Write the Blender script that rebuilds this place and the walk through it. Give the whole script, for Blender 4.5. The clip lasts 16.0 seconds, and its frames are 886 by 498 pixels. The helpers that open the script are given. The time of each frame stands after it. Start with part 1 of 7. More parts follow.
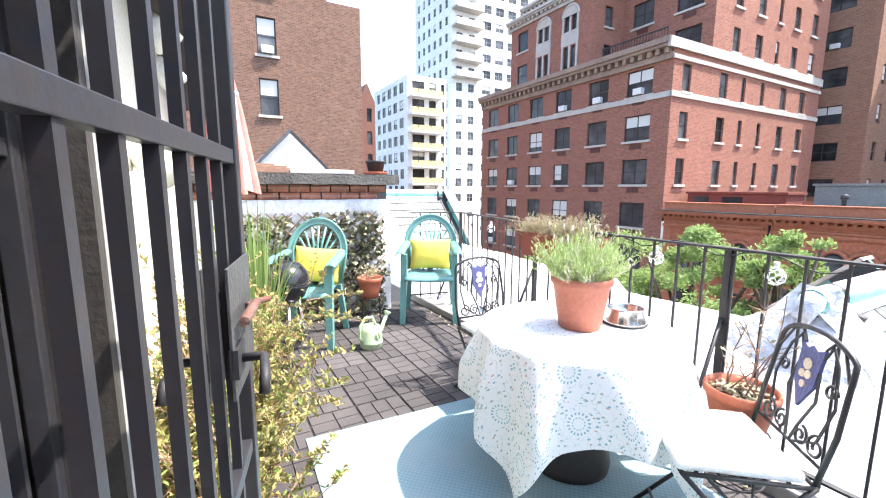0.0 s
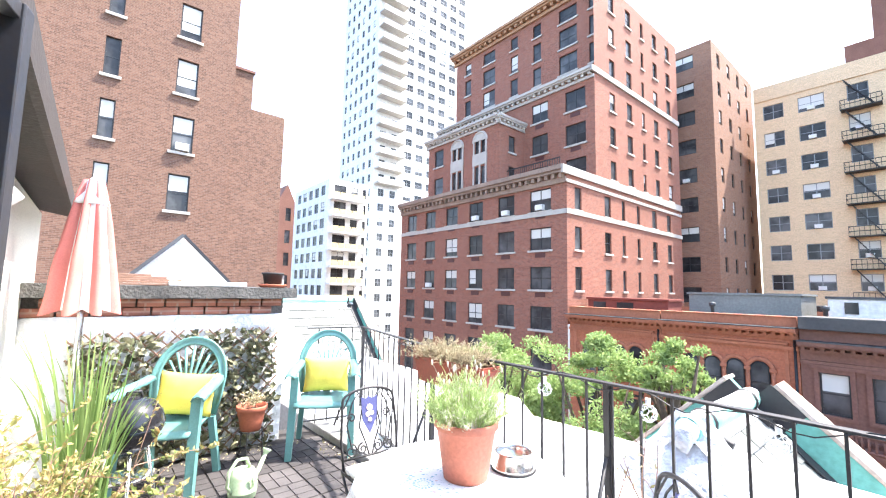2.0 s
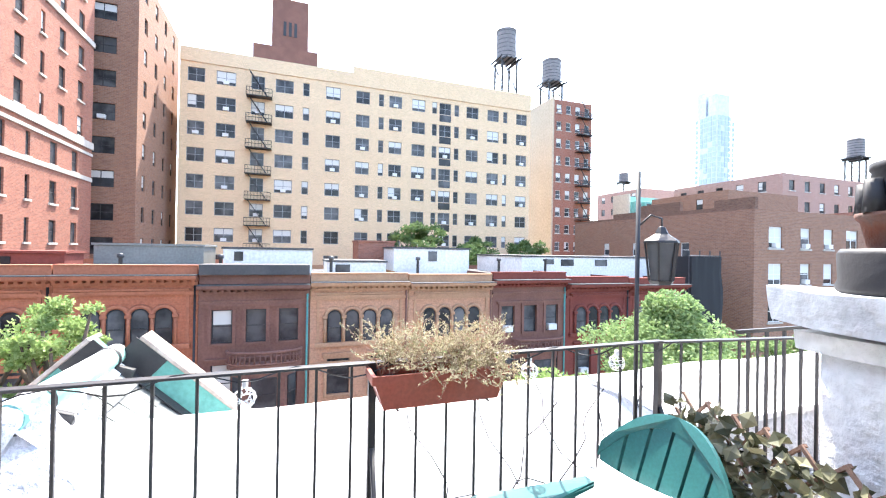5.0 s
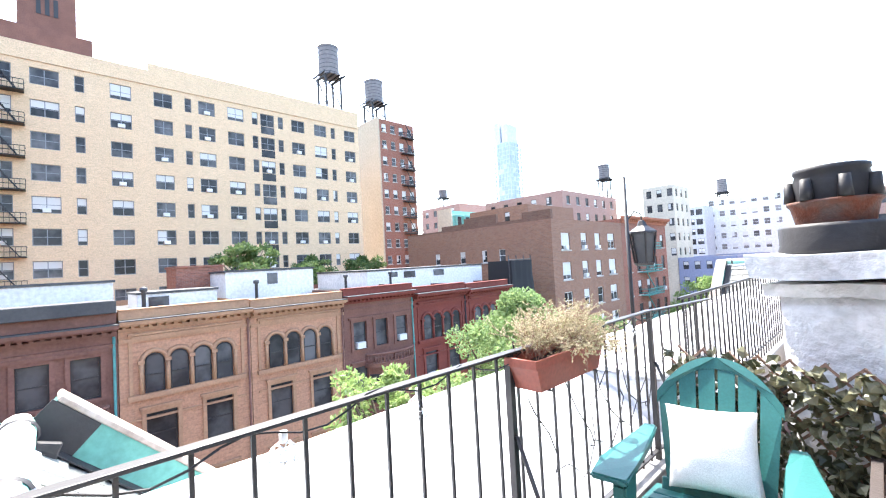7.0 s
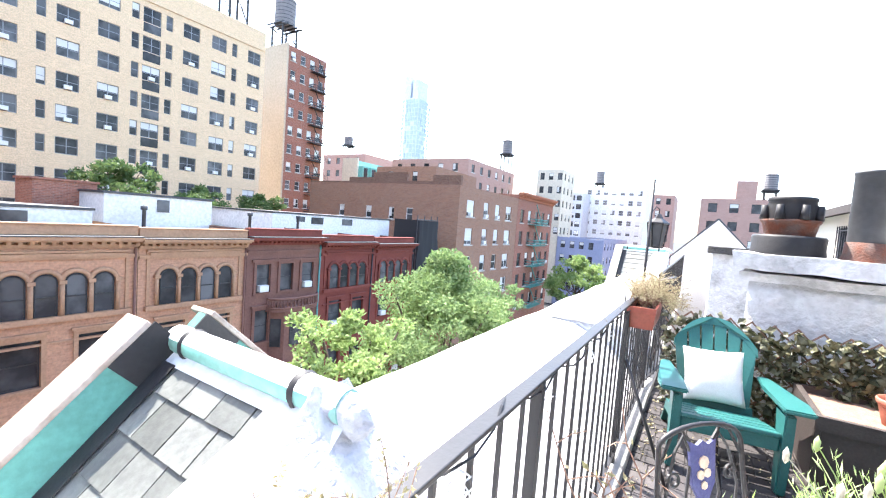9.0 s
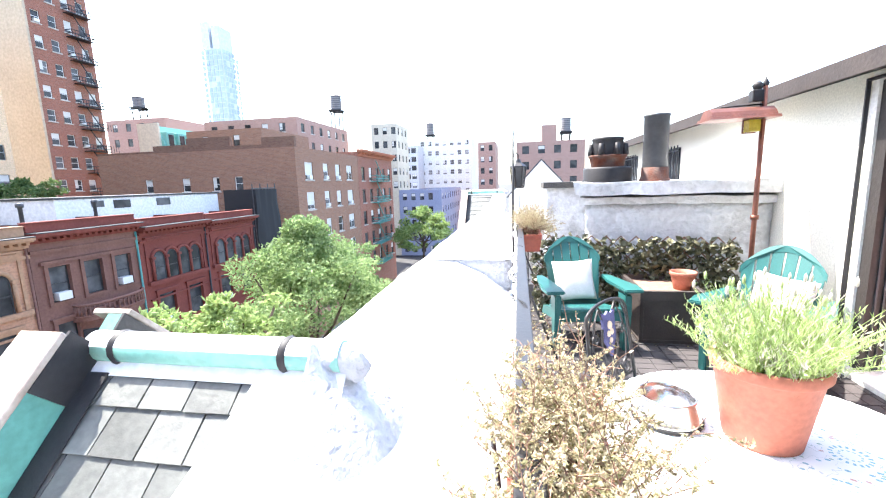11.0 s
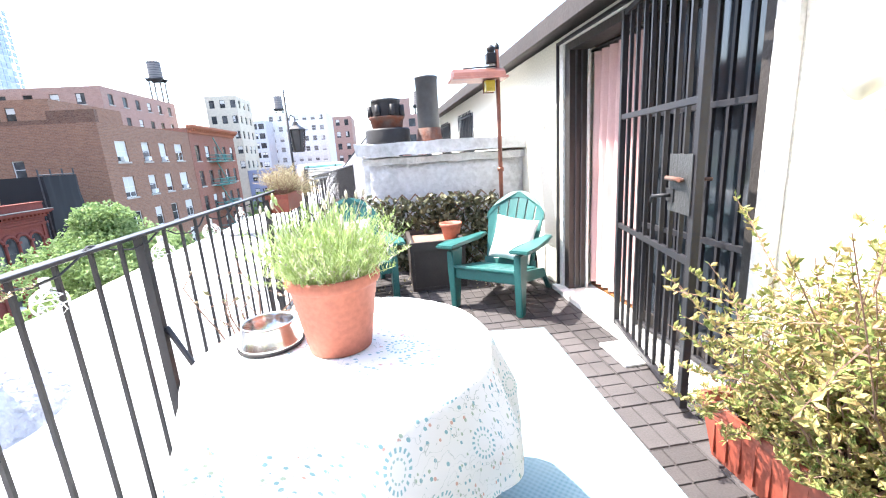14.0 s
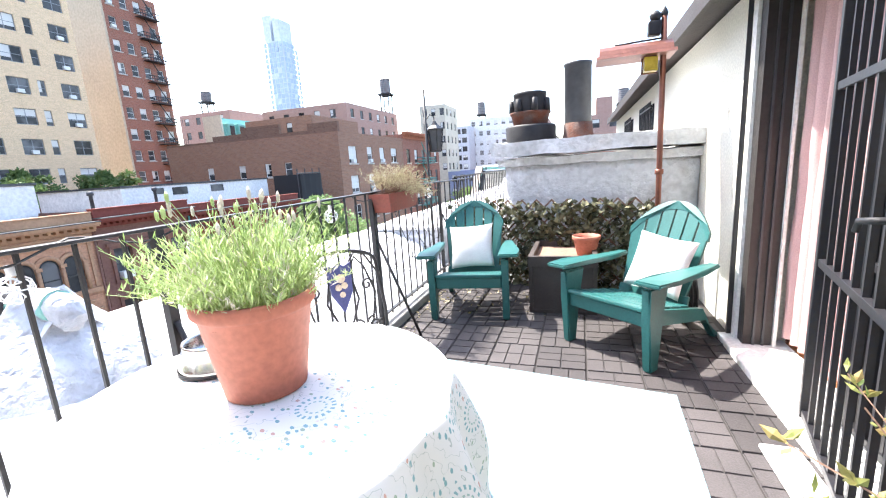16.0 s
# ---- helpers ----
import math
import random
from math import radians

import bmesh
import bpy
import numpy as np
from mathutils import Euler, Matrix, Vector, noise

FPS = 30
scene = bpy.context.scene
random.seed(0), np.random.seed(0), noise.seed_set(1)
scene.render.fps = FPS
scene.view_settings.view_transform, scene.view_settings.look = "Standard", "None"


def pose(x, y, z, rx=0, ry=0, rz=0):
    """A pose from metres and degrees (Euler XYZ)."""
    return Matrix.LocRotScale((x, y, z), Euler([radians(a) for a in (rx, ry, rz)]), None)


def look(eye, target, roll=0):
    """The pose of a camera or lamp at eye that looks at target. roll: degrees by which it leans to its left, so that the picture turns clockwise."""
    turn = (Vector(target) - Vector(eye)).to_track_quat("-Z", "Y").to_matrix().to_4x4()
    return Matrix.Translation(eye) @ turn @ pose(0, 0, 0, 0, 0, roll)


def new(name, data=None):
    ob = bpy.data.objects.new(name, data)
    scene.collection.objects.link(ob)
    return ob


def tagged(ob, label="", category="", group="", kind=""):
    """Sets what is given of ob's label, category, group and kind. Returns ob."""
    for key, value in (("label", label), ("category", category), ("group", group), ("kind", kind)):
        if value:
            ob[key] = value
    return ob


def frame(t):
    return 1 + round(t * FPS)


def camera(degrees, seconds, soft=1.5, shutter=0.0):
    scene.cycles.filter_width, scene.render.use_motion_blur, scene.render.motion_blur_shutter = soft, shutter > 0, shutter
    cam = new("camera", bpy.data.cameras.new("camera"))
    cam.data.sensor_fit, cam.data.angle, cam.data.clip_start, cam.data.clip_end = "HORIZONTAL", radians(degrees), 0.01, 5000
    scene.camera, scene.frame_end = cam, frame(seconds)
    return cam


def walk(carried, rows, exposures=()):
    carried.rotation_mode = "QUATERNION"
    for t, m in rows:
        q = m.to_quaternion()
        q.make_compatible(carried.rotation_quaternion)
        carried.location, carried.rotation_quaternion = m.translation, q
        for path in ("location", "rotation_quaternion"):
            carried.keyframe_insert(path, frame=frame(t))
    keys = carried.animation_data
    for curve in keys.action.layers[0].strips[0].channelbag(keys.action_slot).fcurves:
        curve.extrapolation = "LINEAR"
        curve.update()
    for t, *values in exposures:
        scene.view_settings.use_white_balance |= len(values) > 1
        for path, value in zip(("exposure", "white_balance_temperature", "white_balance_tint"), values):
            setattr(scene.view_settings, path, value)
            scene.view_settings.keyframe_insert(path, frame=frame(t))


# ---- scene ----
cam = camera(93.6, 16.0, soft=1.15)
PATH = [
    (0, (0.217, 1.842, 1.402), (1.182, 3.57, 1.114), 0.2),
    (0.5, (0.233, 1.828, 1.463), (1.184, 3.583, 1.345), -0.2),
    (1, (0.254, 1.808, 1.505), (1.233, 3.549, 1.598), -0.2),
    (1.5, (0.301, 1.822, 1.564), (1.273, 3.56, 1.757), -0.5),
    (2, (0.414, 1.811, 1.571), (1.691, 3.337, 1.764), 1.2),
    (2.5, (0.547, 1.81, 1.585), (2.236, 2.874, 1.706), 0.5),
    (3, (0.65, 1.758, 1.635), (2.526, 2.449, 1.697), -0.7),
    (3.5, (0.705, 1.696, 1.622), (2.674, 2.048, 1.66), -0.9),
    (4, (0.694, 1.626, 1.62), (2.693, 1.564, 1.629), 0.3),
    (4.5, (0.689, 1.579, 1.61), (2.646, 1.167, 1.614), 1.2),
    (5, (0.685, 1.583, 1.597), (2.566, 0.902, 1.606), 1.0),
    (5.2, (0.712, 1.598, 1.6), (2.537, 0.784, 1.668), 1.4),
    (7.3, (1.41, 2.968, 1.51), (2.785, 1.516, 1.557), -0.8),
    (7.5, (1.476, 3.123, 1.508), (2.796, 1.621, 1.53), 1.7),
    (8, (1.652, 3.523, 1.563), (2.814, 1.897, 1.494), 4.2),
    (8.2, (1.751, 3.667, 1.557), (2.893, 2.025, 1.515), 5.1),
    (10.3, (2.548, 4.404, 1.511), (3.4, 2.62, 1.207), -1.6),
    (10.5, (2.577, 4.438, 1.521), (3.387, 2.634, 1.22), -2.4),
    (11, (2.489, 4.538, 1.512), (2.847, 2.595, 1.199), -1.8),
    (11.5, (2.37, 4.641, 1.488), (2.455, 2.685, 1.081), -2.8),
    (12, (2.272, 4.733, 1.478), (2.172, 2.804, 0.961), -3.6),
    (12.5, (2.22, 4.759, 1.474), (2.022, 2.85, 0.913), -5.2),
    (13, (2.089, 4.746, 1.424), (1.93, 2.818, 0.915), -5.0),
    (13.5, (1.855, 4.702, 1.369), (1.548, 2.787, 0.884), -6.0),
    (14, (1.586, 4.552, 1.327), (1.337, 2.619, 0.874), -3.8),
    (14.5, (1.341, 4.436, 1.275), (1.461, 2.497, 0.8), -2.9),
    (15, (1.129, 4.339, 1.255), (1.451, 2.448, 0.688), -2.5),
    (15.5, (1.001, 4.185, 1.257), (1.465, 2.326, 0.684), -3.0),
    (16, (0.998, 4.05, 1.26), (1.62, 2.189, 0.876), -3.7),
]
walk(cam, [(t, look(eye, target, roll)) for t, eye, target, roll in PATH],
     exposures=[(0.0, 2.5), (1.5, 2.72), (2.5, 2.9), (8.0, 2.9), (11.0, 2.85), (14.5, 2.80), (15.5, 2.62), (16.0, 2.58)])

# ---- world, sun ----
world = bpy.data.worlds.new("world")
scene.world = world
world.use_nodes = True
_wn = world.node_tree.nodes
_sky = _wn.new("ShaderNodeTexSky")
_sky.sky_type = "NISHITA"
_sky.sun_disc = False
SUN_EL, SUN_AZ = 60.0, 113.0          # degrees above the horizon; clockwise from +Y
_sky.sun_elevation, _sky.sun_rotation = radians(SUN_EL), radians(SUN_AZ)
_sky.air_density, _sky.dust_density, _sky.ozone_density = 1.0, 2.0, 1.0
world.node_tree.links.new(_sky.outputs[0], _wn["Background"].inputs[0])
_wn["Background"].inputs[1].default_value = 0.15
sun = new("sun", bpy.data.lights.new("sun", "SUN"))
sun.data.energy, sun.data.angle, sun.data.color = 3.0, radians(0.6), (1.0, 0.95, 0.88)
_sv = Vector((math.sin(radians(SUN_AZ)) * math.cos(radians(SUN_EL)), math.cos(radians(SUN_AZ)) * math.cos(radians(SUN_EL)), math.sin(radians(SUN_EL))))
sun.matrix_world = look(_sv * 60, (0, 0, 0))

# ---- materials ----
def mat(name, rough=0.6, metal=0.0, spec=0.5):
    m = bpy.data.materials.new(name)
    m.use_nodes = True
    b = m.node_tree.nodes["Principled BSDF"]
    b.inputs["Roughness"].default_value, b.inputs["Metallic"].default_value = rough, metal
    b.inputs["Specular IOR Level"].default_value = spec
    return m, m.node_tree.nodes, m.node_tree.links, b


def mixed(n, l, fac, a, b, kind="MIX"):
    """A colour mix node; a and b are colours or sockets."""
    x = n.new("ShaderNodeMix")
    x.data_type, x.blend_type = "RGBA", kind
    for sock, v in ((0, fac), (6, a), (7, b)):
        if isinstance(v, (int, float)):
            x.inputs[sock].default_value = v
        elif isinstance(v, tuple):
            x.inputs[sock].default_value = (*v, 1)
        else:
            l.new(v, x.inputs[sock])
    return x.outputs[2]


def noisy(n, l, scale, vec, lo=0.35, hi=0.65, detail=4.0):
    t = n.new("ShaderNodeTexNoise")
    t.inputs["Scale"].default_value, t.inputs["Detail"].default_value = scale, detail
    l.new(vec, t.inputs["Vector"])
    r = n.new("ShaderNodeMapRange")
    r.inputs[1].default_value, r.inputs[2].default_value = lo, hi
    l.new(t.outputs[0], r.inputs[0])
    return r.outputs[0]


def position(n):
    return n.new("ShaderNodeNewGeometry").outputs["Position"]


def bumped(n, l, b, height, strength=0.3, distance=0.01):
    u = n.new("ShaderNodeBump")
    u.inputs["Strength"].default_value, u.inputs["Distance"].default_value = strength, distance
    l.new(height, u.inputs["Height"])
    l.new(u.outputs[0], b.inputs["Normal"])


def worn(name, base, second, third=None, coarse=1.5, fine=30.0, rough=0.7, metal=0.0, bump=0.3, dist=0.005, lo=0.35, hi=0.65, vary=0.0, obj=False, spec=0.4):
    """Two colours in coarse patches, a third in fine grain, and a fine relief."""
    m, n, l, b = mat(name, rough, metal, spec)
    p = n.new("ShaderNodeTexCoord").outputs["Object"] if obj else position(n)
    c = mixed(n, l, noisy(n, l, coarse, p, lo, hi), base, second)
    f = noisy(n, l, fine, p, 0.3, 0.7)
    c = mixed(n, l, f, c, third if third else tuple(x * 0.8 for x in base)) if third else mixed(n, l, 0.35, c, mixed(n, l, f, tuple(x * 0.6 for x in base), tuple(min(1, x * 1.3) for x in base)))
    if vary:
        o = n.new("ShaderNodeObjectInfo")
        h = n.new("ShaderNodeHueSaturation")
        r = n.new("ShaderNodeMapRange")
        r.inputs[3].default_value, r.inputs[4].default_value = 1 - vary, 1 + vary
        l.new(o.outputs["Random"], r.inputs[0])
        l.new(r.outputs[0], h.inputs["Value"])
        l.new(c, h.inputs["Color"])
        c = h.outputs[0]
    l.new(c, b.inputs["Base Color"])
    if bump:
        bumped(n, l, b, f, bump, dist)
    return m


def brickwork(name, one, two, mortar, stain, scale=1.0, rough=0.85):
    """Courses of bricks laid by height and by the run of the wall, with broad weather stains."""
    m, n, l, b = mat(name, rough, 0, 0.2)
    p = position(n)
    s = n.new("ShaderNodeSeparateXYZ")
    l.new(p, s.inputs[0])
    a = n.new("ShaderNodeMath")
    l.new(s.outputs[0], a.inputs[0])
    l.new(s.outputs[1], a.inputs[1])
    c = n.new("ShaderNodeCombineXYZ")
    l.new(a.outputs[0], c.inputs[0])
    l.new(s.outputs[2], c.inputs[1])
    t = n.new("ShaderNodeTexBrick")
    t.inputs["Scale"].default_value = 1.0
    t.inputs["Brick Width"].default_value, t.inputs["Row Height"].default_value = 0.22 * scale, 0.075 * scale
    t.inputs["Mortar Size"].default_value = 0.008 * scale
    t.inputs["Color1"].default_value, t.inputs["Color2"].default_value, t.inputs["Mortar"].default_value = (*one, 1), (*two, 1), (*mortar, 1)
    l.new(c.outputs[0], t.inputs["Vector"])
    k = mixed(n, l, noisy(n, l, 0.25, p, 0.4, 0.75), t.outputs[0], stain)
    g = noisy(n, l, 2.3, p, 0.3, 0.7)
    k = mixed(n, l, g, k, tuple(x * 0.62 for x in one))
    k = mixed(n, l, noisy(n, l, 9.0, p, 0.35, 0.7), k, tuple(min(1.0, x * 1.25) for x in one))
    o = n.new("ShaderNodeHueSaturation")
    l.new(mixed(n, l, 0.5, t.outputs[0], k), o.inputs["Color"])
    l.new(o.outputs[0], b.inputs["Base Color"])
    bumped(n, l, b, t.outputs["Fac"], 0.4, -0.01)
    return m


def plain(name, c, rough=0.5, metal=0.0, spec=0.5):
    m, n, l, b = mat(name, rough, metal, spec)
    b.inputs["Base Color"].default_value = (*c, 1)
    return m


M = {}
M["stucco"] = worn("stucco", (0.74, 0.72, 0.62), (0.66, 0.64, 0.55), coarse=0.9, fine=60, rough=0.9, bump=0.25, dist=0.004)
M["membrane"] = worn("membrane", (0.78, 0.78, 0.79), (0.66, 0.67, 0.70), coarse=1.2, fine=14, rough=0.75, bump=0.5, dist=0.01)
M["flashing"] = worn("flashing", (0.62, 0.63, 0.66), (0.42, 0.44, 0.48), coarse=3.5, fine=20, rough=0.6, bump=0.8, dist=0.02)
M["peeling"] = worn("peeling_paint", (0.66, 0.675, 0.69), (0.25, 0.25, 0.25), coarse=2.6, fine=18, rough=0.85, bump=0.8, dist=0.012, lo=0.50, hi=0.74)
M["coping"] = worn("weathered_coping", (0.105, 0.10, 0.092), (0.055, 0.052, 0.05), coarse=4, fine=40, rough=0.9, bump=0.7, dist=0.01)
M["tile"] = worn("rubber_paver", (0.060, 0.053, 0.053), (0.038, 0.034, 0.035), coarse=3, fine=120, rough=0.85, bump=0.4, dist=0.002, vary=0.25)
M["base_dark"] = plain("joint_dirt", (0.030, 0.026, 0.024), 0.95)
M["iron"] = worn("wrought_iron", (0.012, 0.012, 0.014), (0.024, 0.020, 0.019), coarse=8, fine=80, rough=0.5, bump=0.25, dist=0.001, spec=0.5)
M["gate_iron"] = worn("gate_iron", (0.014, 0.017, 0.026), (0.028, 0.028, 0.033), (0.024, 0.021, 0.021), coarse=7, fine=60, rough=0.42, bump=0.2, dist=0.001)
M["lock_steel"] = worn("lock_steel", (0.072, 0.074, 0.076), (0.045, 0.044, 0.044), coarse=9, fine=70, rough=0.5, metal=0.3)
M["rust"] = worn("rust", (0.13, 0.042, 0.022), (0.10, 0.095, 0.09), coarse=9, fine=60, rough=0.9, bump=0.5)
M["black_metal"] = worn("sooty_metal", (0.014, 0.014, 0.016), (0.034, 0.033, 0.035), coarse=3, fine=30, rough=0.6, bump=0.2)
M["zinc"] = worn("grey_zinc", (0.055, 0.057, 0.062), (0.10, 0.104, 0.11), coarse=2.5, fine=22, rough=0.55, metal=0.3, bump=0.1)
M["eave"] = worn("brown_eave", (0.042, 0.032, 0.028), (0.028, 0.022, 0.020), coarse=4, fine=40, rough=0.7)
M["door_dark"] = worn("dark_frame", (0.030, 0.026, 0.024), (0.042, 0.036, 0.033), coarse=4, fine=40, rough=0.55)
M["white_paint"] = worn("white_paint", (0.78, 0.77, 0.74), (0.68, 0.67, 0.63), coarse=3, fine=40, rough=0.6, bump=0.15)
M["curtain"] = worn("pink_curtain", (0.64, 0.43, 0.41), (0.56, 0.365, 0.35), coarse=3, fine=200, rough=0.95, bump=0.1, dist=0.001)
M["floor_wood"] = worn("orange_floor", (0.45, 0.18, 0.07), (0.34, 0.13, 0.05), coarse=6, fine=40, rough=0.4)
M["room"] = worn("room_paint", (0.32, 0.28, 0.25), (0.27, 0.24, 0.22), rough=0.9)
M["cream_plastic"] = plain("cream_plastic", (0.72, 0.68, 0.56), 0.4)
M["teal_plastic"] = worn("teal_plastic", (0.018, 0.106, 0.099), (0.015, 0.092, 0.087), coarse=5, fine=90, rough=0.42, bump=0.08, dist=0.001)
M["mint_plastic"] = worn("mint_plastic", (0.105, 0.245, 0.23), (0.09, 0.215, 0.20), coarse=5, fine=90, rough=0.4, bump=0.08, dist=0.001)
M["white_fabric"] = worn("white_fabric", (0.80, 0.79, 0.77), (0.70, 0.69, 0.68), coarse=6, fine=180, rough=0.95, bump=0.3, dist=0.002)
M["yellow_fabric"] = worn("yellow_fabric", (0.74, 0.58, 0.10), (0.64, 0.49, 0.08), coarse=7, fine=180, rough=0.95, bump=0.2, dist=0.002)
M["terracotta"] = worn("terracotta", (0.36, 0.105, 0.055), (0.30, 0.088, 0.05), coarse=6, fine=60, rough=0.7, bump=0.1, dist=0.001)
M["pink_pot"] = worn("pink_terracotta", (0.42, 0.148, 0.098), (0.395, 0.138, 0.092), coarse=5, fine=60, rough=0.65, bump=0.1, dist=0.001)
M["red_plastic"] = worn("red_brown_plastic", (0.265, 0.060, 0.037), (0.23, 0.075, 0.052), coarse=5, fine=60, rough=0.5, bump=0.1, dist=0.001)
M["soil"] = worn("soil", (0.045, 0.032, 0.024), (0.09, 0.07, 0.055), coarse=25, fine=90, rough=1.0, bump=1.0, dist=0.01)
M["green_can"] = worn("sage_plastic", (0.40, 0.50, 0.32), (0.34, 0.44, 0.28), coarse=6, fine=60, rough=0.5, bump=0.1, dist=0.001)
M["steel"] = worn("polished_steel", (0.62, 0.61, 0.60), (0.55, 0.54, 0.53), coarse=5, fine=40, rough=0.22, metal=1.0, bump=0.0)
M["kettle"] = plain("black_enamel", (0.012, 0.012, 0.014), 0.18)
M["deck_box"] = worn("dark_brown_resin", (0.040, 0.031, 0.028), (0.060, 0.048, 0.043), coarse=4, fine=70, rough=0.6)
M["copper"] = worn("copper", (0.22, 0.085, 0.058), (0.13, 0.055, 0.042), coarse=5, fine=40, rough=0.45, metal=0.5, bump=0.1)
M["glass"] = plain("window_glass", (0.028, 0.034, 0.042), 0.07, 0.0, 0.7)
M["glass_far"] = worn("far_window_glass", (0.040, 0.041, 0.043), (0.13, 0.132, 0.134), coarse=0.7, fine=2.2, rough=0.25, bump=0, vary=0.55, spec=0.25, lo=0.42, hi=0.6)
# lighter panes: the haze over far windows is put into their colour
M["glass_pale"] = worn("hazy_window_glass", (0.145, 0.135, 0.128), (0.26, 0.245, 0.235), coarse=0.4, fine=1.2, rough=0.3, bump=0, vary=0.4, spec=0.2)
M["blind"] = plain("window_blind", (0.62, 0.61, 0.57), 0.8)
M["frame_dark"] = plain("dark_sash", (0.022, 0.023, 0.025), 0.5)
M["grey_sash"] = plain("grey_sash", (0.22, 0.23, 0.24), 0.5)
M["frame_white"] = plain("white_sash", (0.70, 0.70, 0.68), 0.5)
M["sill"] = worn("limestone", (0.50, 0.47, 0.42), (0.42, 0.38, 0.34), coarse=2, fine=20, rough=0.85)
M["brick_red"] = brickwork("red_brick", (0.335, 0.135, 0.090), (0.155, 0.062, 0.046), (0.31, 0.23, 0.19), (0.20, 0.083, 0.064), 1.1)
M["brick_party"] = brickwork("party_wall_brick", (0.215, 0.118, 0.080), (0.082, 0.044, 0.033), (0.22, 0.17, 0.14), (0.100, 0.055, 0.042), 1.05)
M["brick_brown"] = brickwork("brown_brick", (0.31, 0.165, 0.105), (0.185, 0.095, 0.065), (0.30, 0.24, 0.2), (0.21, 0.11, 0.08), 1.6)
M["brick_tan"] = brickwork("tan_brick", (0.76, 0.56, 0.35), (0.60, 0.43, 0.265), (0.64, 0.49, 0.345), (0.57, 0.41, 0.255), 1.5)
M["brick_orange"] = brickwork("orange_brick", (0.46, 0.165, 0.085), (0.38, 0.135, 0.07), (0.40, 0.17, 0.1), (0.36, 0.13, 0.07))
M["stone_orange"] = worn("orange_brownstone", (0.42, 0.155, 0.085), (0.33, 0.12, 0.068), coarse=0.8, fine=9, rough=0.9)
M["stone_brown"] = worn("dark_brownstone", (0.215, 0.105, 0.078), (0.155, 0.075, 0.058), coarse=0.8, fine=9, rough=0.9)
M["stone_tan"] = worn("tan_brownstone", (0.44, 0.26, 0.155), (0.36, 0.20, 0.12), coarse=0.8, fine=9, rough=0.9)
M["stone_red"] = worn("red_brownstone", (0.205, 0.053, 0.038), (0.155, 0.041, 0.031), coarse=0.8, fine=9, rough=0.9)
M["weathered_cornice"] = worn("weathered_cornice", (0.34, 0.25, 0.195), (0.22, 0.155, 0.12), coarse=1.2, fine=9, rough=0.9)
M["face_tan"] = brickwork("tan_house_brick", (0.52, 0.29, 0.18), (0.36, 0.195, 0.125), (0.46, 0.28, 0.19), (0.36, 0.19, 0.12), 1.3)
M["face_orange"] = brickwork("orange_house_brick", (0.44, 0.155, 0.085), (0.33, 0.11, 0.062), (0.36, 0.15, 0.09), (0.33, 0.12, 0.065), 1.3)
M["grille"] = plain("dark_red_grille", (0.085, 0.026, 0.022), 0.6)
# brick with distance haze mixed into its colours
M["brick_hazy"] = brickwork("hazed_far_brick", (0.42, 0.255, 0.205), (0.31, 0.185, 0.15), (0.44, 0.34, 0.29), (0.34, 0.21, 0.17), 2.0)
M["yellow_render"] = worn("yellow_render", (0.50, 0.42, 0.31), (0.43, 0.355, 0.26), coarse=0.25, fine=3, rough=0.9, bump=0.1)
M["white_far"] = worn("white_tower", (0.72, 0.72, 0.70), (0.66, 0.66, 0.65), coarse=0.2, fine=2, rough=0.8, bump=0)
M["grey_far"] = worn("grey_far", (0.52, 0.53, 0.55), (0.46, 0.47, 0.5), coarse=0.2, fine=2, rough=0.8, bump=0)
M["blue_far"] = worn("slate_blue_paint", (0.27, 0.30, 0.42), (0.23, 0.26, 0.36), coarse=0.5, fine=4, rough=0.8, bump=0)
# both skyscraper colours are paled to stand in for distance haze
M["tower_glass"] = worn("hazed_blue_tower", (0.40, 0.47, 0.56), (0.46, 0.52, 0.60), coarse=0.1, fine=0.6, rough=0.45, bump=0)
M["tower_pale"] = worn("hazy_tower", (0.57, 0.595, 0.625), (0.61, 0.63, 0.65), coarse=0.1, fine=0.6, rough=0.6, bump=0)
M["cream_far"] = worn("cream_render", (0.62, 0.56, 0.44), (0.55, 0.49, 0.38), coarse=0.25, fine=3, rough=0.9, bump=0.1)
M["verdigris_pale"] = worn("pale_verdigris", (0.18, 0.42, 0.36), (0.13, 0.32, 0.28), coarse=0.8, fine=6, rough=0.8, bump=0.1)
M["verdigris"] = worn("verdigris_copper", (0.10, 0.30, 0.26), (0.075, 0.22, 0.20), coarse=3, fine=24, rough=0.7, bump=0.3)
M["slate"] = worn("slate", (0.140, 0.147, 0.137), (0.078, 0.082, 0.078), coarse=3.5, fine=25, rough=0.55, bump=0.35, dist=0.004, vary=0.3)
M["roof_dark"] = worn("roof_tar", (0.06, 0.06, 0.062), (0.10, 0.095, 0.09), coarse=0.8, fine=8, rough=0.9)
M["roof_white"] = worn("roof_white", (0.72, 0.72, 0.71), (0.6, 0.6, 0.6), coarse=0.6, fine=6, rough=0.9)
M["asphalt"] = worn("asphalt", (0.05, 0.05, 0.052), (0.065, 0.063, 0.06), coarse=0.5, fine=40, rough=0.95)
M["pave"] = worn("concrete", (0.30, 0.29, 0.27), (0.24, 0.23, 0.22), coarse=0.5, fine=20, rough=0.95)
M["bark"] = worn("bark", (0.10, 0.075, 0.055), (0.06, 0.045, 0.035), coarse=8, fine=40, rough=0.95, bump=0.8)
M["tank"] = worn("tank_wood", (0.24, 0.22, 0.215), (0.17, 0.155, 0.15), coarse=2, fine=12, rough=0.8)
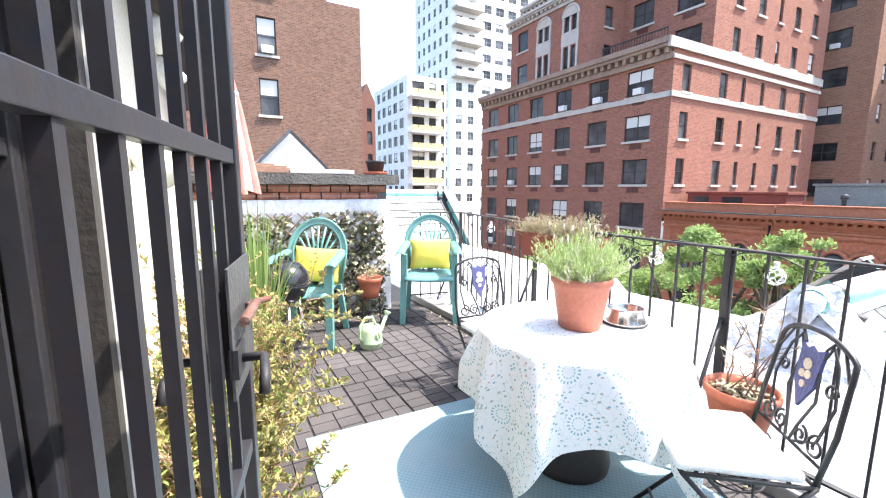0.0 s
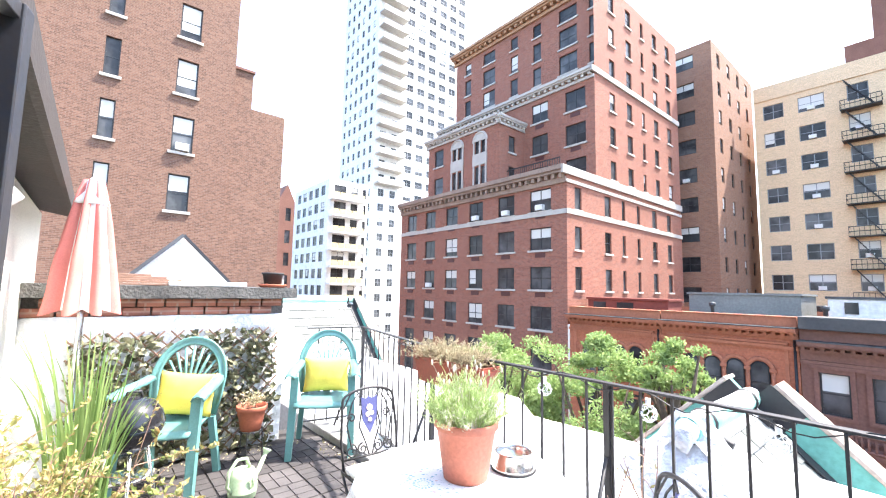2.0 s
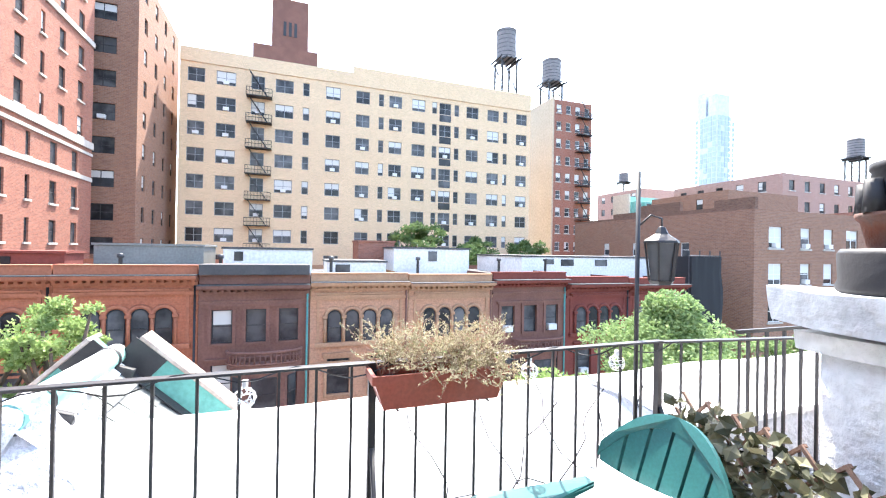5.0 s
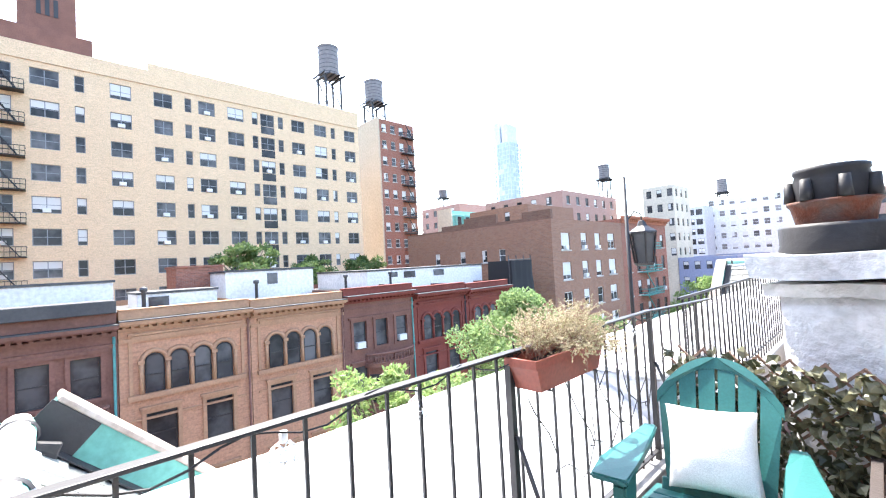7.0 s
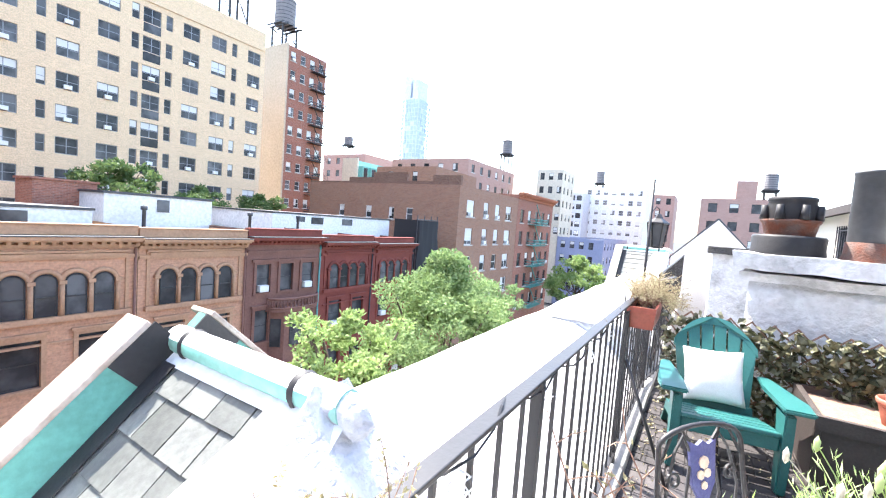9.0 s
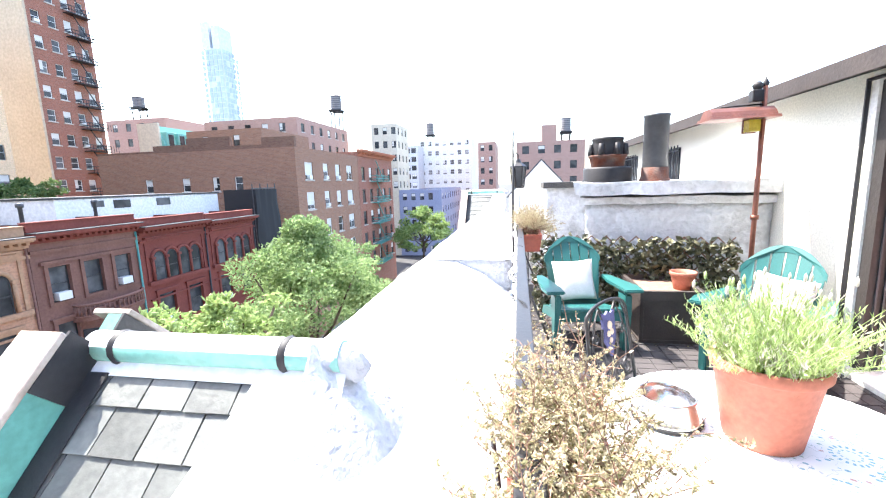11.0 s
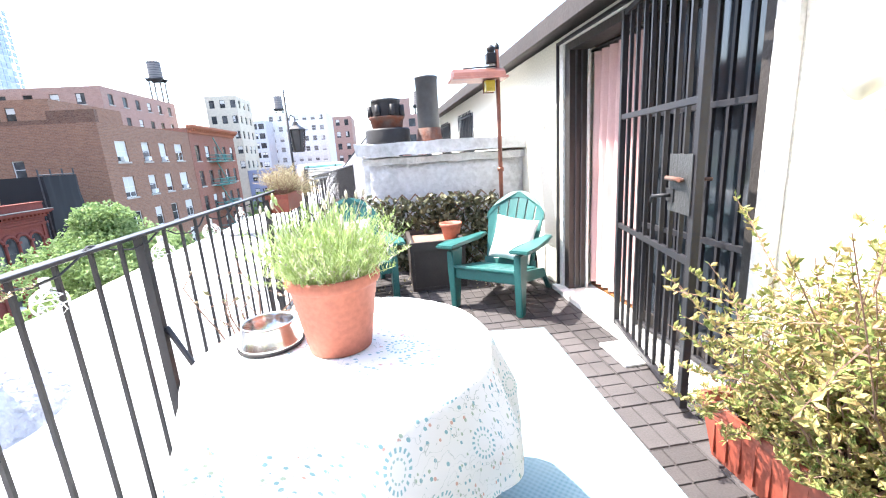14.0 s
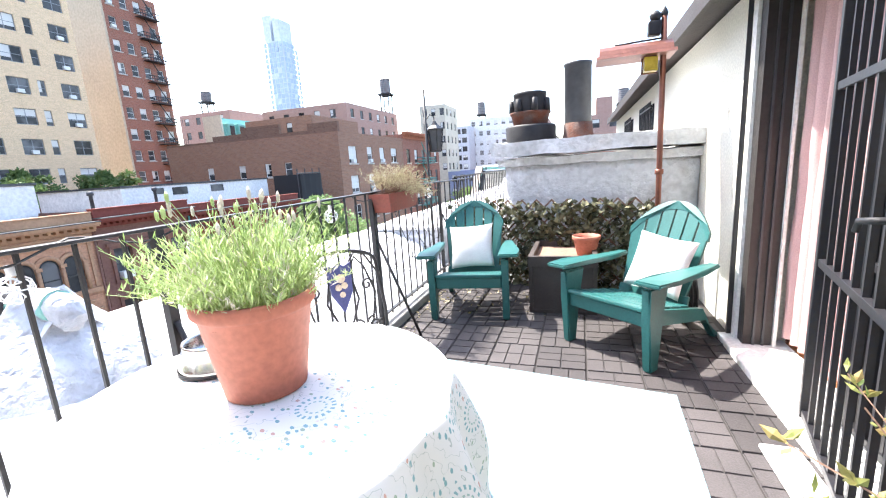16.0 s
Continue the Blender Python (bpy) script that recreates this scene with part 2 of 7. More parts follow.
M["netting"] = plain("black_netting", (0.022, 0.022, 0.024), 0.95)


def leafy(name, a, b2, trans=0.35, rough=0.55):
    """Leaves: colour varies leaf by leaf, and light comes through them."""
    m, n, l, b = mat(name, rough, 0, 0.3)
    g = n.new("ShaderNodeNewGeometry")
    c = mixed(n, l, g.outputs["Random Per Island"], a, b2)
    l.new(c, b.inputs["Base Color"])
    t = n.new("ShaderNodeBsdfTranslucent")
    l.new(c, t.inputs[0])
    x = n.new("ShaderNodeMixShader")
    x.inputs[0].default_value = trans
    l.new(b.outputs[0], x.inputs[1])
    l.new(t.outputs[0], x.inputs[2])
    l.new(x.outputs[0], n["Material Output"].inputs[0])
    return m


M["leaf_street"] = leafy("street_tree_leaf", (0.125, 0.205, 0.07), (0.29, 0.385, 0.165), 0.4)
M["leaf_bright"] = leafy("bright_tree_leaf", (0.17, 0.26, 0.075), (0.34, 0.43, 0.17), 0.45)
M["leaf_far"] = leafy("roof_tree_leaf", (0.08, 0.14, 0.05), (0.14, 0.20, 0.07))
M["leaf_ivy"] = leafy("ivy_leaf", (0.034, 0.040, 0.019), (0.23, 0.22, 0.135), 0.15, 0.4)
M["leaf_lav"] = leafy("lavender_leaf", (0.28, 0.39, 0.11), (0.52, 0.60, 0.33), 0.45)
M["leaf_bush"] = leafy("bush_leaf", (0.17, 0.235, 0.065), (0.41, 0.30, 0.13), 0.3)
M["leaf_dry"] = leafy("dry_leaf", (0.25, 0.235, 0.11), (0.60, 0.52, 0.36), 0.3)
M["leaf_pale"] = leafy("dry_lavender_leaf", (0.46, 0.43, 0.34), (0.66, 0.62, 0.54), 0.3)
M["leaf_reed"] = leafy("reed_leaf", (0.11, 0.19, 0.05), (0.24, 0.32, 0.11), 0.35)
M["stem"] = worn("dry_stem", (0.27, 0.165, 0.12), (0.17, 0.105, 0.075), coarse=20, fine=90, rough=0.9)


# ---- building blocks ----
def part(name, bm, material, parent=None, label="", smooth=False):
    """Links a bmesh as one mesh object, under a thing or a part."""
    me = bpy.data.meshes.new(name)
    bm.normal_update()
    bm.to_mesh(me)
    bm.free()
    for m in (material if isinstance(material, (list, tuple)) else [material]):
        me.materials.append(M[m])
    if smooth:
        me.polygons.foreach_set("use_smooth", [True] * len(me.polygons))
    ob = new(name, me)
    if parent is not None:
        ob.parent = parent
    if label:
        ob["label"] = label
    return ob


def thing(name, label, category, m=None, group="", kind=""):
    ob = new(name)
    ob.empty_display_size = 0.05
    if m is not None:
        ob.matrix_world = m
    return tagged(ob, label, category, group, kind)


def again(name, src, parent, m):
    """A further piece on the mesh of src."""
    ob = new(name, src.data)
    ob.parent = parent
    ob.matrix_local = m
    return ob


def box(bm, x0, x1, y0, y1, z0, z1, bevel=0.0, mi=0, m=None):
    r = bmesh.ops.create_cube(bm, size=1)
    vs = r["verts"]
    for v in vs:
        v.co = Vector(((x0 + x1) / 2 + v.co.x * (x1 - x0), (y0 + y1) / 2 + v.co.y * (y1 - y0), (z0 + z1) / 2 + v.co.z * (z1 - z0)))
    fs = list({f for v in vs for f in v.link_faces})
    for f in fs:
        f.material_index = mi
    if m is not None:
        bmesh.ops.transform(bm, matrix=m, verts=vs)
    if bevel:
        es = list({e for v in vs for e in v.link_edges})
        bmesh.ops.bevel(bm, geom=es, offset=bevel, segments=2, affect="EDGES", profile=0.5)
    return bm


def boxed(*a, **k):
    return box(bmesh.new(), *a, **k)


def ring_pts(c, u, v, r, seg):
    return [c + (u * math.cos(2 * math.pi * i / seg) + v * math.sin(2 * math.pi * i / seg)) * r for i in range(seg)]


def tube(bm, pts, r, seg=6, mi=0, r_end=None, caps=True):
    """A tube along points; r may taper to r_end."""
    pts = [Vector(p) for p in pts]
    rings, prev = [], None
    for i, p in enumerate(pts):
        d = (pts[min(i + 1, len(pts) - 1)] - pts[max(i - 1, 0)]).normalized()
        u = d.orthogonal().normalized() if prev is None else (prev - d * prev.dot(d)).normalized()
        prev = u
        rr = r if r_end is None else r + (r_end - r) * i / max(1, len(pts) - 1)
        rings.append([bm.verts.new(q) for q in ring_pts(p, u, d.cross(u), rr, seg)])
    for a, b in zip(rings, rings[1:]):
        for i in range(seg):
            f = bm.faces.new((a[i], a[(i + 1) % seg], b[(i + 1) % seg], b[i]))
            f.material_index, f.smooth = mi, seg > 5
    if caps:
        bm.faces.new(rings[0][::-1]).material_index = mi
        bm.faces.new(rings[-1]).material_index = mi
    return bm


def lathe(bm, prof, seg=28, c=(0, 0, 0), mi=0, smooth=True):
    """Turns a profile of (radius, height) about the upright axis; radius 0 closes it."""
    c, rows = Vector(c), []
    for r, z in prof:
        if r < 1e-5:
            rows.append([bm.verts.new(c + Vector((0, 0, z)))])
        else:
            rows.append([bm.verts.new(c + Vector((r * math.cos(2 * math.pi * i / seg), r * math.sin(2 * math.pi * i / seg), z))) for i in range(seg)])
    for a, b in zip(rows, rows[1:]):
        for i in range(seg):
            j = (i + 1) % seg
            if len(a) == 1:
                f = bm.faces.new((a[0], b[j], b[i]))
            elif len(b) == 1:
                f = bm.faces.new((a[i], a[j], b[0]))
            else:
                f = bm.faces.new((a[i], a[j], b[j], b[i]))
            f.material_index, f.smooth = mi, smooth
    return bm


def prism(bm, poly, d, mi=0):
    """A flat outline (points in space) given depth along d."""
    d = Vector(d)
    a = [bm.verts.new(Vector(p)) for p in poly]
    b = [bm.verts.new(Vector(p) + d) for p in poly]
    n = len(a)
    fs = [bm.faces.new(a[::-1]), bm.faces.new(b)] + [bm.faces.new((a[i], a[(i + 1) % n], b[(i + 1) % n], b[i])) for i in range(n)]
    for f in fs:
        f.material_index = mi
    return bm


def sheet(bm, rows, mi=0, smooth=True):
    """A grid of points as a surface."""
    vs = [[bm.verts.new(Vector(p)) for p in row] for row in rows]
    for a, b in zip(vs, vs[1:]):
        for i in range(len(a) - 1):
            f = bm.faces.new((a[i], a[i + 1], b[i + 1], b[i]))
            f.material_index, f.smooth = mi, smooth
    return bm


def arc(c, r, a0, a1, n, plane="xz"):
    out = []
    for i in range(n + 1):
        a = radians(a0 + (a1 - a0) * i / n)
        p, q = r * math.cos(a), r * math.sin(a)
        out.append(Vector(c) + (Vector((p, 0, q)) if plane == "xz" else Vector((p, q, 0)) if plane == "xy" else Vector((0, p, q))))
    return out


def leaf_mesh(spots, length, width, droop=0.3, seed=1, up=0.3):
    """Many small folded leaves at given spots, each a bent lozenge of four triangles."""
    rng = random.Random(seed)
    verts, faces = [], []
    for s in spots:
        d = Vector((rng.uniform(-1, 1), rng.uniform(-1, 1), rng.uniform(-0.6, 1) + up)).normalized()
        w = d.cross(Vector((rng.uniform(-1, 1), rng.uniform(-1, 1), rng.uniform(-1, 1)))).normalized()
        n = d.cross(w)
        k = rng.uniform(0.7, 1.3)
        a, L, W = Vector(s), length * k, width * k * 0.5
        i = len(verts)
        verts += [a, a + d * L * 0.5 + w * W - n * W * droop, a + d * L - n * L * droop * 0.5, a + d * L * 0.5 - w * W - n * W * droop, a + d * L * 0.5 + n * W * 0.2]
        faces += [(i, i + 1, i + 4), (i + 1, i + 2, i + 4), (i + 2, i + 3, i + 4), (i + 3, i, i + 4)]
    me = bpy.data.meshes.new("leaves")
    me.from_pydata([tuple(v) for v in verts], [], faces)
    return me


def leaves(name, spots, length, width, material, parent, seed=1, up=0.3, droop=0.3):
    me = leaf_mesh(spots, length, width, droop, seed, up)
    me.materials.append(M[material])
    ob = new(name, me)
    ob.parent = parent
    return ob


# ---- the large structure: terrace ----
GROUND = -15.0
floor = tagged(part("floor", boxed(-0.02, 2.95, -1.6, 6.6, -0.25, -0.012), "base_dark"), "dark joints beneath brick-patterned rubber pavers", "floor", kind="structure")

# house wall with one wide door opening
WALL_Y0, WALL_Y1, DOOR0, DOOR1, SILL, HEAD = -9.0, 7.2, 1.035, 2.985, 0.04, 2.12
bm = bmesh.new()
box(bm, -0.25, 0, WALL_Y0, DOOR0, -0.3, 2.20)
box(bm, -0.25, 0, DOOR1, WALL_Y1, -0.3, 2.20)
box(bm, -0.25, 0, DOOR0, DOOR1, HEAD, 2.20)
box(bm, -0.25, 0, DOOR0, DOOR1, -0.3, SILL - 0.02)
wall_west = tagged(part("wall_west", bm, "stucco"), "cream stucco house wall beside the terrace", "wall", kind="structure")
bm = bmesh.new()
prism(bm, [(0.216, WALL_Y0, 2.19), (0.216, WALL_Y0, 2.27), (-3.2, WALL_Y0, 2.9), (-3.2, WALL_Y0, 2.8)], (0, WALL_Y1 - WALL_Y0, 0))
box(bm, 0.218, 0.245, WALL_Y0, WALL_Y1, 2.15, 2.28)
tagged(part("roof_eave", bm, "eave"), "brown wooden eave over the house wall", "eave", kind="structure")
# the room behind the door, closed
bm = bmesh.new()
box(bm, -3.2, -0.25, -0.2, 4.2, -0.1, 0.05, mi=1)
box(bm, -3.3, -3.2, -0.3, 4.3, -0.1, 2.25)
box(bm, -3.2, -0.25, -0.3, -0.2, -0.1, 2.25)
box(bm, -3.2, -0.25, 4.2, 4.3, -0.1, 2.25)
box(bm, -3.2, -0.25, -0.2, 4.2, 2.20, 2.25)
tagged(part("wall_room", bm, ["room", "floor_wood"]), "dim room with an orange wooden floor", "room", kind="structure")

# white roof outside the rail, with a worn bump where it turns over
def roof_z(x, y):
    prof = [(2.56, 0.02), (2.66, 0.10), (2.95, 0.33), (3.3, 0.47), (3.78, 0.50), (4.0, 0.30), (4.5, -1.2), (5.0, -3.4)]
    for (a, za), (b, zb) in zip(prof, prof[1:]):
        if x <= b:
            return za + (zb - za) * (x - a) / (b - a)
    return prof[-1][1]


def valley(x, y, z):
    """The roof falls away beside the dormer's far slope."""
    if not 2.85 < y < 4.6:
        return z
    w = min(1.0, max(0.0, (x - 3.50) / 0.16)) * min(1.0, (4.6 - y) / 0.3)
    return z * (1 - w) + min(z, 0.73 - 0.95 * (y - 2.8) - 0.10) * w


bm = bmesh.new()
xs = [2.56, 2.66, 2.8, 2.95, 3.1, 3.3, 3.5, 3.66, 3.78, 3.9, 4.0, 4.25, 4.5, 5.0]
rows = []
for j in range(121):
    y = -12 + j * 0.2
    rows.append([(x, y, valley(x, y, roof_z(x, y)) + 0.03 * noise.noise((x * 1.5, y * 1.1, 3)) * (1 if x > 2.7 else 0)) for x in xs])
sheet(bm, rows)
tagged(part("roof_slope", bm, "membrane"), "white-coated roof membrane sloping beyond the railing", "roof", kind="structure")
bm = bmesh.new()
box(bm, 2.40, 2.56, -12, 12, -0.3, 0.07, 0.015)
tagged(part("roof_curb", bm, "pave"), "low worn concrete curb under the railing", "curb", kind="structure")
bm = bmesh.new()
box(bm, -10, 4.98, -14, 13, GROUND, -3.3)
tagged(part("own_house", bm, "stone_brown"), "brownstone front of the house below the terrace", "house", kind="structure")


# ---- the street ----
bm = bmesh.new()
sheet(bm, [[(x, y, GROUND - 0.12) for x in (-2500, -60, 9, 20, 200, 2500)] for y in (-2500, -200, 0, 200, 2500)], smooth=False)
tagged(part("ground", bm, "asphalt"), "dark asphalt street far below", "ground", kind="structure")
bm = bmesh.new()
box(bm, 5.0, 9.0, -70, 60, GROUND - 0.3, GROUND)
box(bm, 19.5, 24.2, -70, 60, GROUND - 0.3, GROUND)
tagged(part("pavement", bm, "pave"), "pale concrete pavements along the street", "pavement", kind="structure")

# ---- windows and facades ----
def frame_grid(bm, xs, zs, filled, y0, y1, mi=0):
    """One connected frame: the cells of a grid that filled(i, j) names, given depth from y0 to y1."""
    vs = {}

    def v(i, j):
        if (i, j) not in vs:
            vs[(i, j)] = bm.verts.new((xs[i], y0, zs[j]))
        return vs[(i, j)]

    fs = []
    for i in range(len(xs) - 1):
        for j in range(len(zs) - 1):
            if filled(i, j):
                f = bm.faces.new((v(i, j), v(i + 1, j), v(i + 1, j + 1), v(i, j + 1)))
                f.material_index = mi
                fs.append(f)
    r = bmesh.ops.extrude_face_region(bm, geom=fs)
    bmesh.ops.translate(bm, vec=(0, y1 - y0, 0), verts=[e for e in r["geom"] if isinstance(e, bmesh.types.BMVert)])
    return bm


WINDOWS = {}


def window_mesh(w, h, style, blind, frame_m, glass):
    """The meshes of a sash window: sashes, pane, and where there are any a blind and an air conditioner."""
    key = (round(w, 2), round(h, 2), style, blind, frame_m, glass)
    if key in WINDOWS:
        return WINDOWS[key]
    t = min(0.07, w * 0.09)
    made = {}

    def keep(name, bm, material):
        me = bpy.data.meshes.new(name)
        bm.to_mesh(me)
        bm.free()
        me.materials.append(M[material])
        made[name] = me

    xs = [-w / 2, -w / 2 + t, -t / 2, t / 2, w / 2 - t, w / 2] if style.startswith("pair") else [-w / 2, -w / 2 + t, w / 2 - t, w / 2]
    zs = [0, t, h * 0.5 - t * 0.4, h * 0.5 + t * 0.4, h - t, h]
    keep("window", frame_grid(bmesh.new(), xs, zs, lambda i, j: i % 2 == 0 or j % 2 == 0, -0.02, 0.02), frame_m)
    keep("pane", boxed(-w / 2 + t * 0.5, w / 2 - t * 0.5, 0.0, 0.012, t * 0.5, h - t * 0.5), glass)
    if blind:
        keep("blind", boxed(-w / 2 + t, (w / 2 - t) if blind != 3 else 0, -0.012, -0.002, h * (0.55 if blind == 1 else 0.25), h - t), "blind")
    if style.endswith("ac"):
        keep("air_conditioner", boxed(-0.3, 0.3, -0.35, -0.021, t, t + 0.38, 0.01), "frame_white")
    WINDOWS[key] = made
    return made


SILLS = {}


def sill_mesh(w, lintel, material):
    key = (round(w, 2), lintel, material)
    if key not in SILLS:
        bm = bmesh.new()
        box(bm, -w / 2 - 0.12, w / 2 + 0.12, -0.10, 0.02, -0.14, 0.0)
        me = bpy.data.meshes.new("sill")
        bm.to_mesh(me)
        bm.free()
        me.materials.append(M[material])
        SILLS[key] = me
    return SILLS[key]


def surround_mesh(w, h, material):
    """A moulded stone frame round an opening, with a heavier head."""
    key = ("surround", round(w, 2), round(h, 2), material)
    if key not in SILLS:
        bm = bmesh.new()
        frame_grid(bm, [-w / 2 - 0.16, -w / 2, w / 2, w / 2 + 0.16], [-0.14, 0, h, h + 0.2], lambda i, j: i != 1 or j != 1, -0.09, 0.01)
        box(bm, -w / 2 - 0.24, w / 2 + 0.24, -0.17, 0.01, h + 0.2, h + 0.31)
        me = bpy.data.meshes.new("surround")
        bm.to_mesh(me)
        bm.free()
        me.materials.append(M[material])
        SILLS[key] = me
    return SILLS[key]


def grille_mesh(material):
    key = ("grille", material)
    if key not in SILLS:
        bm = boxed(-0.42, 0.42, -0.03, 0.02, -0.52, -0.2)
        me = bpy.data.meshes.new("vent_grille")
        bm.to_mesh(me)
        bm.free()
        me.materials.append(M[material])
        SILLS[key] = me
    return SILLS[key]


def facade(parent, origin, u, length, z0, z1, cols, rows, wall, depth=0.22, frame_m="frame_dark", sill="sill", ac=0.15, blind=0.4, seed=3, skip=(), name="wall", surround=None, grille=None, glass="glass_far"):
    """A front with true openings. origin: the foot's start; u: its run, seen from outside left to right; cols: (centre, width[, style]); rows: (foot, height)."""
    u = Vector(u).normalized()
    n = u.cross(Vector((0, 0, 1))).normalized()
    o = Vector(origin)
    rng = random.Random(seed)
    bm = bmesh.new()

    def quad(a0, a1, b0, b1, d0=0.0, d1=0.0):
        pts = [o + u * a0 + Vector((0, 0, b0)) - n * d0, o + u * a1 + Vector((0, 0, b0)) - n * d1, o + u * a1 + Vector((0, 0, b1)) - n * d1, o + u * a0 + Vector((0, 0, b1)) - n * d0]
        bm.faces.new([bm.verts.new(p) for p in pts])

    cols = sorted(cols)
    rows = sorted(rows)
    edge = 0.0
    for c in cols:
        quad(edge, c[0] - c[1] / 2, z0, z1)
        edge = c[0] + c[1] / 2
    quad(edge, length, z0, z1)
    for ci, c in enumerate(cols):
        a0, a1, z = c[0] - c[1] / 2, c[0] + c[1] / 2, z0
        for ri, (f, h) in enumerate(rows):
            if (ci, ri) in skip:
                continue
            quad(a0, a1, z, f)
            z = f + h
            quad(a0, a0, f, z, 0, depth)
            quad(a1, a1, f, z, depth, 0)
            lo = [o + u * a0 + Vector((0, 0, f)), o + u * a1 + Vector((0, 0, f)), o + u * a1 + Vector((0, 0, f)) - n * depth, o + u * a0 + Vector((0, 0, f)) - n * depth]
            bm.faces.new([bm.verts.new(p) for p in lo])
            bm.faces.new([bm.verts.new(p + Vector((0, 0, h))) for p in lo[::-1]])
        quad(a0, a1, z, z1)
    w = part(name, bm, wall, parent)
    for ci, c in enumerate(cols):
        for ri, (f, h) in enumerate(rows):
            if (ci, ri) in skip:
                continue
            style = c[2] if len(c) > 2 else ("pair" if c[1] > 1.35 else "single")
            if c[1] > 0.9 and rng.random() < ac:
                style += "_ac"
            k = rng.random()
            b = 0 if k > blind else (1 if k > blind * 0.45 else 2 if k > blind * 0.2 else 3)
            p = o + u * c[0] + Vector((0, 0, f)) - n * depth * 0.6
            m = Matrix((u, -n, Vector((0, 0, 1)))).transposed().to_4x4()
            m.translation = p
            made = window_mesh(c[1], h, style, b, frame_m, glass)
            ob = new("window", made["window"])
            ob.parent, ob.matrix_local = parent, m
            for nm in made:
                if nm != "window":
                    new(nm, made[nm]).parent = ob
            if surround:
                so = new("surround", surround_mesh(c[1], h, surround))
                so.parent = ob
                so.matrix_local = Matrix.Translation((0, -depth * 0.6, 0))
            if grille and c[1] > 1.3:
                so = new("vent_grille", grille_mesh(grille))
                so.parent = ob
                so.matrix_local = Matrix.Translation((0, -depth * 0.6, 0))
            if sill:
                so = new("sill", sill_mesh(c[1], 0, sill))
                so.parent = ob
                so.matrix_local = Matrix.Translation((0, -depth * 0.6, 0))
    return w


def shell(parent, x0, x1, y0, y1, z0, z1, wall, sides, roof="roof_dark"):
    """The plain sides of a building, and its roof with a low parapet."""
    bm = bmesh.new()
    P = {"W": [(x0, y1), (x0, y0)], "E": [(x1, y0), (x1, y1)], "S": [(x0, y0), (x1, y0)], "N": [(x1, y1), (x0, y1)]}
    for s in sides:
        (ax, ay), (bx, by) = P[s]
        bm.faces.new([bm.verts.new(p) for p in ((ax, ay, z0), (bx, by, z0), (bx, by, z1), (ax, ay, z1))])
    if sides:
        part("side_wall", bm, wall, parent)
    else:
        bm.free()
    bm = bmesh.new()
    box(bm, x0 + 0.3, x1 - 0.3, y0 + 0.3, y1 - 0.3, z1 - 0.5, z1 - 0.35)
    part("roof", bm, roof, parent)


def grid(n, first, step, width, style=None):
    return [(first + i * step, width) if style is None else (first + i * step, width, style) for i in range(n)]


def band(parent, name, pts, material, h, out, z, dent=0):
    """A projecting course or cornice along a front; pts: its run with the outside at the right hand of (end - start) x up."""
    a, b = Vector((*pts[0], 0)), Vector((*pts[1], 0))
    u = (b - a).normalized()
    n = u.cross(Vector((0, 0, 1)))
    L = (b - a).length
    m = Matrix((u, -n, Vector((0, 0, 1)))).transposed().to_4x4()
    m.translation = a + Vector((0, 0, z))
    bm = bmesh.new()
    if dent:
        box(bm, 0, L, -out, 0.05, h * 0.72, h)
        box(bm, 0, L, -out * 0.78, 0.05, h * 0.55, h * 0.72)
        box(bm, 0, L, -out * 0.25, 0.05, 0, h * 0.3)
        k = int(L / dent)
        for i in range(k):
            x = (i + 0.5) * L / k
            box(bm, x - dent * 0.22, x + dent * 0.22, -out * 0.6, 0.0, h * 0.28, h * 0.55)
    else:
        box(bm, 0, L, -out, 0.05, 0, h)
    bmesh.ops.transform(bm, matrix=m, verts=bm.verts)
    return part(name, bm, material, parent)


# large red brick apartment house with setbacks
B = thing("apartment_house", "large red brick apartment house with limestone bands and stepped setbacks", "building")
FX, RY, RN = 24.0, 17.35, 36.6            # street front; south corner; north end
STEP = 2.72
rws = [(7.14 - STEP * i, 1.56) for i in range(8)]
wc = [(RN - y, w) for y, w in ((19.5, 1.8), (22.65, 1.65), (25.9, 1.6), (28.9, 1.55), (31.9, 1.5), (34.8, 1.5))]
facade(B, (FX, RN, 0), (0, -1, 0), RN - RY, GROUND, 9.6, wc, rws, "brick_red", seed=5, ac=0.12, blind=0.2, grille="grille")
SC = [(1.35, 0.85), (5.3, 0.9), (7.7, 0.5), (10.2, 0.5), (13.2, 0.9), (16.2, 0.9)]
facade(B, (FX, RY, 0), (1, 0, 0), 19, -0.5, 9.6, SC, rws[:4], "brick_red", seed=6, ac=0, blind=0.2)
shell(B, FX, 43, RY, RN, -14.9, 9.6, "brick_red", "N")
UX = FX + 3.7
rws2 = [(10.05 + STEP * i, 1.62) for i in range(3)]
facade(B, (UX, 35.4, 0), (0, -1, 0), 35.4 - RY, 9.4, 18.0, [(35.4 - 18.98, 1.75), (35.4 - 22.3, 1.6), (2.0, 1.5)], rws2, "brick_red", seed=7, ac=0, blind=0.2, grille="grille")
facade(B, (UX, RY, 0), (1, 0, 0), 15.3, 9.6, 26.0, [(2.6, 0.85), (5.4, 0.9), (7.9, 0.5), (10.4, 0.85), (13.2, 0.9)], [(10.1 + STEP * i, 1.5) for i in range(6)], "brick_red", seed=8, ac=0, blind=0.2)
UY = UX + 1.1
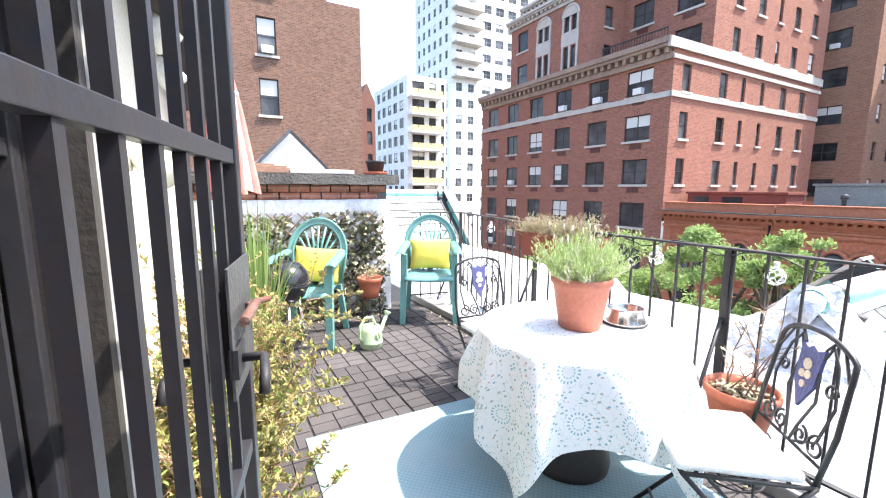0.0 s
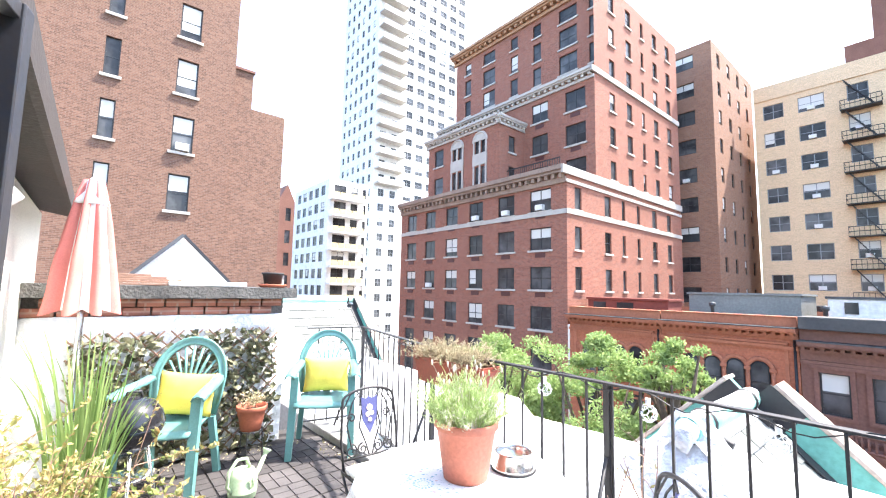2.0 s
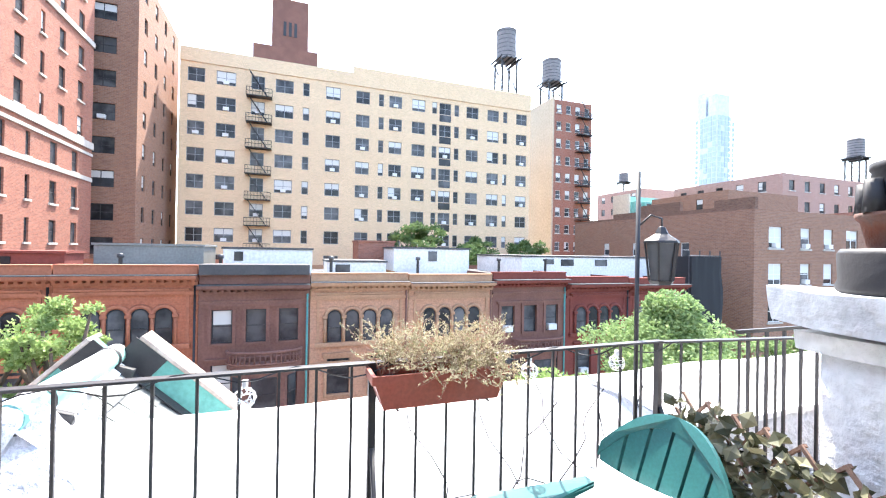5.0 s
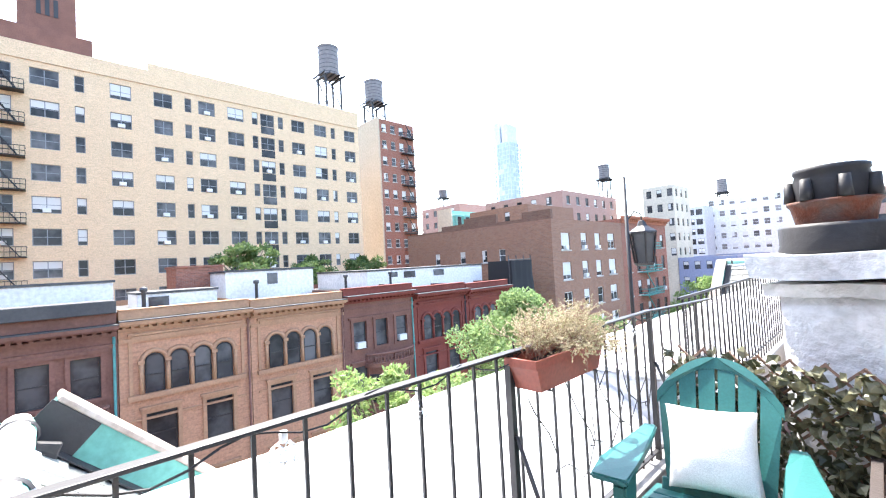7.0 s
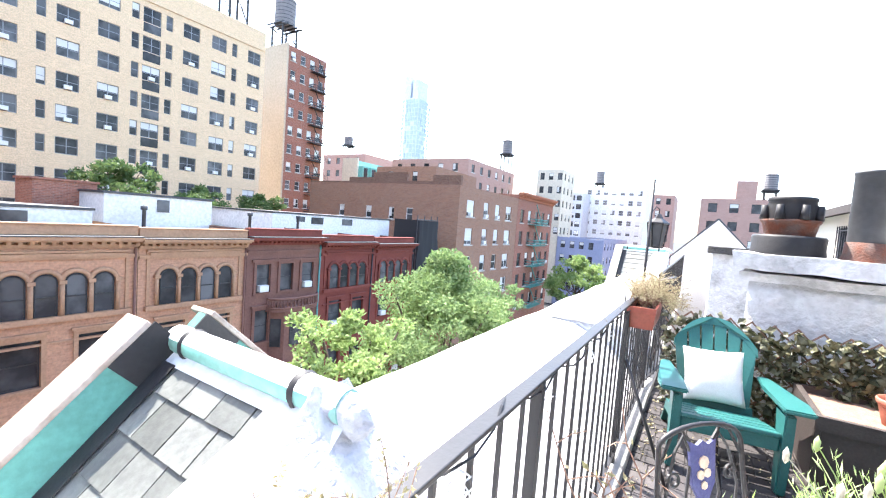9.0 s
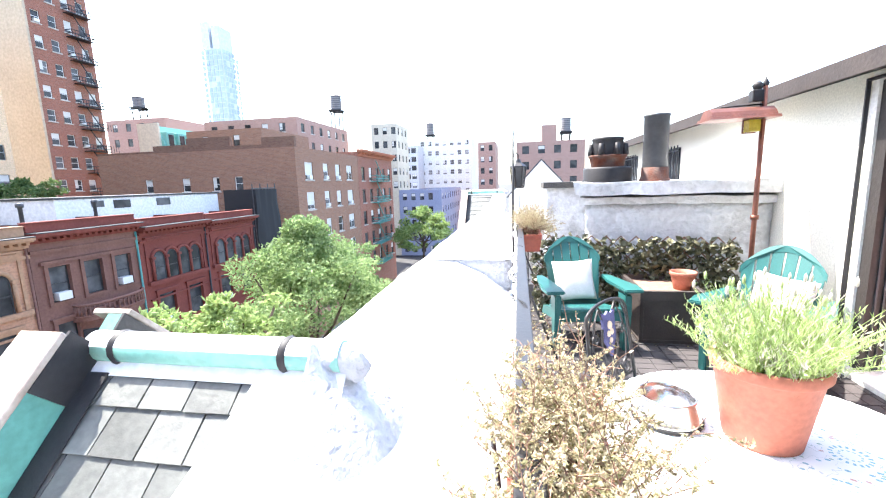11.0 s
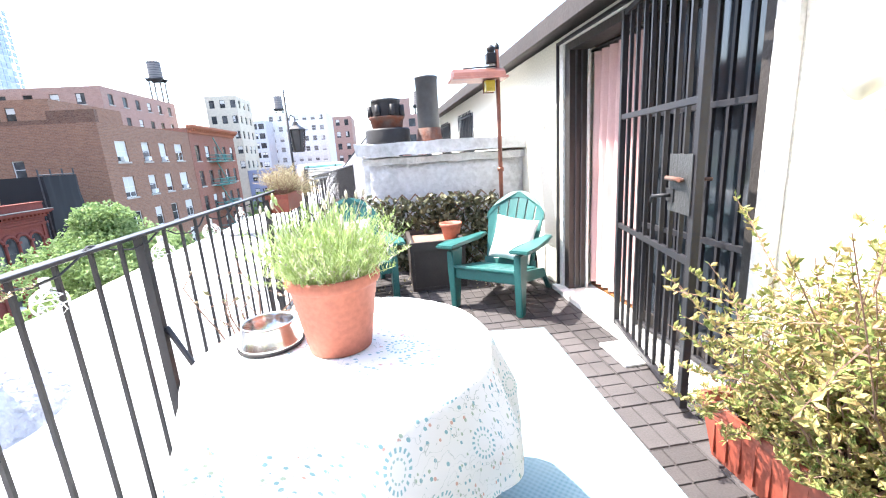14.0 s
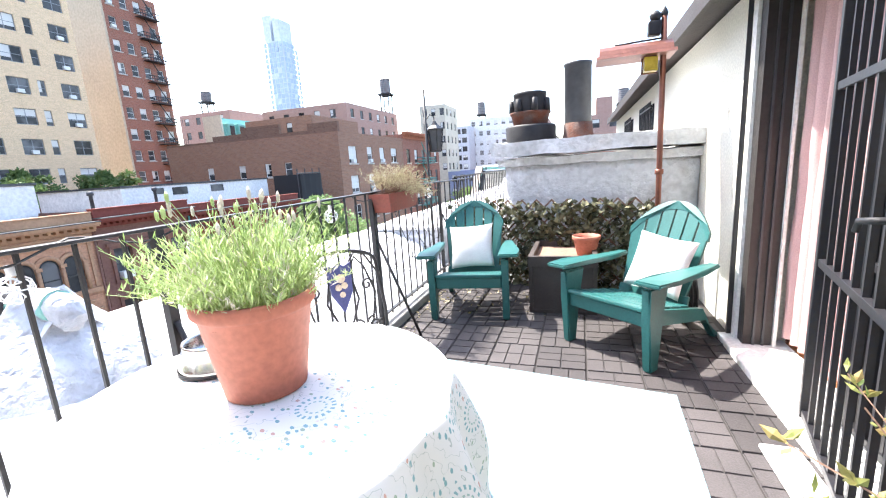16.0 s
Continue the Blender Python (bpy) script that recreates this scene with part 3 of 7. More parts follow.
facade(B, (UY, 34.0, 0), (0, -1, 0), 34.0 - RY, 17.8, 26.0, [(34.0 - 20.3, 1.7), (34.0 - 17.95, 0.85), (34.0 - 23.4, 0.85), (34.0 - 26.0, 0.85), (34.0 - 29.2, 1.6), (34.0 - 32.2, 0.85)], [(19.4, 1.65), (21.65, 1.65), (23.9, 1.2)], "brick_red", seed=9, ac=0, blind=0.2)
shell(B, UY, 43, RY + 0.1, 34.0, 9.4, 26.0, "brick_red", "N")
BN, BS, BX = 33.0, 23.9, FX + 0.5         # projecting bay above the first cornice
facade(B, (BX, BN, 0), (0, -1, 0), BN - BS, 9.5, 15.4, [(BN - 31.45, 1.3)] + [(BN - y + d, 0.55, "single") for y in (28.85, 26.0) for d in (-0.36, 0.36)], [(10.3, 1.6), (13.0, 1.6)], "brick_red", seed=10, ac=0, blind=0)
facade(B, (BX, BS, 0), (1, 0, 0), UX - BX, 9.5, 15.4, [(1.6, 0.8)], [(10.3, 1.4), (12.9, 1.4)], "brick_red", seed=11, ac=0, blind=0.2)
shell(B, BX, UX, BS, BN, 9.5, 15.4, "brick_red", "N")
for yy in (28.85, 26.0):
    bm = bmesh.new()
    box(bm, BX - 0.10, BX + 0.02, yy - 0.82, yy + 0.82, 12.0, 12.9)
    for d in (-0.80, -0.08, 0.64):
        box(bm, BX - 0.08, BX + 0.03, yy + d, yy + d + 0.16, 10.2, 14.05)
    tube(bm, arc((BX - 0.04, yy, 14.05), 0.78, 0, 180, 12, "yz"), 0.12, 5)
    prism(bm, arc((BX - 0.07, yy, 14.1), 0.70, 0, 180, 10, "yz"), (0.08, 0, 0))
    part("arch_surround", bm, "sill", B)
band(B, "cornice", ((FX, RN), (FX, RY)), "weathered_cornice", 1.15, 0.6, 8.85, 0.55)
band(B, "cornice", ((FX - 0.6, RY), (43, RY)), "sill", 0.55, 0.14, 9.4)
band(B, "stone_course", ((FX - 0.1, RY), (43, RY)), "sill", 0.22, 0.09, 8.85)
band(B, "stone_course", ((FX, RN), (FX, RY)), "sill", 0.32, 0.08, 6.76)
band(B, "stone_course", ((FX - 0.08, RY), (43, RY)), "sill", 0.32, 0.08, 6.76)
band(B, "cornice", ((UX, 35.4), (UX, RY)), "sill", 0.8, 0.5, 17.5, 0.55)
band(B, "stone_course", ((UX - 0.5, RY), (43, RY)), "sill", 0.42, 0.12, 17.85)
band(B, "cornice", ((BX, BN + 0.3), (BX, BS - 0.2)), "sill", 0.75, 0.45, 15.0, 0.5)
band(B, "cornice", ((BX - 0.3, BS), (UX, BS)), "sill", 0.75, 0.35, 15.0, 0.5)
band(B, "cornice", ((UY, 34.3), (UY, RY)), "stone_tan", 0.95, 0.75, 25.5, 0.65)
bm = bmesh.new()
for i in range(24):
    box(bm, FX - 0.1, FX - 0.06, 17.8 + i * 0.2, 17.83 + i * 0.2, 10.05, 10.65)
box(bm, FX - 0.12, FX - 0.05, 17.8, 22.5, 10.6, 10.67)
part("balcony_rail", bm, "iron", B)


def brownstone(y_hi, y_lo, stone, z_top, style, seed, dz=0.0, roof="roof_dark", arches=4, trim=None):
    """One row house: front with openings, cornice with brackets, stoop storeys below."""
    W = y_hi - y_lo
    H = thing("row_house", {"stone_orange": "orange brownstone row house with arched top windows", "stone_brown": "dark brownstone row house with an iron balcony", "stone_tan": "tan brownstone row house with a row of arched windows", "stone_red": "deep red painted row house with arched windows"}[stone], "house", pose(0, 0, dz), group="row houses across the street")
    low = [(-13.5, 2.2), (-10.2, 2.1), (-6.6, 1.95)]
    face = {"stone_tan": "face_tan", "stone_orange": "face_orange"}.get(stone, stone)
    if style == "arch":
        facade(H, (FX, y_hi, 0), (0, -1, 0), W, GROUND, z_top - 0.6, [(W * 0.28, 1.2), (W * 0.72, 1.2)], low, face, seed=seed, sill=None, ac=0.1, surround=stone)
        for i in range(arches):
            yc = (y_hi + y_lo) / 2 + (i - (arches - 1) / 2) * min(0.95, W * 0.85 / arches)
            w2, zb, hh = 0.34, -3.75, 1.35
            bm = bmesh.new()
            out = [(FX - 0.06, yc - w2, zb), (FX - 0.06, yc - w2, zb + hh)] + [tuple(p) for p in arc((FX - 0.06, yc, zb + hh), w2, 180, 0, 10, "yz")][1:-1] + [(FX - 0.06, yc + w2, zb + hh), (FX - 0.06, yc + w2, zb)]
            prism(bm, out, (0.05, 0, 0), 1)
            tube(bm, [(FX - 0.07, yc - w2, zb), (FX - 0.07, yc - w2, zb + hh), *arc((FX - 0.07, yc, zb + hh), w2, 180, 0, 10, "yz"), (FX - 0.07, yc + w2, zb)], 0.035, 5, 0)
            box(bm, FX - 0.10, FX - 0.04, yc - w2, yc + w2, zb + hh * 0.55, zb + hh * 0.55 + 0.06, mi=0)
            aw = part("arched_window", bm, ["frame_dark", "glass_far"], H)
            bm = bmesh.new()
            tube(bm, arc((FX - 0.04, yc, zb + hh), w2 + 0.14, 180, 0, 12, "yz"), 0.11, 6)
            part("arch_moulding", bm, stone, H)
            for s in ((-1,) if i else (-1,)):
                bm = bmesh.new()
                tube(bm, [(FX - 0.1, yc - w2 - 0.16, zb), (FX - 0.1, yc - w2 - 0.16, zb + hh)], 0.085, 8)
                box(bm, FX - 0.22, FX + 0.02, yc - w2 - 0.28, yc - w2 - 0.04, zb + hh - 0.05, zb + hh + 0.1)
                part("column", bm, stone, H)
        bm = bmesh.new()
        yc = (y_hi + y_lo) / 2 + (arches - 1) / 2 * min(0.95, W * 0.85 / arches) + 0.5
        tube(bm, [(FX - 0.1, yc, -3.75), (FX - 0.1, yc, -2.4)], 0.085, 8)
        box(bm, FX - 0.22, FX + 0.02, yc - 0.12, yc + 0.12, -2.45, -2.3)
        part("column", bm, stone, H)
        band(H, "window_ledge", ((FX, y_hi - W * 0.05), (FX, y_lo + W * 0.05)), stone, 0.22, 0.22, -3.98)
        band(H, "moulding", ((FX, y_hi - W * 0.08), (FX, y_lo + W * 0.08)), stone, 0.14, 0.16, -1.35)
    else:
        facade(H, (FX, y_hi, 0), (0, -1, 0), W, GROUND, z_top - 0.6, [(W * 0.2, 0.95), (W * 0.5, 0.95), (W * 0.8, 0.95)], low + [(-3.6, 1.7)], face, seed=seed, sill=None, ac=0.3, surround=stone)
        band(H, "window_ledge", ((FX, y_hi - 0.3), (FX, y_lo + 0.3)), stone, 0.16, 0.16, -1.75)
        # bowed stone balcony over a canted bay
        yc, hw = (y_hi + y_lo) / 2 - W * 0.09, W * 0.34
        bow = [(FX - 0.95 * math.sin(radians(q)) ** 0.7, yc + hw * math.cos(radians(q))) for q in range(4, 177, 8)]
        bm = bmesh.new()
        for z, r in ((-4.55, 0.06), (-3.98, 0.075)):
            tube(bm, [(x, y, z) for x, y in bow], r, 6)
        prism(bm, [(x, y, -4.80) for x, y in [(FX, yc + hw)] + bow + [(FX, yc - hw)]], (0, 0, 0.22))
        part("balcony", bm, stone, H, "weathered stone balcony")
        for x, y in bow:
            part("baluster", tube(bmesh.new(), [(x, y, -4.55), (x, y, -4.3), (x, y, -4.0)], 0.05, 6, r_end=0.035), stone, H)
        bm = bmesh.new()
        foot = [(FX + 0.05, yc + hw * 0.9), (FX - 0.75, yc + hw * 0.55), (FX - 0.75, yc - hw * 0.55), (FX + 0.05, yc - hw * 0.9)]
        prism(bm, [(x, y, -8.4) for x, y in foot], (0, 0, 3.58))
        part("bay", bm, stone, H, "canted brownstone bay")
        for (ax, ay), (bx, by) in zip(foot, foot[1:]):
            u = Vector((bx - ax, by - ay, 0))
            n = u.cross(Vector((0, 0, 1))).normalized()
            m = Matrix((u.normalized(), -n, Vector((0, 0, 1)))).transposed().to_4x4()
            m.translation = Vector(((ax + bx) / 2, (ay + by) / 2, -7.0)) + n * 0.02
            made = window_mesh(u.length * 0.62, 1.75, "single", 0, "frame_dark", "glass_far")
            wb = new("window", made["window"])
            wb.parent, wb.matrix_local = H, m
            new("pane", made["pane"]).parent = wb
    pipe = bmesh.new()
    tube(pipe, [(FX - 0.09, y_lo + 0.12, z_top - 1.0), (FX - 0.09, y_lo + 0.12, -14.5)], 0.055, 8)
    part("downpipe", pipe, {"stone_tan": "stone_brown", "stone_brown": "verdigris"}.get(stone, "iron"), H)
    shell(H, FX, FX + 14, y_lo, y_hi, -8, z_top - 0.1, stone, "NSE", roof)
    band(H, "cornice", ((FX, y_hi), (FX, y_lo)), trim or stone, 0.46, 0.62, z_top - 0.97, 0.30)
    band(H, "cornice_flashing", ((FX, y_hi), (FX, y_lo)), "zinc", 0.045, 0.66, z_top - 0.505)
    part("parapet", boxed(FX - 0.06, FX + 0.28, y_lo + 0.02, y_hi - 0.02, z_top - 0.455, z_top - 0.06, 0.01), trim or stone, H)
    part("parapet_coping", boxed(FX - 0.12, FX + 0.34, y_lo + 0.02, y_hi - 0.02, z_top - 0.058, z_top, 0.01), trim or stone, H)
    if style == "arch":
        for z, o in ((-1.18, 0.20), (-4.9, 0.10)):
            band(H, "string_course", ((FX, y_hi - W * 0.06), (FX, y_lo + W * 0.06)), stone, 0.09, o, z)
        for y in (y_hi - W * 0.075, y_lo + W * 0.075):
            part("panel_edge", boxed(FX - 0.07, FX + 0.03, y - 0.07, y + 0.07, -3.75, -1.18), stone, H)
    band(H, "frieze", ((FX, y_hi), (FX, y_lo)), stone, 0.16, 0.12, z_top - 1.45)
    return H


brownstone(17.2, 11.6, "stone_orange", 0.03, "arch", 20, dz=0.65)
brownstone(11.57, 5.9, "stone_orange", 0.05, "arch", 21, dz=0.65)
dark_house = brownstone(5.87, 0.66, "stone_brown", -0.16, "flat", 22, dz=0.36)
part("roof_edge", boxed(23.6, 25.2, 0.70, 5.83, -0.155, 0.38, 0.04), "roof_dark", dark_house, "black tarred roof edge")
brownstone(0.63, -4.75, "stone_tan", 0.0, "arch", 23, dz=0.3)
brownstone(-4.78, -10.15, "stone_tan", -0.05, "arch", 24, dz=0.27)
brownstone(-10.18, -15.6, "stone_brown", 0.24, "flat", 25, dz=0.1, trim="stone_red")
brownstone(-15.63, -20.9, "stone_red", 0.03, "arch", 26)
brownstone(-20.93, -26.3, "stone_red", -0.1, "arch", 27)


def slab(name, label, x0, x1, y0, y1, z1, wall, faces, z0=-14.9, roof="roof_dark", m=None, **k):
    """A far building: named faces carry windows, the others are plain. faces: side -> (cols, rows)."""
    b = thing(name, label, "building", m)
    O = {"W": ((x0, y1, 0), (0, -1, 0), y1 - y0), "S": ((x0, y0, 0), (1, 0, 0), x1 - x0), "N": ((x1, y1, 0), (-1, 0, 0), x1 - x0), "E": ((x1, y0, 0), (0, 1, 0), y1 - y0)}
    for s, (cols, rows) in faces.items():
        o, u, L = O[s]
        facade(b, o, u, L, z0, z1, cols, rows, wall, **k)
    shell(b, x0, x1, y0, y1, z0, z1, wall, [s for s in "WSNE" if s not in faces], roof)
    return b


def floors(z1, n, step=2.75, h=1.5, top=2.3):
    return [(z1 - top - i * step, h) for i in range(n)]


# brown slab behind the red house
slab("brown_building", "brown brick apartment slab with paired windows", 46, 60, 15.15, 21.4, 27.1, "brick_brown", {"W": ([(3.6, 2.0), (1.4, 1.2)], floors(27.1, 11, 3.0)), "S": (grid(4, 2.0, 3.2, 0.9), floors(27.1, 11, 3.0))}, seed=31, sill=None)
# long tan apartment building
TX = 55.0
TAN_COLS = [(1.66, 1.75), (4.73, 2.05), (8.13, 1.5), (11.1, 2.05), (13.61, 0.75), (16.87, 1.8), (20.61, 1.75), (23.02, 0.68), (24.94, 1.75), (28.13, 1.85), (30.42, 0.7), (31.98, 1.75), (33.7, 0.7), (36.1, 1.85), (39.38, 1.85), (41.36, 0.68), (44.08, 1.8)]
tan = slab("tan_building", "long tan brick apartment building with an iron fire escape", TX, TX + 16, -33.8, 11.8, 23.6, "brick_tan",
           {"W": (TAN_COLS, floors(23.6, 11, 3.05, 1.6)), "S": (grid(3, 3, 4.5, 1.2), floors(23.6, 9, 3.05, 1.6))}, m=pose(0, 2.1, -0.8), frame_m="grey_sash", seed=33, sill=None, ac=0.35, blind=0.3)
# dark panels between the stair windows
for i in range(10):
    z = 23.6 - 2.3 - i * 3.05
    part("stair_panel", boxed(TX - 0.02, TX + 0.10, 12.4 - 32.58 - 0.85, 12.4 - 32.58 + 0.85, z - 1.0, z - 0.06), "glass_far", tan)
band(tan, "roof_course", ((TX, 11.8), (TX, -33.8)), "brick_tan", 1.6, 0.12, 23.5)
band(tan, "roof_course", ((TX, -7.5), (TX, -33.8)), "brick_tan", 0.8, 0.121, 25.1)
bm = bmesh.new()
fy = 12.4 - 8.73
for i in range(9):
    z = 23.6 - 3.4 - i * 3.05
    box(bm, TX - 1.1, TX, fy - 1.6, fy + 1.2, z, z + 0.08)
    for zz in (0.5, 0.95):
        tube(bm, [(TX, fy + 1.2, z + zz), (TX - 1.1, fy + 1.2, z + zz), (TX - 1.1, fy - 1.6, z + zz), (TX, fy - 1.6, z + zz)], 0.035, 4)
    for j in range(9):
        tube(bm, [(TX - 1.1, fy + 1.2 - j * 0.35, z), (TX - 1.1, fy + 1.2 - j * 0.35, z + 0.95)], 0.025, 4)
    for s in (0.25, 0.75):
        tube(bm, [(TX - s, fy - 1.2, z), (TX - s, fy + 0.9, z + 3.05)], 0.05, 4)
    for j in range(9):
        box(bm, TX - 0.8, TX - 0.2, fy - 1.2 + j * 0.23, fy - 1.05 + j * 0.23, z + 0.33 * (j + 0.4), z + 0.33 * (j + 0.4) + 0.04)
part("fire_escape", bm, "iron", tan)
# dark stair tower on its roof, in two steps
tw = thing("roof_tower", "dark red brick tower with three louvred slots", "tower")
bm = bmesh.new()
box(bm, 66, 72, -1.5, 7.4, 23.0, 31.0)
box(bm, 67, 71, -0.1, 5.0, 31.0, 38.7)
part("wall", bm, "stone_brown", tw)
for i in range(3):
    bm = boxed(66.93, 67.0, 1.5 + i * 0.75, 1.9 + i * 0.75, 33.2, 35.3)
    part("slot", bm, "frame_dark", tw)
# red building with the yellow side
rfe = slab("red_fire_escape_building", "red brick apartment building with iron fire escapes", 62, 76, -48.6, -40.6, 28.3, "brick_red", {"W": (grid(4, 1.1, 1.95, 1.0), floors(28.3, 12, 3.0))}, seed=35, frame_m="frame_white", ac=0.1)
for i in range(11):
    z = 28.3 - 2.9 - i * 3.0
    bm = bmesh.new()
    box(bm, 60.9, 62, -48.2, -45.2, z, z + 0.1)
    for zz in (0.45, 0.9):
        tube(bm, [(62, -45.2, z + zz), (60.9, -45.2, z + zz), (60.9, -48.2, z + zz), (62, -48.2, z + zz)], 0.05, 4)
    for k in range(12):
        tube(bm, [(60.9, -45.2 - k * 0.38, z), (60.9, -45.2 - k * 0.38, z + 0.9)], 0.03, 4)
    tube(bm, [(61.4, -48, z), (61.4, -46, z + 3.0)], 0.07, 4)
    part("fire_escape", bm, "iron", rfe)
y_wall = thing("yellow_side_wall", "pale yellow rendered side wall", "wall")
part("wall", boxed(61.8, 76.5, -40.59, -40.3, -14.9, 28.5), "yellow_render", y_wall)


def water_tank(x, y, z, r, h, legs):
    """A stave tank of radius r and height h on a braced stand."""
    t = thing("water_tank", "grey wooden rooftop water tank on a steel stand", "water tank", pose(x, y, z), group="rooftop water tanks")
    bm = bmesh.new()
    g = r * 0.8
    for a in (-1, 1):
        for b in (-1, 1):
            lg = bmesh.new()
            tube(lg, [(a * g, b * g, 0), (a * g, b * g, legs - 0.4)], 0.11 * r, 5)
            part("leg", lg, "iron", t)
    for a in (-1, 1):
        for k in range(2):
            lo, hi = 0.1 + k * (legs - 0.6) / 2, 0.1 + (k + 1) * (legs - 0.6) / 2
            for ends in (((a * g, -g, lo), (a * g, g, hi)), ((-g, a * g, lo), (g, a * g, hi))):
                br = bmesh.new()
                tube(br, ends, 0.04 * r, 4)
                part("brace", br, "iron", t)
    bm.free()
    for k in range(5):
        part("joist", boxed(-1.2 * r, 1.2 * r, -1.1 * r + k * 0.55 * r - 0.1, -1.1 * r + k * 0.55 * r + 0.1, legs - 0.2, legs), "iron", t)
    for k in (-g, g):
        part("beam", boxed(-1.15 * r, 1.15 * r, k - 0.1, k + 0.1, legs - 0.5, legs - 0.201), "iron", t)
    bm = bmesh.new()
    lathe(bm, [(0, legs), (r, legs), (r * 0.96, legs + h), (0, legs + h)], 24, smooth=False)
    hoops = []
    for i in range(7):
        f = (i + 0.5) / 7
        rr = r * (1 - 0.04 * f)
        hoops.append(lathe(bmesh.new(), [(rr, legs + h * f - 0.05), (rr + 0.03, legs + h * f), (rr, legs + h * f + 0.05)], 24))
    body = part("tank", bm, "tank", t)
    for hp in hoops:
        part("hoop", hp, "zinc", body)
    part("tank_roof", lathe(bmesh.new(), [(r * 1.03, legs + h), (r * 0.6, legs + h + r * 0.2), (0.1, legs + h + r * 0.36), (0, legs + h + r * 0.36)], 24, smooth=False), "tank", t)
    return t


water_tank(61, -30.6, 22.2, 1.62, 4.7, 10.5)
water_tank(67, -43.4, 27.8, 1.75, 4.2, 5.3)


# ---- door, gates, fittings ----
door = thing("door_1", "open sliding terrace door in a dark frame with white trim", "door", kind="structure")
bm = bmesh.new()
box(bm, -0.16, 0.012, DOOR0, DOOR0 + 0.09, SILL, HEAD)
box(bm, -0.16, 0.012, DOOR1 - 0.06, DOOR1, SILL, HEAD)
box(bm, -0.16, 0.010, DOOR0 + 0.09, DOOR1 - 0.06, HEAD - 0.06, HEAD)
part("door_frame", bm, "door_dark", door)
for a in (-0.035, -0.085):
    part("jamb_rib", boxed(a - 0.012, a, DOOR0 + 0.091, DOOR0 + 0.103, SILL, HEAD - 0.062), "zinc", door)
part("jamb_edge", boxed(-0.158, -0.140, DOOR0 + 0.091, DOOR0 + 0.112, SILL, HEAD - 0.062), "white_paint", door)
bm = bmesh.new()
box(bm, 0.002, 0.03, DOOR0 - 0.062, DOOR0 - 0.004, SILL, HEAD + 0.06)
box(bm, 0.002, 0.03, DOOR1 + 0.004, DOOR1 + 0.10, SILL, HEAD + 0.06)
box(bm, 0.002, 0.028, DOOR0 - 0.004, DOOR1 + 0.004, HEAD + 0.004, HEAD + 0.06)
part("trim", bm, "white_paint", door)
part("door_sill", boxed(-0.24, 0.10, DOOR0 - 0.1, DOOR1 + 0.05, -0.02, SILL, 0.008), "white_paint", door)
bm = bmesh.new()
tube(bm, [(0.04, DOOR0 - 0.085, 0.0), (0.04, DOOR0 - 0.085, HEAD + 0.02), (0.05, DOOR1 + 0.1, HEAD + 0.02)], 0.018, 4)
part("gate_frame", bm, "gate_iron", door)
bm = bmesh.new()
frame_grid(bm, [1.95, 2.03, 2.86, 2.92], [SILL, SILL + 0.12, HEAD - 0.14, HEAD - 0.06], lambda i, j: i != 1 or j != 1, 0, 0.04)
bmesh.ops.transform(bm, matrix=Matrix(((0, 1, 0, -0.17), (1, 0, 0, 0), (0, 0, 1, 0), (0, 0, 0, 1))), verts=bm.verts)
sash = part("sliding_sash", bm, "door_dark", door)
part("pane", boxed(-0.158, -0.148, 2.01, 2.88, SILL + 0.1, HEAD - 0.12), "glass", sash)

cur = thing("curtain", "pale pink gathered curtain hanging in the open doorway", "curtain")
bm = bmesh.new()
rows = []
for j in range(15):
    z = 0.10 + j * 0.138
    rows.append([(-0.22 + 0.035 * math.sin(i * 1.15 + 0.25 * math.sin(j * 0.4)) + 0.012 * noise.noise((i, j * 0.4, 1)), 1.115 + i * 0.0215 * (0.86 + 0.14 * j / 14), z) for i in range(40)])
sheet(bm, rows)
ob = part("cloth", bm, "curtain", cur, smooth=True)
bm = bmesh.new()
tube(bm, [(-0.22, 1.0, 2.06), (-0.22, 3.0, 2.06)], 0.012, 8)
part("rod", bm, "door_dark", cur)


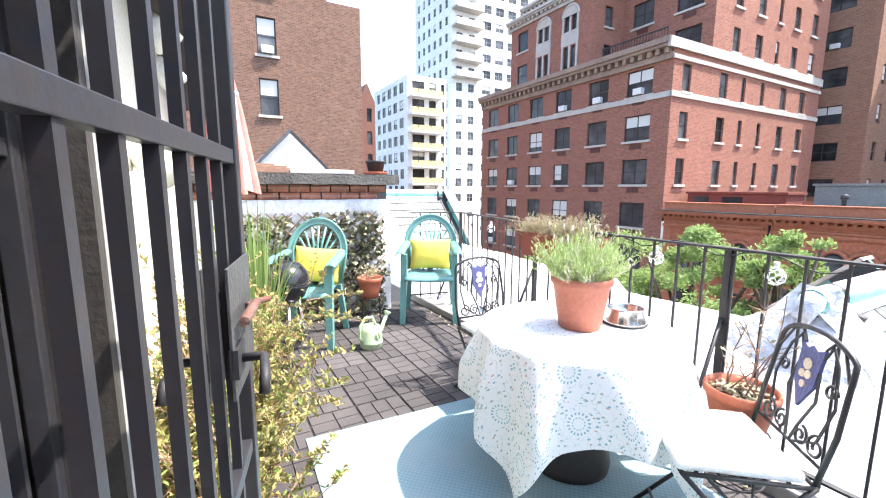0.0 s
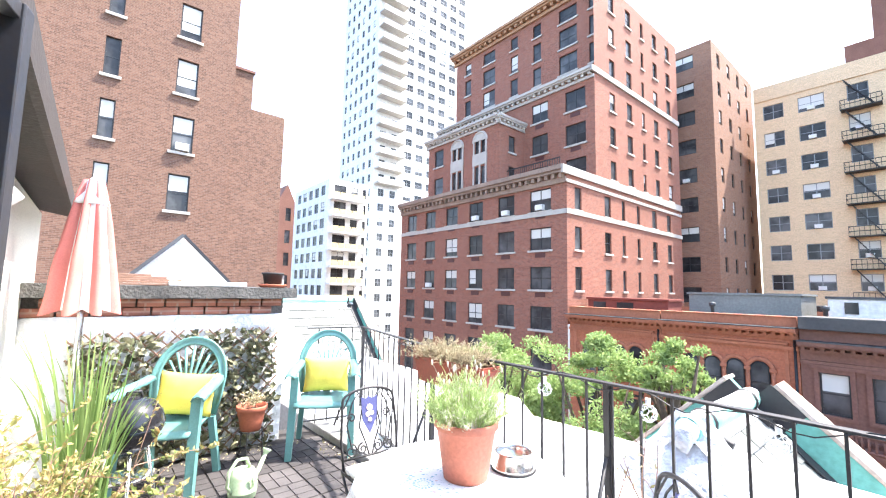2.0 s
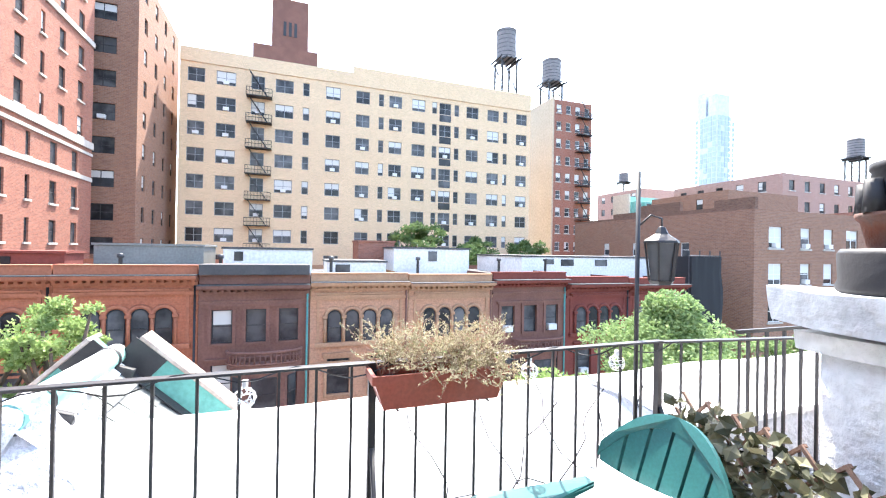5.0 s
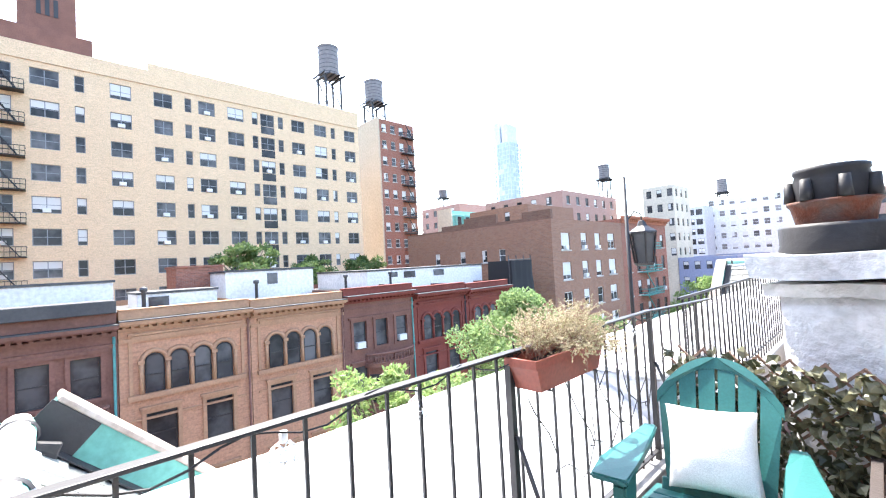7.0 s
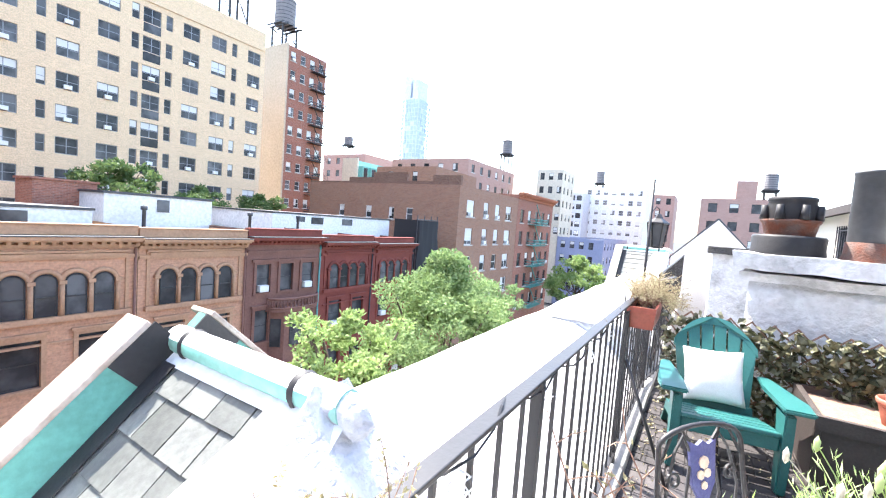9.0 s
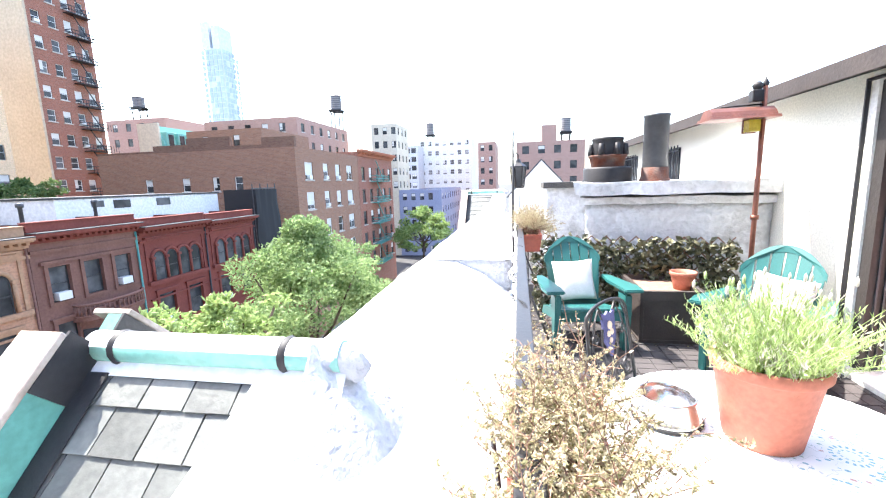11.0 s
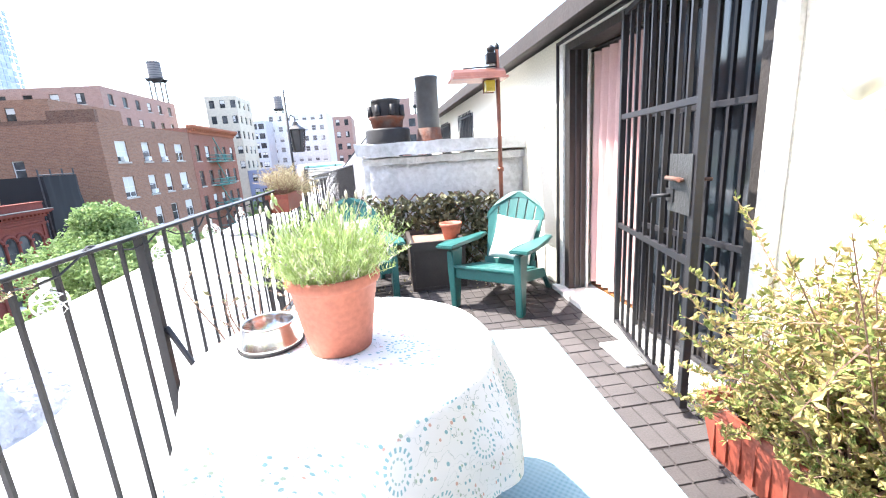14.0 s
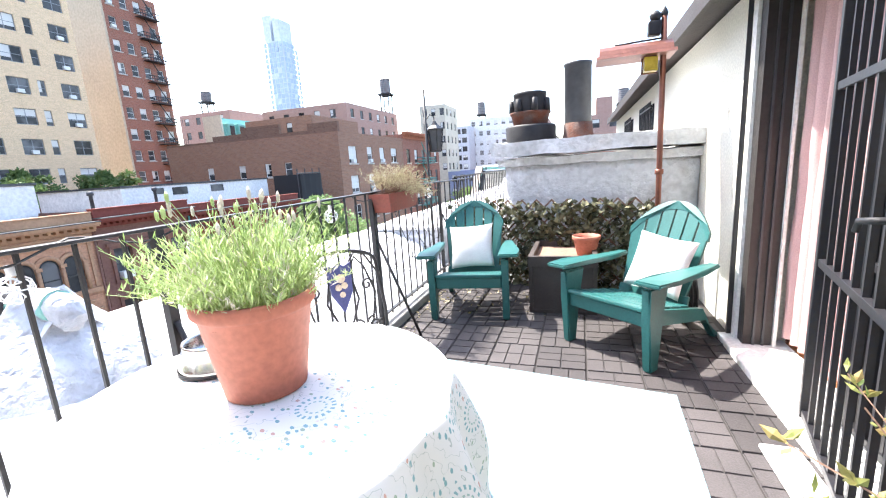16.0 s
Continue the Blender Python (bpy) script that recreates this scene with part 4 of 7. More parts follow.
def gate_leaf(name, label, m, width, nbars, lock):
    g = thing(name, label, "gate", m)
    H0, H1 = 0.05, 2.10
    bm = bmesh.new()
    box(bm, 0, 0.036, -0.018, 0.018, H0, H1, 0.003)
    part("stile", bm, "gate_iron", g)
    part("stile", boxed(width - 0.04, width, -0.018, 0.018, H0, H1, 0.003), "gate_iron", g)
    for z in (H0 + 0.006, 0.755, 1.455, H1 - 0.035):
        part("rail", boxed(0.037, width - 0.041, -0.013, 0.013, z, z + 0.032, 0.002), "gate_iron", g)
    first = None
    for i in range(nbars):
        x = 0.036 + (width - 0.076) * (i + 1) / (nbars + 1)
        if first is None:
            first = part("bar", boxed(-0.0085, 0.0085, -0.0095, 0.0095, H0 + 0.04, H1 - 0.04), "gate_iron", g)
            first.matrix_local = Matrix.Translation((x, 0.0, 0))
        else:
            again("bar", first, g, Matrix.Translation((x, 0.0, 0)))
    if lock:
        p = part("lock_plate", boxed(width - 0.24, width - 0.02, 0.019, 0.024, 0.985, 1.25, 0.001), "lock_steel", g, "scratched steel lock plate")
        q = part("lock_plate", boxed(width - 0.24, width - 0.02, -0.026, -0.020, 0.985, 1.25, 0.001), "lock_steel", g, "scratched steel lock plate")
        for s in (-1, 1):
            bm = bmesh.new()
            tube(bm, [(width - 0.22, s * 0.045, 1.14), (width - 0.07, s * 0.045, 1.14)], 0.011, 8)
            tube(bm, [(width - 0.10, s * 0.03, 1.14), (width - 0.06, s * 0.045, 1.14), (width - 0.04, s * 0.07, 1.14)], 0.008, 6)
            part("bolt", bm, "rust", q if s < 0 else p)
            bm = bmesh.new()
            tube(bm, [(width - 0.20, s * 0.03, 1.06), (width - 0.20, s * 0.075, 1.06), (width - 0.27, s * 0.085, 1.05), (width - 0.29, s * 0.085, 1.02)], 0.010, 6)
            box(bm, width - 0.24, width - 0.17, s * 0.026 - 0.008, s * 0.026 + 0.008, 1.03, 1.09)
            part("hasp", bm, "black_metal", q if s < 0 else p)
    for z in (0.35, 1.75):
        part("hinge", lathe(bmesh.new(), [(0, z), (0.016, z), (0.016, z + 0.10), (0, z + 0.10)], 10, (-0.008, 0, 0)), "gate_iron", g)
    return g


ang = math.degrees(math.atan2(1.015, 0.24))
gate_leaf("security_gate", "black iron security gate standing open against the window", pose(0.027, 1.93, 0, 0, 0, ang), 1.045, 8, True)
gate_leaf("security_gate", "black iron security gate closed over the glass", pose(-0.100, 1.98, 0, 0, 0, 90), 0.93, 7, False)
lampw = thing("wall_lamp", "cream plastic floodlight fixed on the house wall", "lamp", pose(0.0, 3.42, 1.5))
part("mount", lathe(bmesh.new(), [(0, 0), (0.05, 0), (0.05, 0.02), (0, 0.02)], 14), "cream_plastic", lampw).matrix_local = pose(0, 0, 0, 0, 90, 0)
part("lamp_head", lathe(bmesh.new(), [(0, 0), (0.03, 0), (0.05, 0.06), (0.052, 0.12), (0, 0.12)], 16), "cream_plastic", lampw).matrix_local = pose(0.03, 0, 0, 20, 120, 0)
for yy, zz in ((3.9, 2.08), (4.25, 2.0)):
    fl = thing("flood_lamp", "white plastic floodlight under the eave", "lamp", pose(0, yy, zz))
    part("mount", boxed(0, 0.03, -0.05, 0.05, -0.07, 0.07, 0.008), "white_paint", fl)
    part("lamp_head", lathe(bmesh.new(), [(0, 0), (0.035, 0), (0.06, 0.08), (0.06, 0.13), (0, 0.13)], 16), "white_paint", fl).matrix_local = pose(0.04, 0, -0.02, 0, 140, 0)
for yy in (-3.2, -5.6):
    w = thing("window_1" if yy > -4 else "window_2", "dark barred window in the house wall", "window", kind="structure")
    part("pane", boxed(-0.02, 0.012, yy - 0.55, yy + 0.55, 0.95, 1.95), "glass", w)
    bm = bmesh.new()
    for i in range(9):
        tube(bm, [(0.05, yy - 0.55 + i * 0.1375, 0.92), (0.05, yy - 0.55 + i * 0.1375, 1.98)], 0.012, 4)
    for z in (1.0, 1.9):
        tube(bm, [(0.05, yy - 0.6, z), (0.05, yy + 0.6, z)], 0.012, 4)
    part("window_bars", bm, "gate_iron", w)

# ---- railing ----
RAIL = [(2.475, -0.385), (2.475, 4.35), (2.86, 6.15)]
rail = thing("railing", "black wrought iron railing with thin upright bars", "railing")


def rail_run(a, b, h, posts, step=0.146, bottom=0.13):
    a, b = Vector((*a, 0)), Vector((*b, 0))
    u = (b - a).normalized()
    L = (b - a).length
    m = Matrix((u, Vector((-u.y, u.x, 0)), Vector((0, 0, 1)))).transposed().to_4x4()
    m.translation = a
    part("top_rail", boxed(0, L, -0.022, 0.022, h - 0.012, h, 0.003), "iron", rail).matrix_local = m
    part("bottom_rail", boxed(0, L, -0.015, 0.015, bottom, bottom + 0.012), "iron", rail).matrix_local = m
    k = int(L / step)
    src = part("bar", boxed(-0.0055, 0.0055, -0.0055, 0.0055, bottom - 0.03, h - 0.012), "iron", rail)
    src.matrix_local = m @ Matrix.Translation((L / (k + 1), 0, 0))
    for i in range(2, k + 1):
        again("bar", src, rail, m @ Matrix.Translation((L * i / (k + 1), 0, 0)))
    for p in posts:
        ob = part("post", boxed(p - 0.016, p + 0.016, -0.016, 0.016, 0.0, h - 0.012), "iron", rail)
        ob.matrix_local = m
        bm = bmesh.new()
        tube(bm, [(p, 0.02, 0.75), (p, 0.32, 0.0)], 0.011, 6)
        part("brace", bm, "iron", rail).matrix_local = m


rail_run(RAIL[0], RAIL[1], 1.115, [0.02, 1.635, 3.325])
rail_run(RAIL[1], RAIL[2], 1.125, [0.02, 1.82])
rail_run(RAIL[2], (2.25, 6.28), 1.125, [])
rail_run(RAIL[0], (2.34, -1.3), 1.11, [])
nb = thing("neighbour_railing", "black iron railing of the next roof", "railing")
bm = bmesh.new()
tube(bm, [(2.475, -1.0, 1.13), (2.475, -9, 1.13)], 0.016, 4)
tube(bm, [(2.475, -1.0, 0.2), (2.475, -9, 0.2)], 0.012, 4)
part("rail", bm, "iron", nb)
src = None
for i in range(46):
    if src is None:
        src = part("bar", boxed(-0.008, 0.008, -0.008, 0.008, 0.0, 1.13), "iron", nb)
        src.matrix_local = Matrix.Translation((2.475, -1.1, 0))
    else:
        again("bar", src, nb, Matrix.Translation((2.475, -1.1 - i * 0.17, 0)))

# ---- chimney block at the far end, skewed to the house wall ----
CH = pose(0.0, -0.04, 0, 0, 0, math.degrees(math.atan2(-0.33, 1.85)))
ch = tagged(thing("chimney_block", "wide chimney block in peeling white paint with a stepped coping", "chimney", CH), kind="structure")


def rough_block(x0, x1, y0, y1, z0, z1, seed, amp=0.012):
    bm = boxed(x0, x1, y0, y1, z0, z1)
    bmesh.ops.subdivide_edges(bm, edges=bm.edges[:], cuts=9, use_grid_fill=True)
    for v in bm.verts:
        p = v.co * 5 + Vector((seed, 0, 0))
        v.co += Vector((noise.noise(p), noise.noise(p + Vector((9, 0, 0))), noise.noise(p + Vector((0, 9, 0))))) * amp
    return bm


part("body", rough_block(0.02, 1.78, -1.0, -0.07, -0.2, 1.22, 1), "peeling", ch, smooth=True)
part("lower_coping", rough_block(-0.02, 1.84, -1.06, -0.03, 1.222, 1.30, 2, 0.02), "peeling", ch)
part("upper_coping", rough_block(-0.06, 1.90, -1.12, 0.05, 1.33, 1.46, 3, 0.026), "peeling", ch)
flue = thing("chimney_pot", "rusty stacked metal chimney pot with a black cap", "chimney pot", CH @ pose(1.56, -0.28, 1.462))
part("base_ring", lathe(bmesh.new(), [(0, 0), (0.262, 0.0), (0.268, 0.02), (0.258, 0.05), (0.262, 0.15), (0.25, 0.17), (0.19, 0.172), (0, 0.172)], 32), "black_metal", flue, "sooty iron ring")
part("drum", lathe(bmesh.new(), [(0.175, 0.172), (0.195, 0.27), (0.212, 0.29), (0.212, 0.305), (0, 0.305)], 32), "rust", flue, "rust-streaked drum")
part("cap", lathe(bmesh.new(), [(0.165, 0.305), (0.175, 0.42), (0.165, 0.46), (0.172, 0.47), (0.172, 0.495), (0.16, 0.50), (0, 0.49)], 32), "black_metal", flue)
for k in range(7):
    a = k * 0.8976 + 0.3
    p = Vector((math.cos(a) * 0.188, math.sin(a) * 0.188, 0))
    part("lug", tube(bmesh.new(), [p + Vector((0, 0, 0.306)), p + Vector((0, 0, 0.36)), p * 1.02 + Vector((0, 0, 0.43))], 0.036, 8, r_end=0.026), "black_metal", flue)
fl2 = thing("flue_pipe", "tall grey metal flue pipe rusted at its foot", "flue pipe", CH @ pose(1.07, -0.26, 1.462))
part("pipe", lathe(bmesh.new(), [(0.128, 0.10), (0.128, 0.68), (0.134, 0.69), (0.134, 0.71), (0.115, 0.71), (0.11, 0.5), (0, 0.5)], 28), "zinc", fl2)
part("foot", lathe(bmesh.new(), [(0.16, 0.0), (0.142, 0.05), (0.136, 0.15), (0, 0.15)], 28), "rust", fl2, "rusted collar")

# ---- parapet at the near end ----
pa = thing("parapet_wall", "painted brick parapet with a weathered slab coping", "wall", kind="structure")
part("body", rough_block(0.0, 2.02, 6.33, 6.75, -0.2, 1.28, 5, 0.01), "peeling", pa, smooth=True)
part("coping", rough_block(-0.0, 2.10, 6.24, 6.85, 1.44, 1.55, 6, 0.01), "coping", pa, "grey weathered stone slab")
first = None
for r in range(2):
    for i in range(9):
        m = Matrix.Translation((0.1 + i * 0.21 + (0.1 if r else 0), 6.42, 1.285 + r * 0.077))
        if first is None:
            first = part("brick", boxed(-0.098, 0.098, -0.07, 0.07, 0, 0.070, 0.006), "brick_red", pa)
            first.matrix_local = m
        else:
            again("brick", first, pa, m)
part("brick_backing", boxed(0.0, 2.01, 6.40, 6.72, 1.281, 1.439), "coping", pa)
tp = thing("timber_pile", "pile of weathered timber offcuts on the parapet", "timber")
for i in range(5):
    bm = bmesh.new()
    box(bm, 0.55 + i * 0.05, 1.3 - i * 0.07, 6.36 + i * 0.05, 6.42 + i * 0.06, 1.552 + i * 0.021, 1.572 + i * 0.021, 0.003, m=pose(0, 0, 0, 0, 0, 0.4 * i))
    part("offcut", bm, "stem", tp)
sl = tagged(part("white_slab", boxed(0.95, 1.62, 6.34, 6.62, 1.552, 1.595, 0.01), "white_paint"), "flat white slab lying on the parapet", "slab")
bp = thing("black_pot", "black plastic flower pot in a terracotta saucer", "flower pot", pose(1.92, 6.5, 1.552))
part("saucer", lathe(bmesh.new(), [(0, 0), (0.12, 0), (0.15, 0.03), (0.14, 0.035), (0.11, 0.012), (0, 0.012)], 20), "terracotta", bp)
part("pot", lathe(bmesh.new(), [(0, 0.014), (0.08, 0.014), (0.105, 0.14), (0.115, 0.14), (0.115, 0.16), (0.1, 0.16), (0.09, 0.13), (0, 0.13)], 20), "black_metal", bp)


def ivy_trellis(name, label, m, w, h, seed, n_leaf):
    t = thing(name, label, "trellis", m)
    k = int((w + h) / 0.15)
    for s in (0, 1):
        bm = bmesh.new()
        for i in range(k):
            x = -h + 0.15 * i + 0.15
            a0, a1 = max(0.0, x), min(w, x + h)
            if a1 - a0 < 0.05:
                continue
            if s:
                p, q = Vector((a0, 0.008, a0 - x)), Vector((a1, 0.008, a1 - x))
            else:
                p, q = Vector((w - a0, -0.008, a0 - x)), Vector((w - a1, -0.008, a1 - x))
            tube(bm, [p, q + (q - p).normalized() * 0.04], 0.009, 4)
        part("lattice", bm, "stem", t)
    rng = random.Random(seed)
    sp = []
    for i in range(n_leaf):
        x, z = rng.uniform(0, w), rng.uniform(0.02, h)
        if noise.noise((x * 3.5, z * 3.5, seed)) < -0.28 and rng.random() < 0.7:
            continue
        sp.append((x, rng.uniform(0.005, 0.06), z))
    o = leaves("ivy_leaves", sp, 0.075, 0.062, "leaf_ivy", t, seed, up=-0.4, droop=0.15)
    o["kind"] = "stuff"
    return t


ivy_trellis("ivy_trellis", "dark ivy leaves on a diamond lattice before the chimney", CH @ pose(-0.02 + 0.35, 0.10, 0.0) @ pose(0, 0, 0), 2.0, 0.86, 3, 2600)
ivy_trellis("ivy_trellis", "dark ivy on a diamond lattice against the parapet", pose(1.92, 6.30, 0.0, 0, 0, 180), 1.6, 1.12, 4, 1500)

# ---- furniture ----
def adirondack(name, m, pillow_tilt):
    c = thing(name, "teal plastic garden armchair with a slatted fan back", "chair", m, group="teal slatted armchairs")
    for s in (-1, 1):
        bm = bmesh.new()
        x = 0.30 * s
        prism(bm, [(x - 0.028, 0.0, 0.0), (x - 0.028, -0.075, 0.0), (x - 0.028, -0.11, 0.34), (x - 0.028, -0.16, 0.52), (x - 0.028, 0.03, 0.52), (x - 0.028, 0.02, 0.34)], (0.056, 0, 0))
        bmesh.ops.bevel(bm, geom=bm.edges[:], offset=0.01, segments=2, affect="EDGES")
        part("front_leg", bm, "teal_plastic", c)
        bm = bmesh.new()
        prism(bm, [(x * 0.92 - 0.022, -0.06, 0.27), (x * 0.92 - 0.022, -0.06, 0.37), (x * 0.92 - 0.022, -0.62, 0.25), (x * 0.92 - 0.022, -0.80, 0.0), (x * 0.92 - 0.022, -0.86, 0.0), (x * 0.92 - 0.022, -0.66, 0.16)][::1], (0.044, 0, 0))
        part("side_rail", bm, "teal_plastic", c)
        bm = bmesh.new()
        pts = [(-0.075, 0.07), (0.085, 0.07), (0.095, -0.1), (0.06, -0.45), (0.035, -0.68), (-0.035, -0.68), (-0.055, -0.45), (-0.07, -0.1)]
        prism(bm, [(x * 1.08 + a * s, b, 0.52 + 0.02 * (b > -0.2)) for a, b in pts][::s], (0, 0, 0.028))
        bmesh.ops.bevel(bm, geom=bm.edges[:], offset=0.009, segments=2, affect="EDGES")
        part("armrest", bm, "teal_plastic", c)
    part("front_apron", boxed(-0.272, 0.272, -0.045, -0.005, 0.27, 0.365, 0.012), "teal_plastic", c)
    for i in range(5):
        y = -0.03 - i * 0.105
        bm = boxed(-0.27, 0.27, -0.047, 0.047, -0.013, 0.013, 0.006)
        part("seat_slat", bm, "teal_plastic", c).matrix_local = pose(0, y, 0.372 - 0.021 * i, 12, 0, 0)
    bk = part("back_frame", boxed(-0.25, 0.25, -0.015, 0.015, 0.0, 0.07, 0.008), "teal_plastic", c)
    bk.matrix_local = pose(0, -0.515, 0.27, 22, 0, 0)
    # fan back: one moulded sheet with slots, arched at the top
    def edge(a):
        return 0.72 - 0.22 * (abs(a) / 0.275) ** 2.2
    for i in range(6):
        bm = bmesh.new()
        a0, a1 = -0.275 + i * 0.0917, -0.275 + (i + 1) * 0.0917
        g = 0.007
        lo0, lo1 = (a0 + g) * 0.84, (a1 - g) * 0.84
        top = [(a0 + g + (a1 - a0 - 2 * g) * k / 4, edge(a0 + g + (a1 - a0 - 2 * g) * k / 4) - 0.055) for k in range(5)]
        prism(bm, [(lo0, -0.012, 0.05), (lo1, -0.012, 0.05)] + [(p, -0.012 - 0.05 * (1 - (abs(p) / 0.275) ** 2), q) for p, q in top[::-1]], (0, 0.024, 0))
        part("back_slat", bm, "teal_plastic", c).matrix_local = pose(0, -0.515, 0.27, 22, 0, 0)
    bm = bmesh.new()
    outer = [(-0.278 + 0.556 * k / 18) for k in range(19)]
    ring = [(p, -0.014 - 0.05 * (1 - (abs(p) / 0.278) ** 2), edge(p * 0.989)) for p in outer] + [(p, -0.014 - 0.05 * (1 - (abs(p) / 0.278) ** 2), edge(p * 0.989) - 0.062) for p in outer[::-1]]
    prism(bm, ring, (0, 0.03, 0))
    part("back_rim", bm, "teal_plastic", c).matrix_local = pose(0, -0.515, 0.27, 22, 0, 0)
    pillow("cushion", "white square throw cushion resting on a teal armchair", "white_fabric", m @ pose(0.0 + pillow_tilt * 0.02, -0.47, 0.335, 111, pillow_tilt * 9, 0), 0.40, 0.11)
    return c


def pillow(name, label, material, m, s, t, sy=None):
    sy = sy or s
    bm = bmesh.new()
    n = 14
    for side in (1, -1):
        rows = []
        for j in range(n + 1):
            v = -1 + 2 * j / n
            row = []
            for i in range(n + 1):
                u = -1 + 2 * i / n
                e = max(0.0, (1 - u * u) * (1 - v * v)) ** 0.45
                px, py = u * (1 - 0.06 * (1 - v * v) * 0 - 0.05 * (1 - abs(u)) * 0), v
                pinch = 1 - 0.07 * (1 - (u * v) ** 2)
                row.append((px * s / 2 * pinch, py * sy / 2 * pinch + sy / 2, side * (e * t / 2 + 0.004) + 0.006 * noise.noise((u * 3, v * 3, side + s * 9)) * e))
            rows.append(row if side > 0 else row[::-1])
        sheet(bm, rows)
    bmesh.ops.remove_doubles(bm, verts=bm.verts, dist=0.009)
    ob = part(name, bm, material, smooth=True)
    ob.matrix_world = m
    return tagged(ob, label, "cushion")


adirondack("garden_armchair", pose(1.86, 0.88, 0, 0, 0, 8), 0.3)
adirondack("garden_armchair", pose(0.855, 1.365, 0, 0, 0, -40), -0.8)


def stacking_chair(m, tilt):
    c = thing("stacking_chair", "mint green plastic stacking chair with a fan-pattern back", "chair", m, group="mint plastic chairs")
    for s in (-1, 1):
        bm = bmesh.new()
        prism(bm, [(s * 0.245 - 0.024, 0.035, 0), (s * 0.245 + 0.024, 0.035, 0), (s * 0.232 + 0.03, -0.01, 0.42), (s * 0.232 + 0.03, -0.03, 0.64), (s * 0.232 - 0.03, -0.03, 0.64), (s * 0.232 - 0.03, -0.01, 0.42)], (0, -0.05, 0))
        part("front_leg", bm, "mint_plastic", c)
        bm = bmesh.new()
        prism(bm, [(s * 0.235 - 0.022, -0.52, 0), (s * 0.235 + 0.022, -0.52, 0), (s * 0.2 + 0.022, -0.44, 0.42), (s * 0.2 - 0.022, -0.44, 0.42)], (0, 0.045, 0))
        part("rear_leg", bm, "mint_plastic", c)
        bm = bmesh.new()
        rows = []
        for k in range(11):
            a = k / 10
            y, z = 0.03 - 0.44 * a, 0.645 + 0.035 * math.sin(a * 2.2) + 0.10 * max(0, a - 0.75)
            x = s * (0.262 - 0.03 * a * a)
            rows.append([(x - 0.032, y, z - 0.012), (x - 0.026, y, z + 0.008), (x, y, z + 0.016), (x + 0.026, y, z + 0.008), (x + 0.032, y, z - 0.012)])
        sheet(bm, rows)
        o = part("armrest", bm, "mint_plastic", c, smooth=True)
        sd = o.modifiers.new("thick", "SOLIDIFY")
        sd.thickness = 0.012
    bm = bmesh.new()
    rows = []
    for j in range(11):
        v = j / 10
        y = 0.02 - 0.46 * v
        rows.append([(u * (0.225 - 0.035 * v), y, 0.425 - 0.02 * math.sin(v * 2.6) + 0.012 * (u * u) - (0.03 * ((0.12 - v) / 0.12) ** 2 if v < 0.12 else 0)) for u in (-1, -0.8, -0.5, 0, 0.5, 0.8, 1)])
    sheet(bm, rows)
    o = part("seat", bm, "mint_plastic", c, smooth=True)
    sd = o.modifiers.new("thick", "SOLIDIFY")
    sd.thickness = 0.016
    Bk = pose(0, -0.43, 0.43, 13, 0, 0)
    bm = bmesh.new()
    pts = [Vector((-0.20, 0, 0.0)), Vector((-0.225, 0, 0.15)), Vector((-0.235, 0, 0.27))] + [Vector((0.235 * math.cos(radians(a)), -0.03 * math.sin(radians(a)), 0.27 + 0.27 * math.sin(radians(a)))) for a in range(170, 9, -10)] + [Vector((0.235, 0, 0.27)), Vector((0.225, 0, 0.15)), Vector((0.20, 0, 0.0))]
    rows = []
    for i, p in enumerate(pts):
        d = (pts[min(i + 1, len(pts) - 1)] - pts[max(i - 1, 0)]).normalized()
        n = Vector((-d.z, 0, d.x)).normalized()
        rows.append([p + n * 0.032 + Vector((0, 0.012, 0)), p + n * 0.012 + Vector((0, -0.006, 0)), p - n * 0.012 + Vector((0, -0.006, 0)), p - n * 0.034 + Vector((0, 0.012, 0))])
    sheet(bm, rows)
    o = part("back_rim", bm, "mint_plastic", c, smooth=True)
    o.matrix_local = Bk
    sd = o.modifiers.new("thick", "SOLIDIFY")
    sd.thickness = 0.014
    for i in range(9):
        a = -1 + i / 4
        bm = bmesh.new()
        end = Vector((0.205 * math.sin(a * 1.25), -0.018, 0.24 + 0.255 * math.cos(a * 1.25)))
        mid = Vector((0.045 * a, 0, 0.16))
        p0 = Vector((0.022 * a, 0, 0.0))
        pts = [p0, Vector((0.03 * a, 0, 0.09)), mid, mid.lerp(end, 0.45) + Vector((0.012 * a, 0, 0.025)), end]
        rows = [[p + Vector((-0.009, 0, 0)), p + Vector((0.009, 0, 0))] for p in pts]
        sheet(bm, rows)
        o = part("back_rib", bm, "mint_plastic", c)
        o.matrix_local = Bk
        sd = o.modifiers.new("thick", "SOLIDIFY")
        sd.thickness = 0.012
    for i in (-1, 1):
        for k in range(3):
            bm = bmesh.new()
            sheet(bm, [[(i * (0.06 + k * 0.05), 0, -0.0), (i * (0.078 + k * 0.05), 0, -0.0)], [(i * (0.10 + k * 0.045), 0, 0.13 + 0.02 * k), (i * (0.118 + k * 0.045), 0, 0.13 + 0.02 * k)], [(i * (0.15 + k * 0.03), 0, 0.22 + 0.02 * k), (i * (0.165 + k * 0.03), 0, 0.215 + 0.02 * k)]])
            o = part("back_rib", bm, "mint_plastic", c)
            o.matrix_local = Bk
            sd = o.modifiers.new("thick", "SOLIDIFY")
            sd.thickness = 0.012
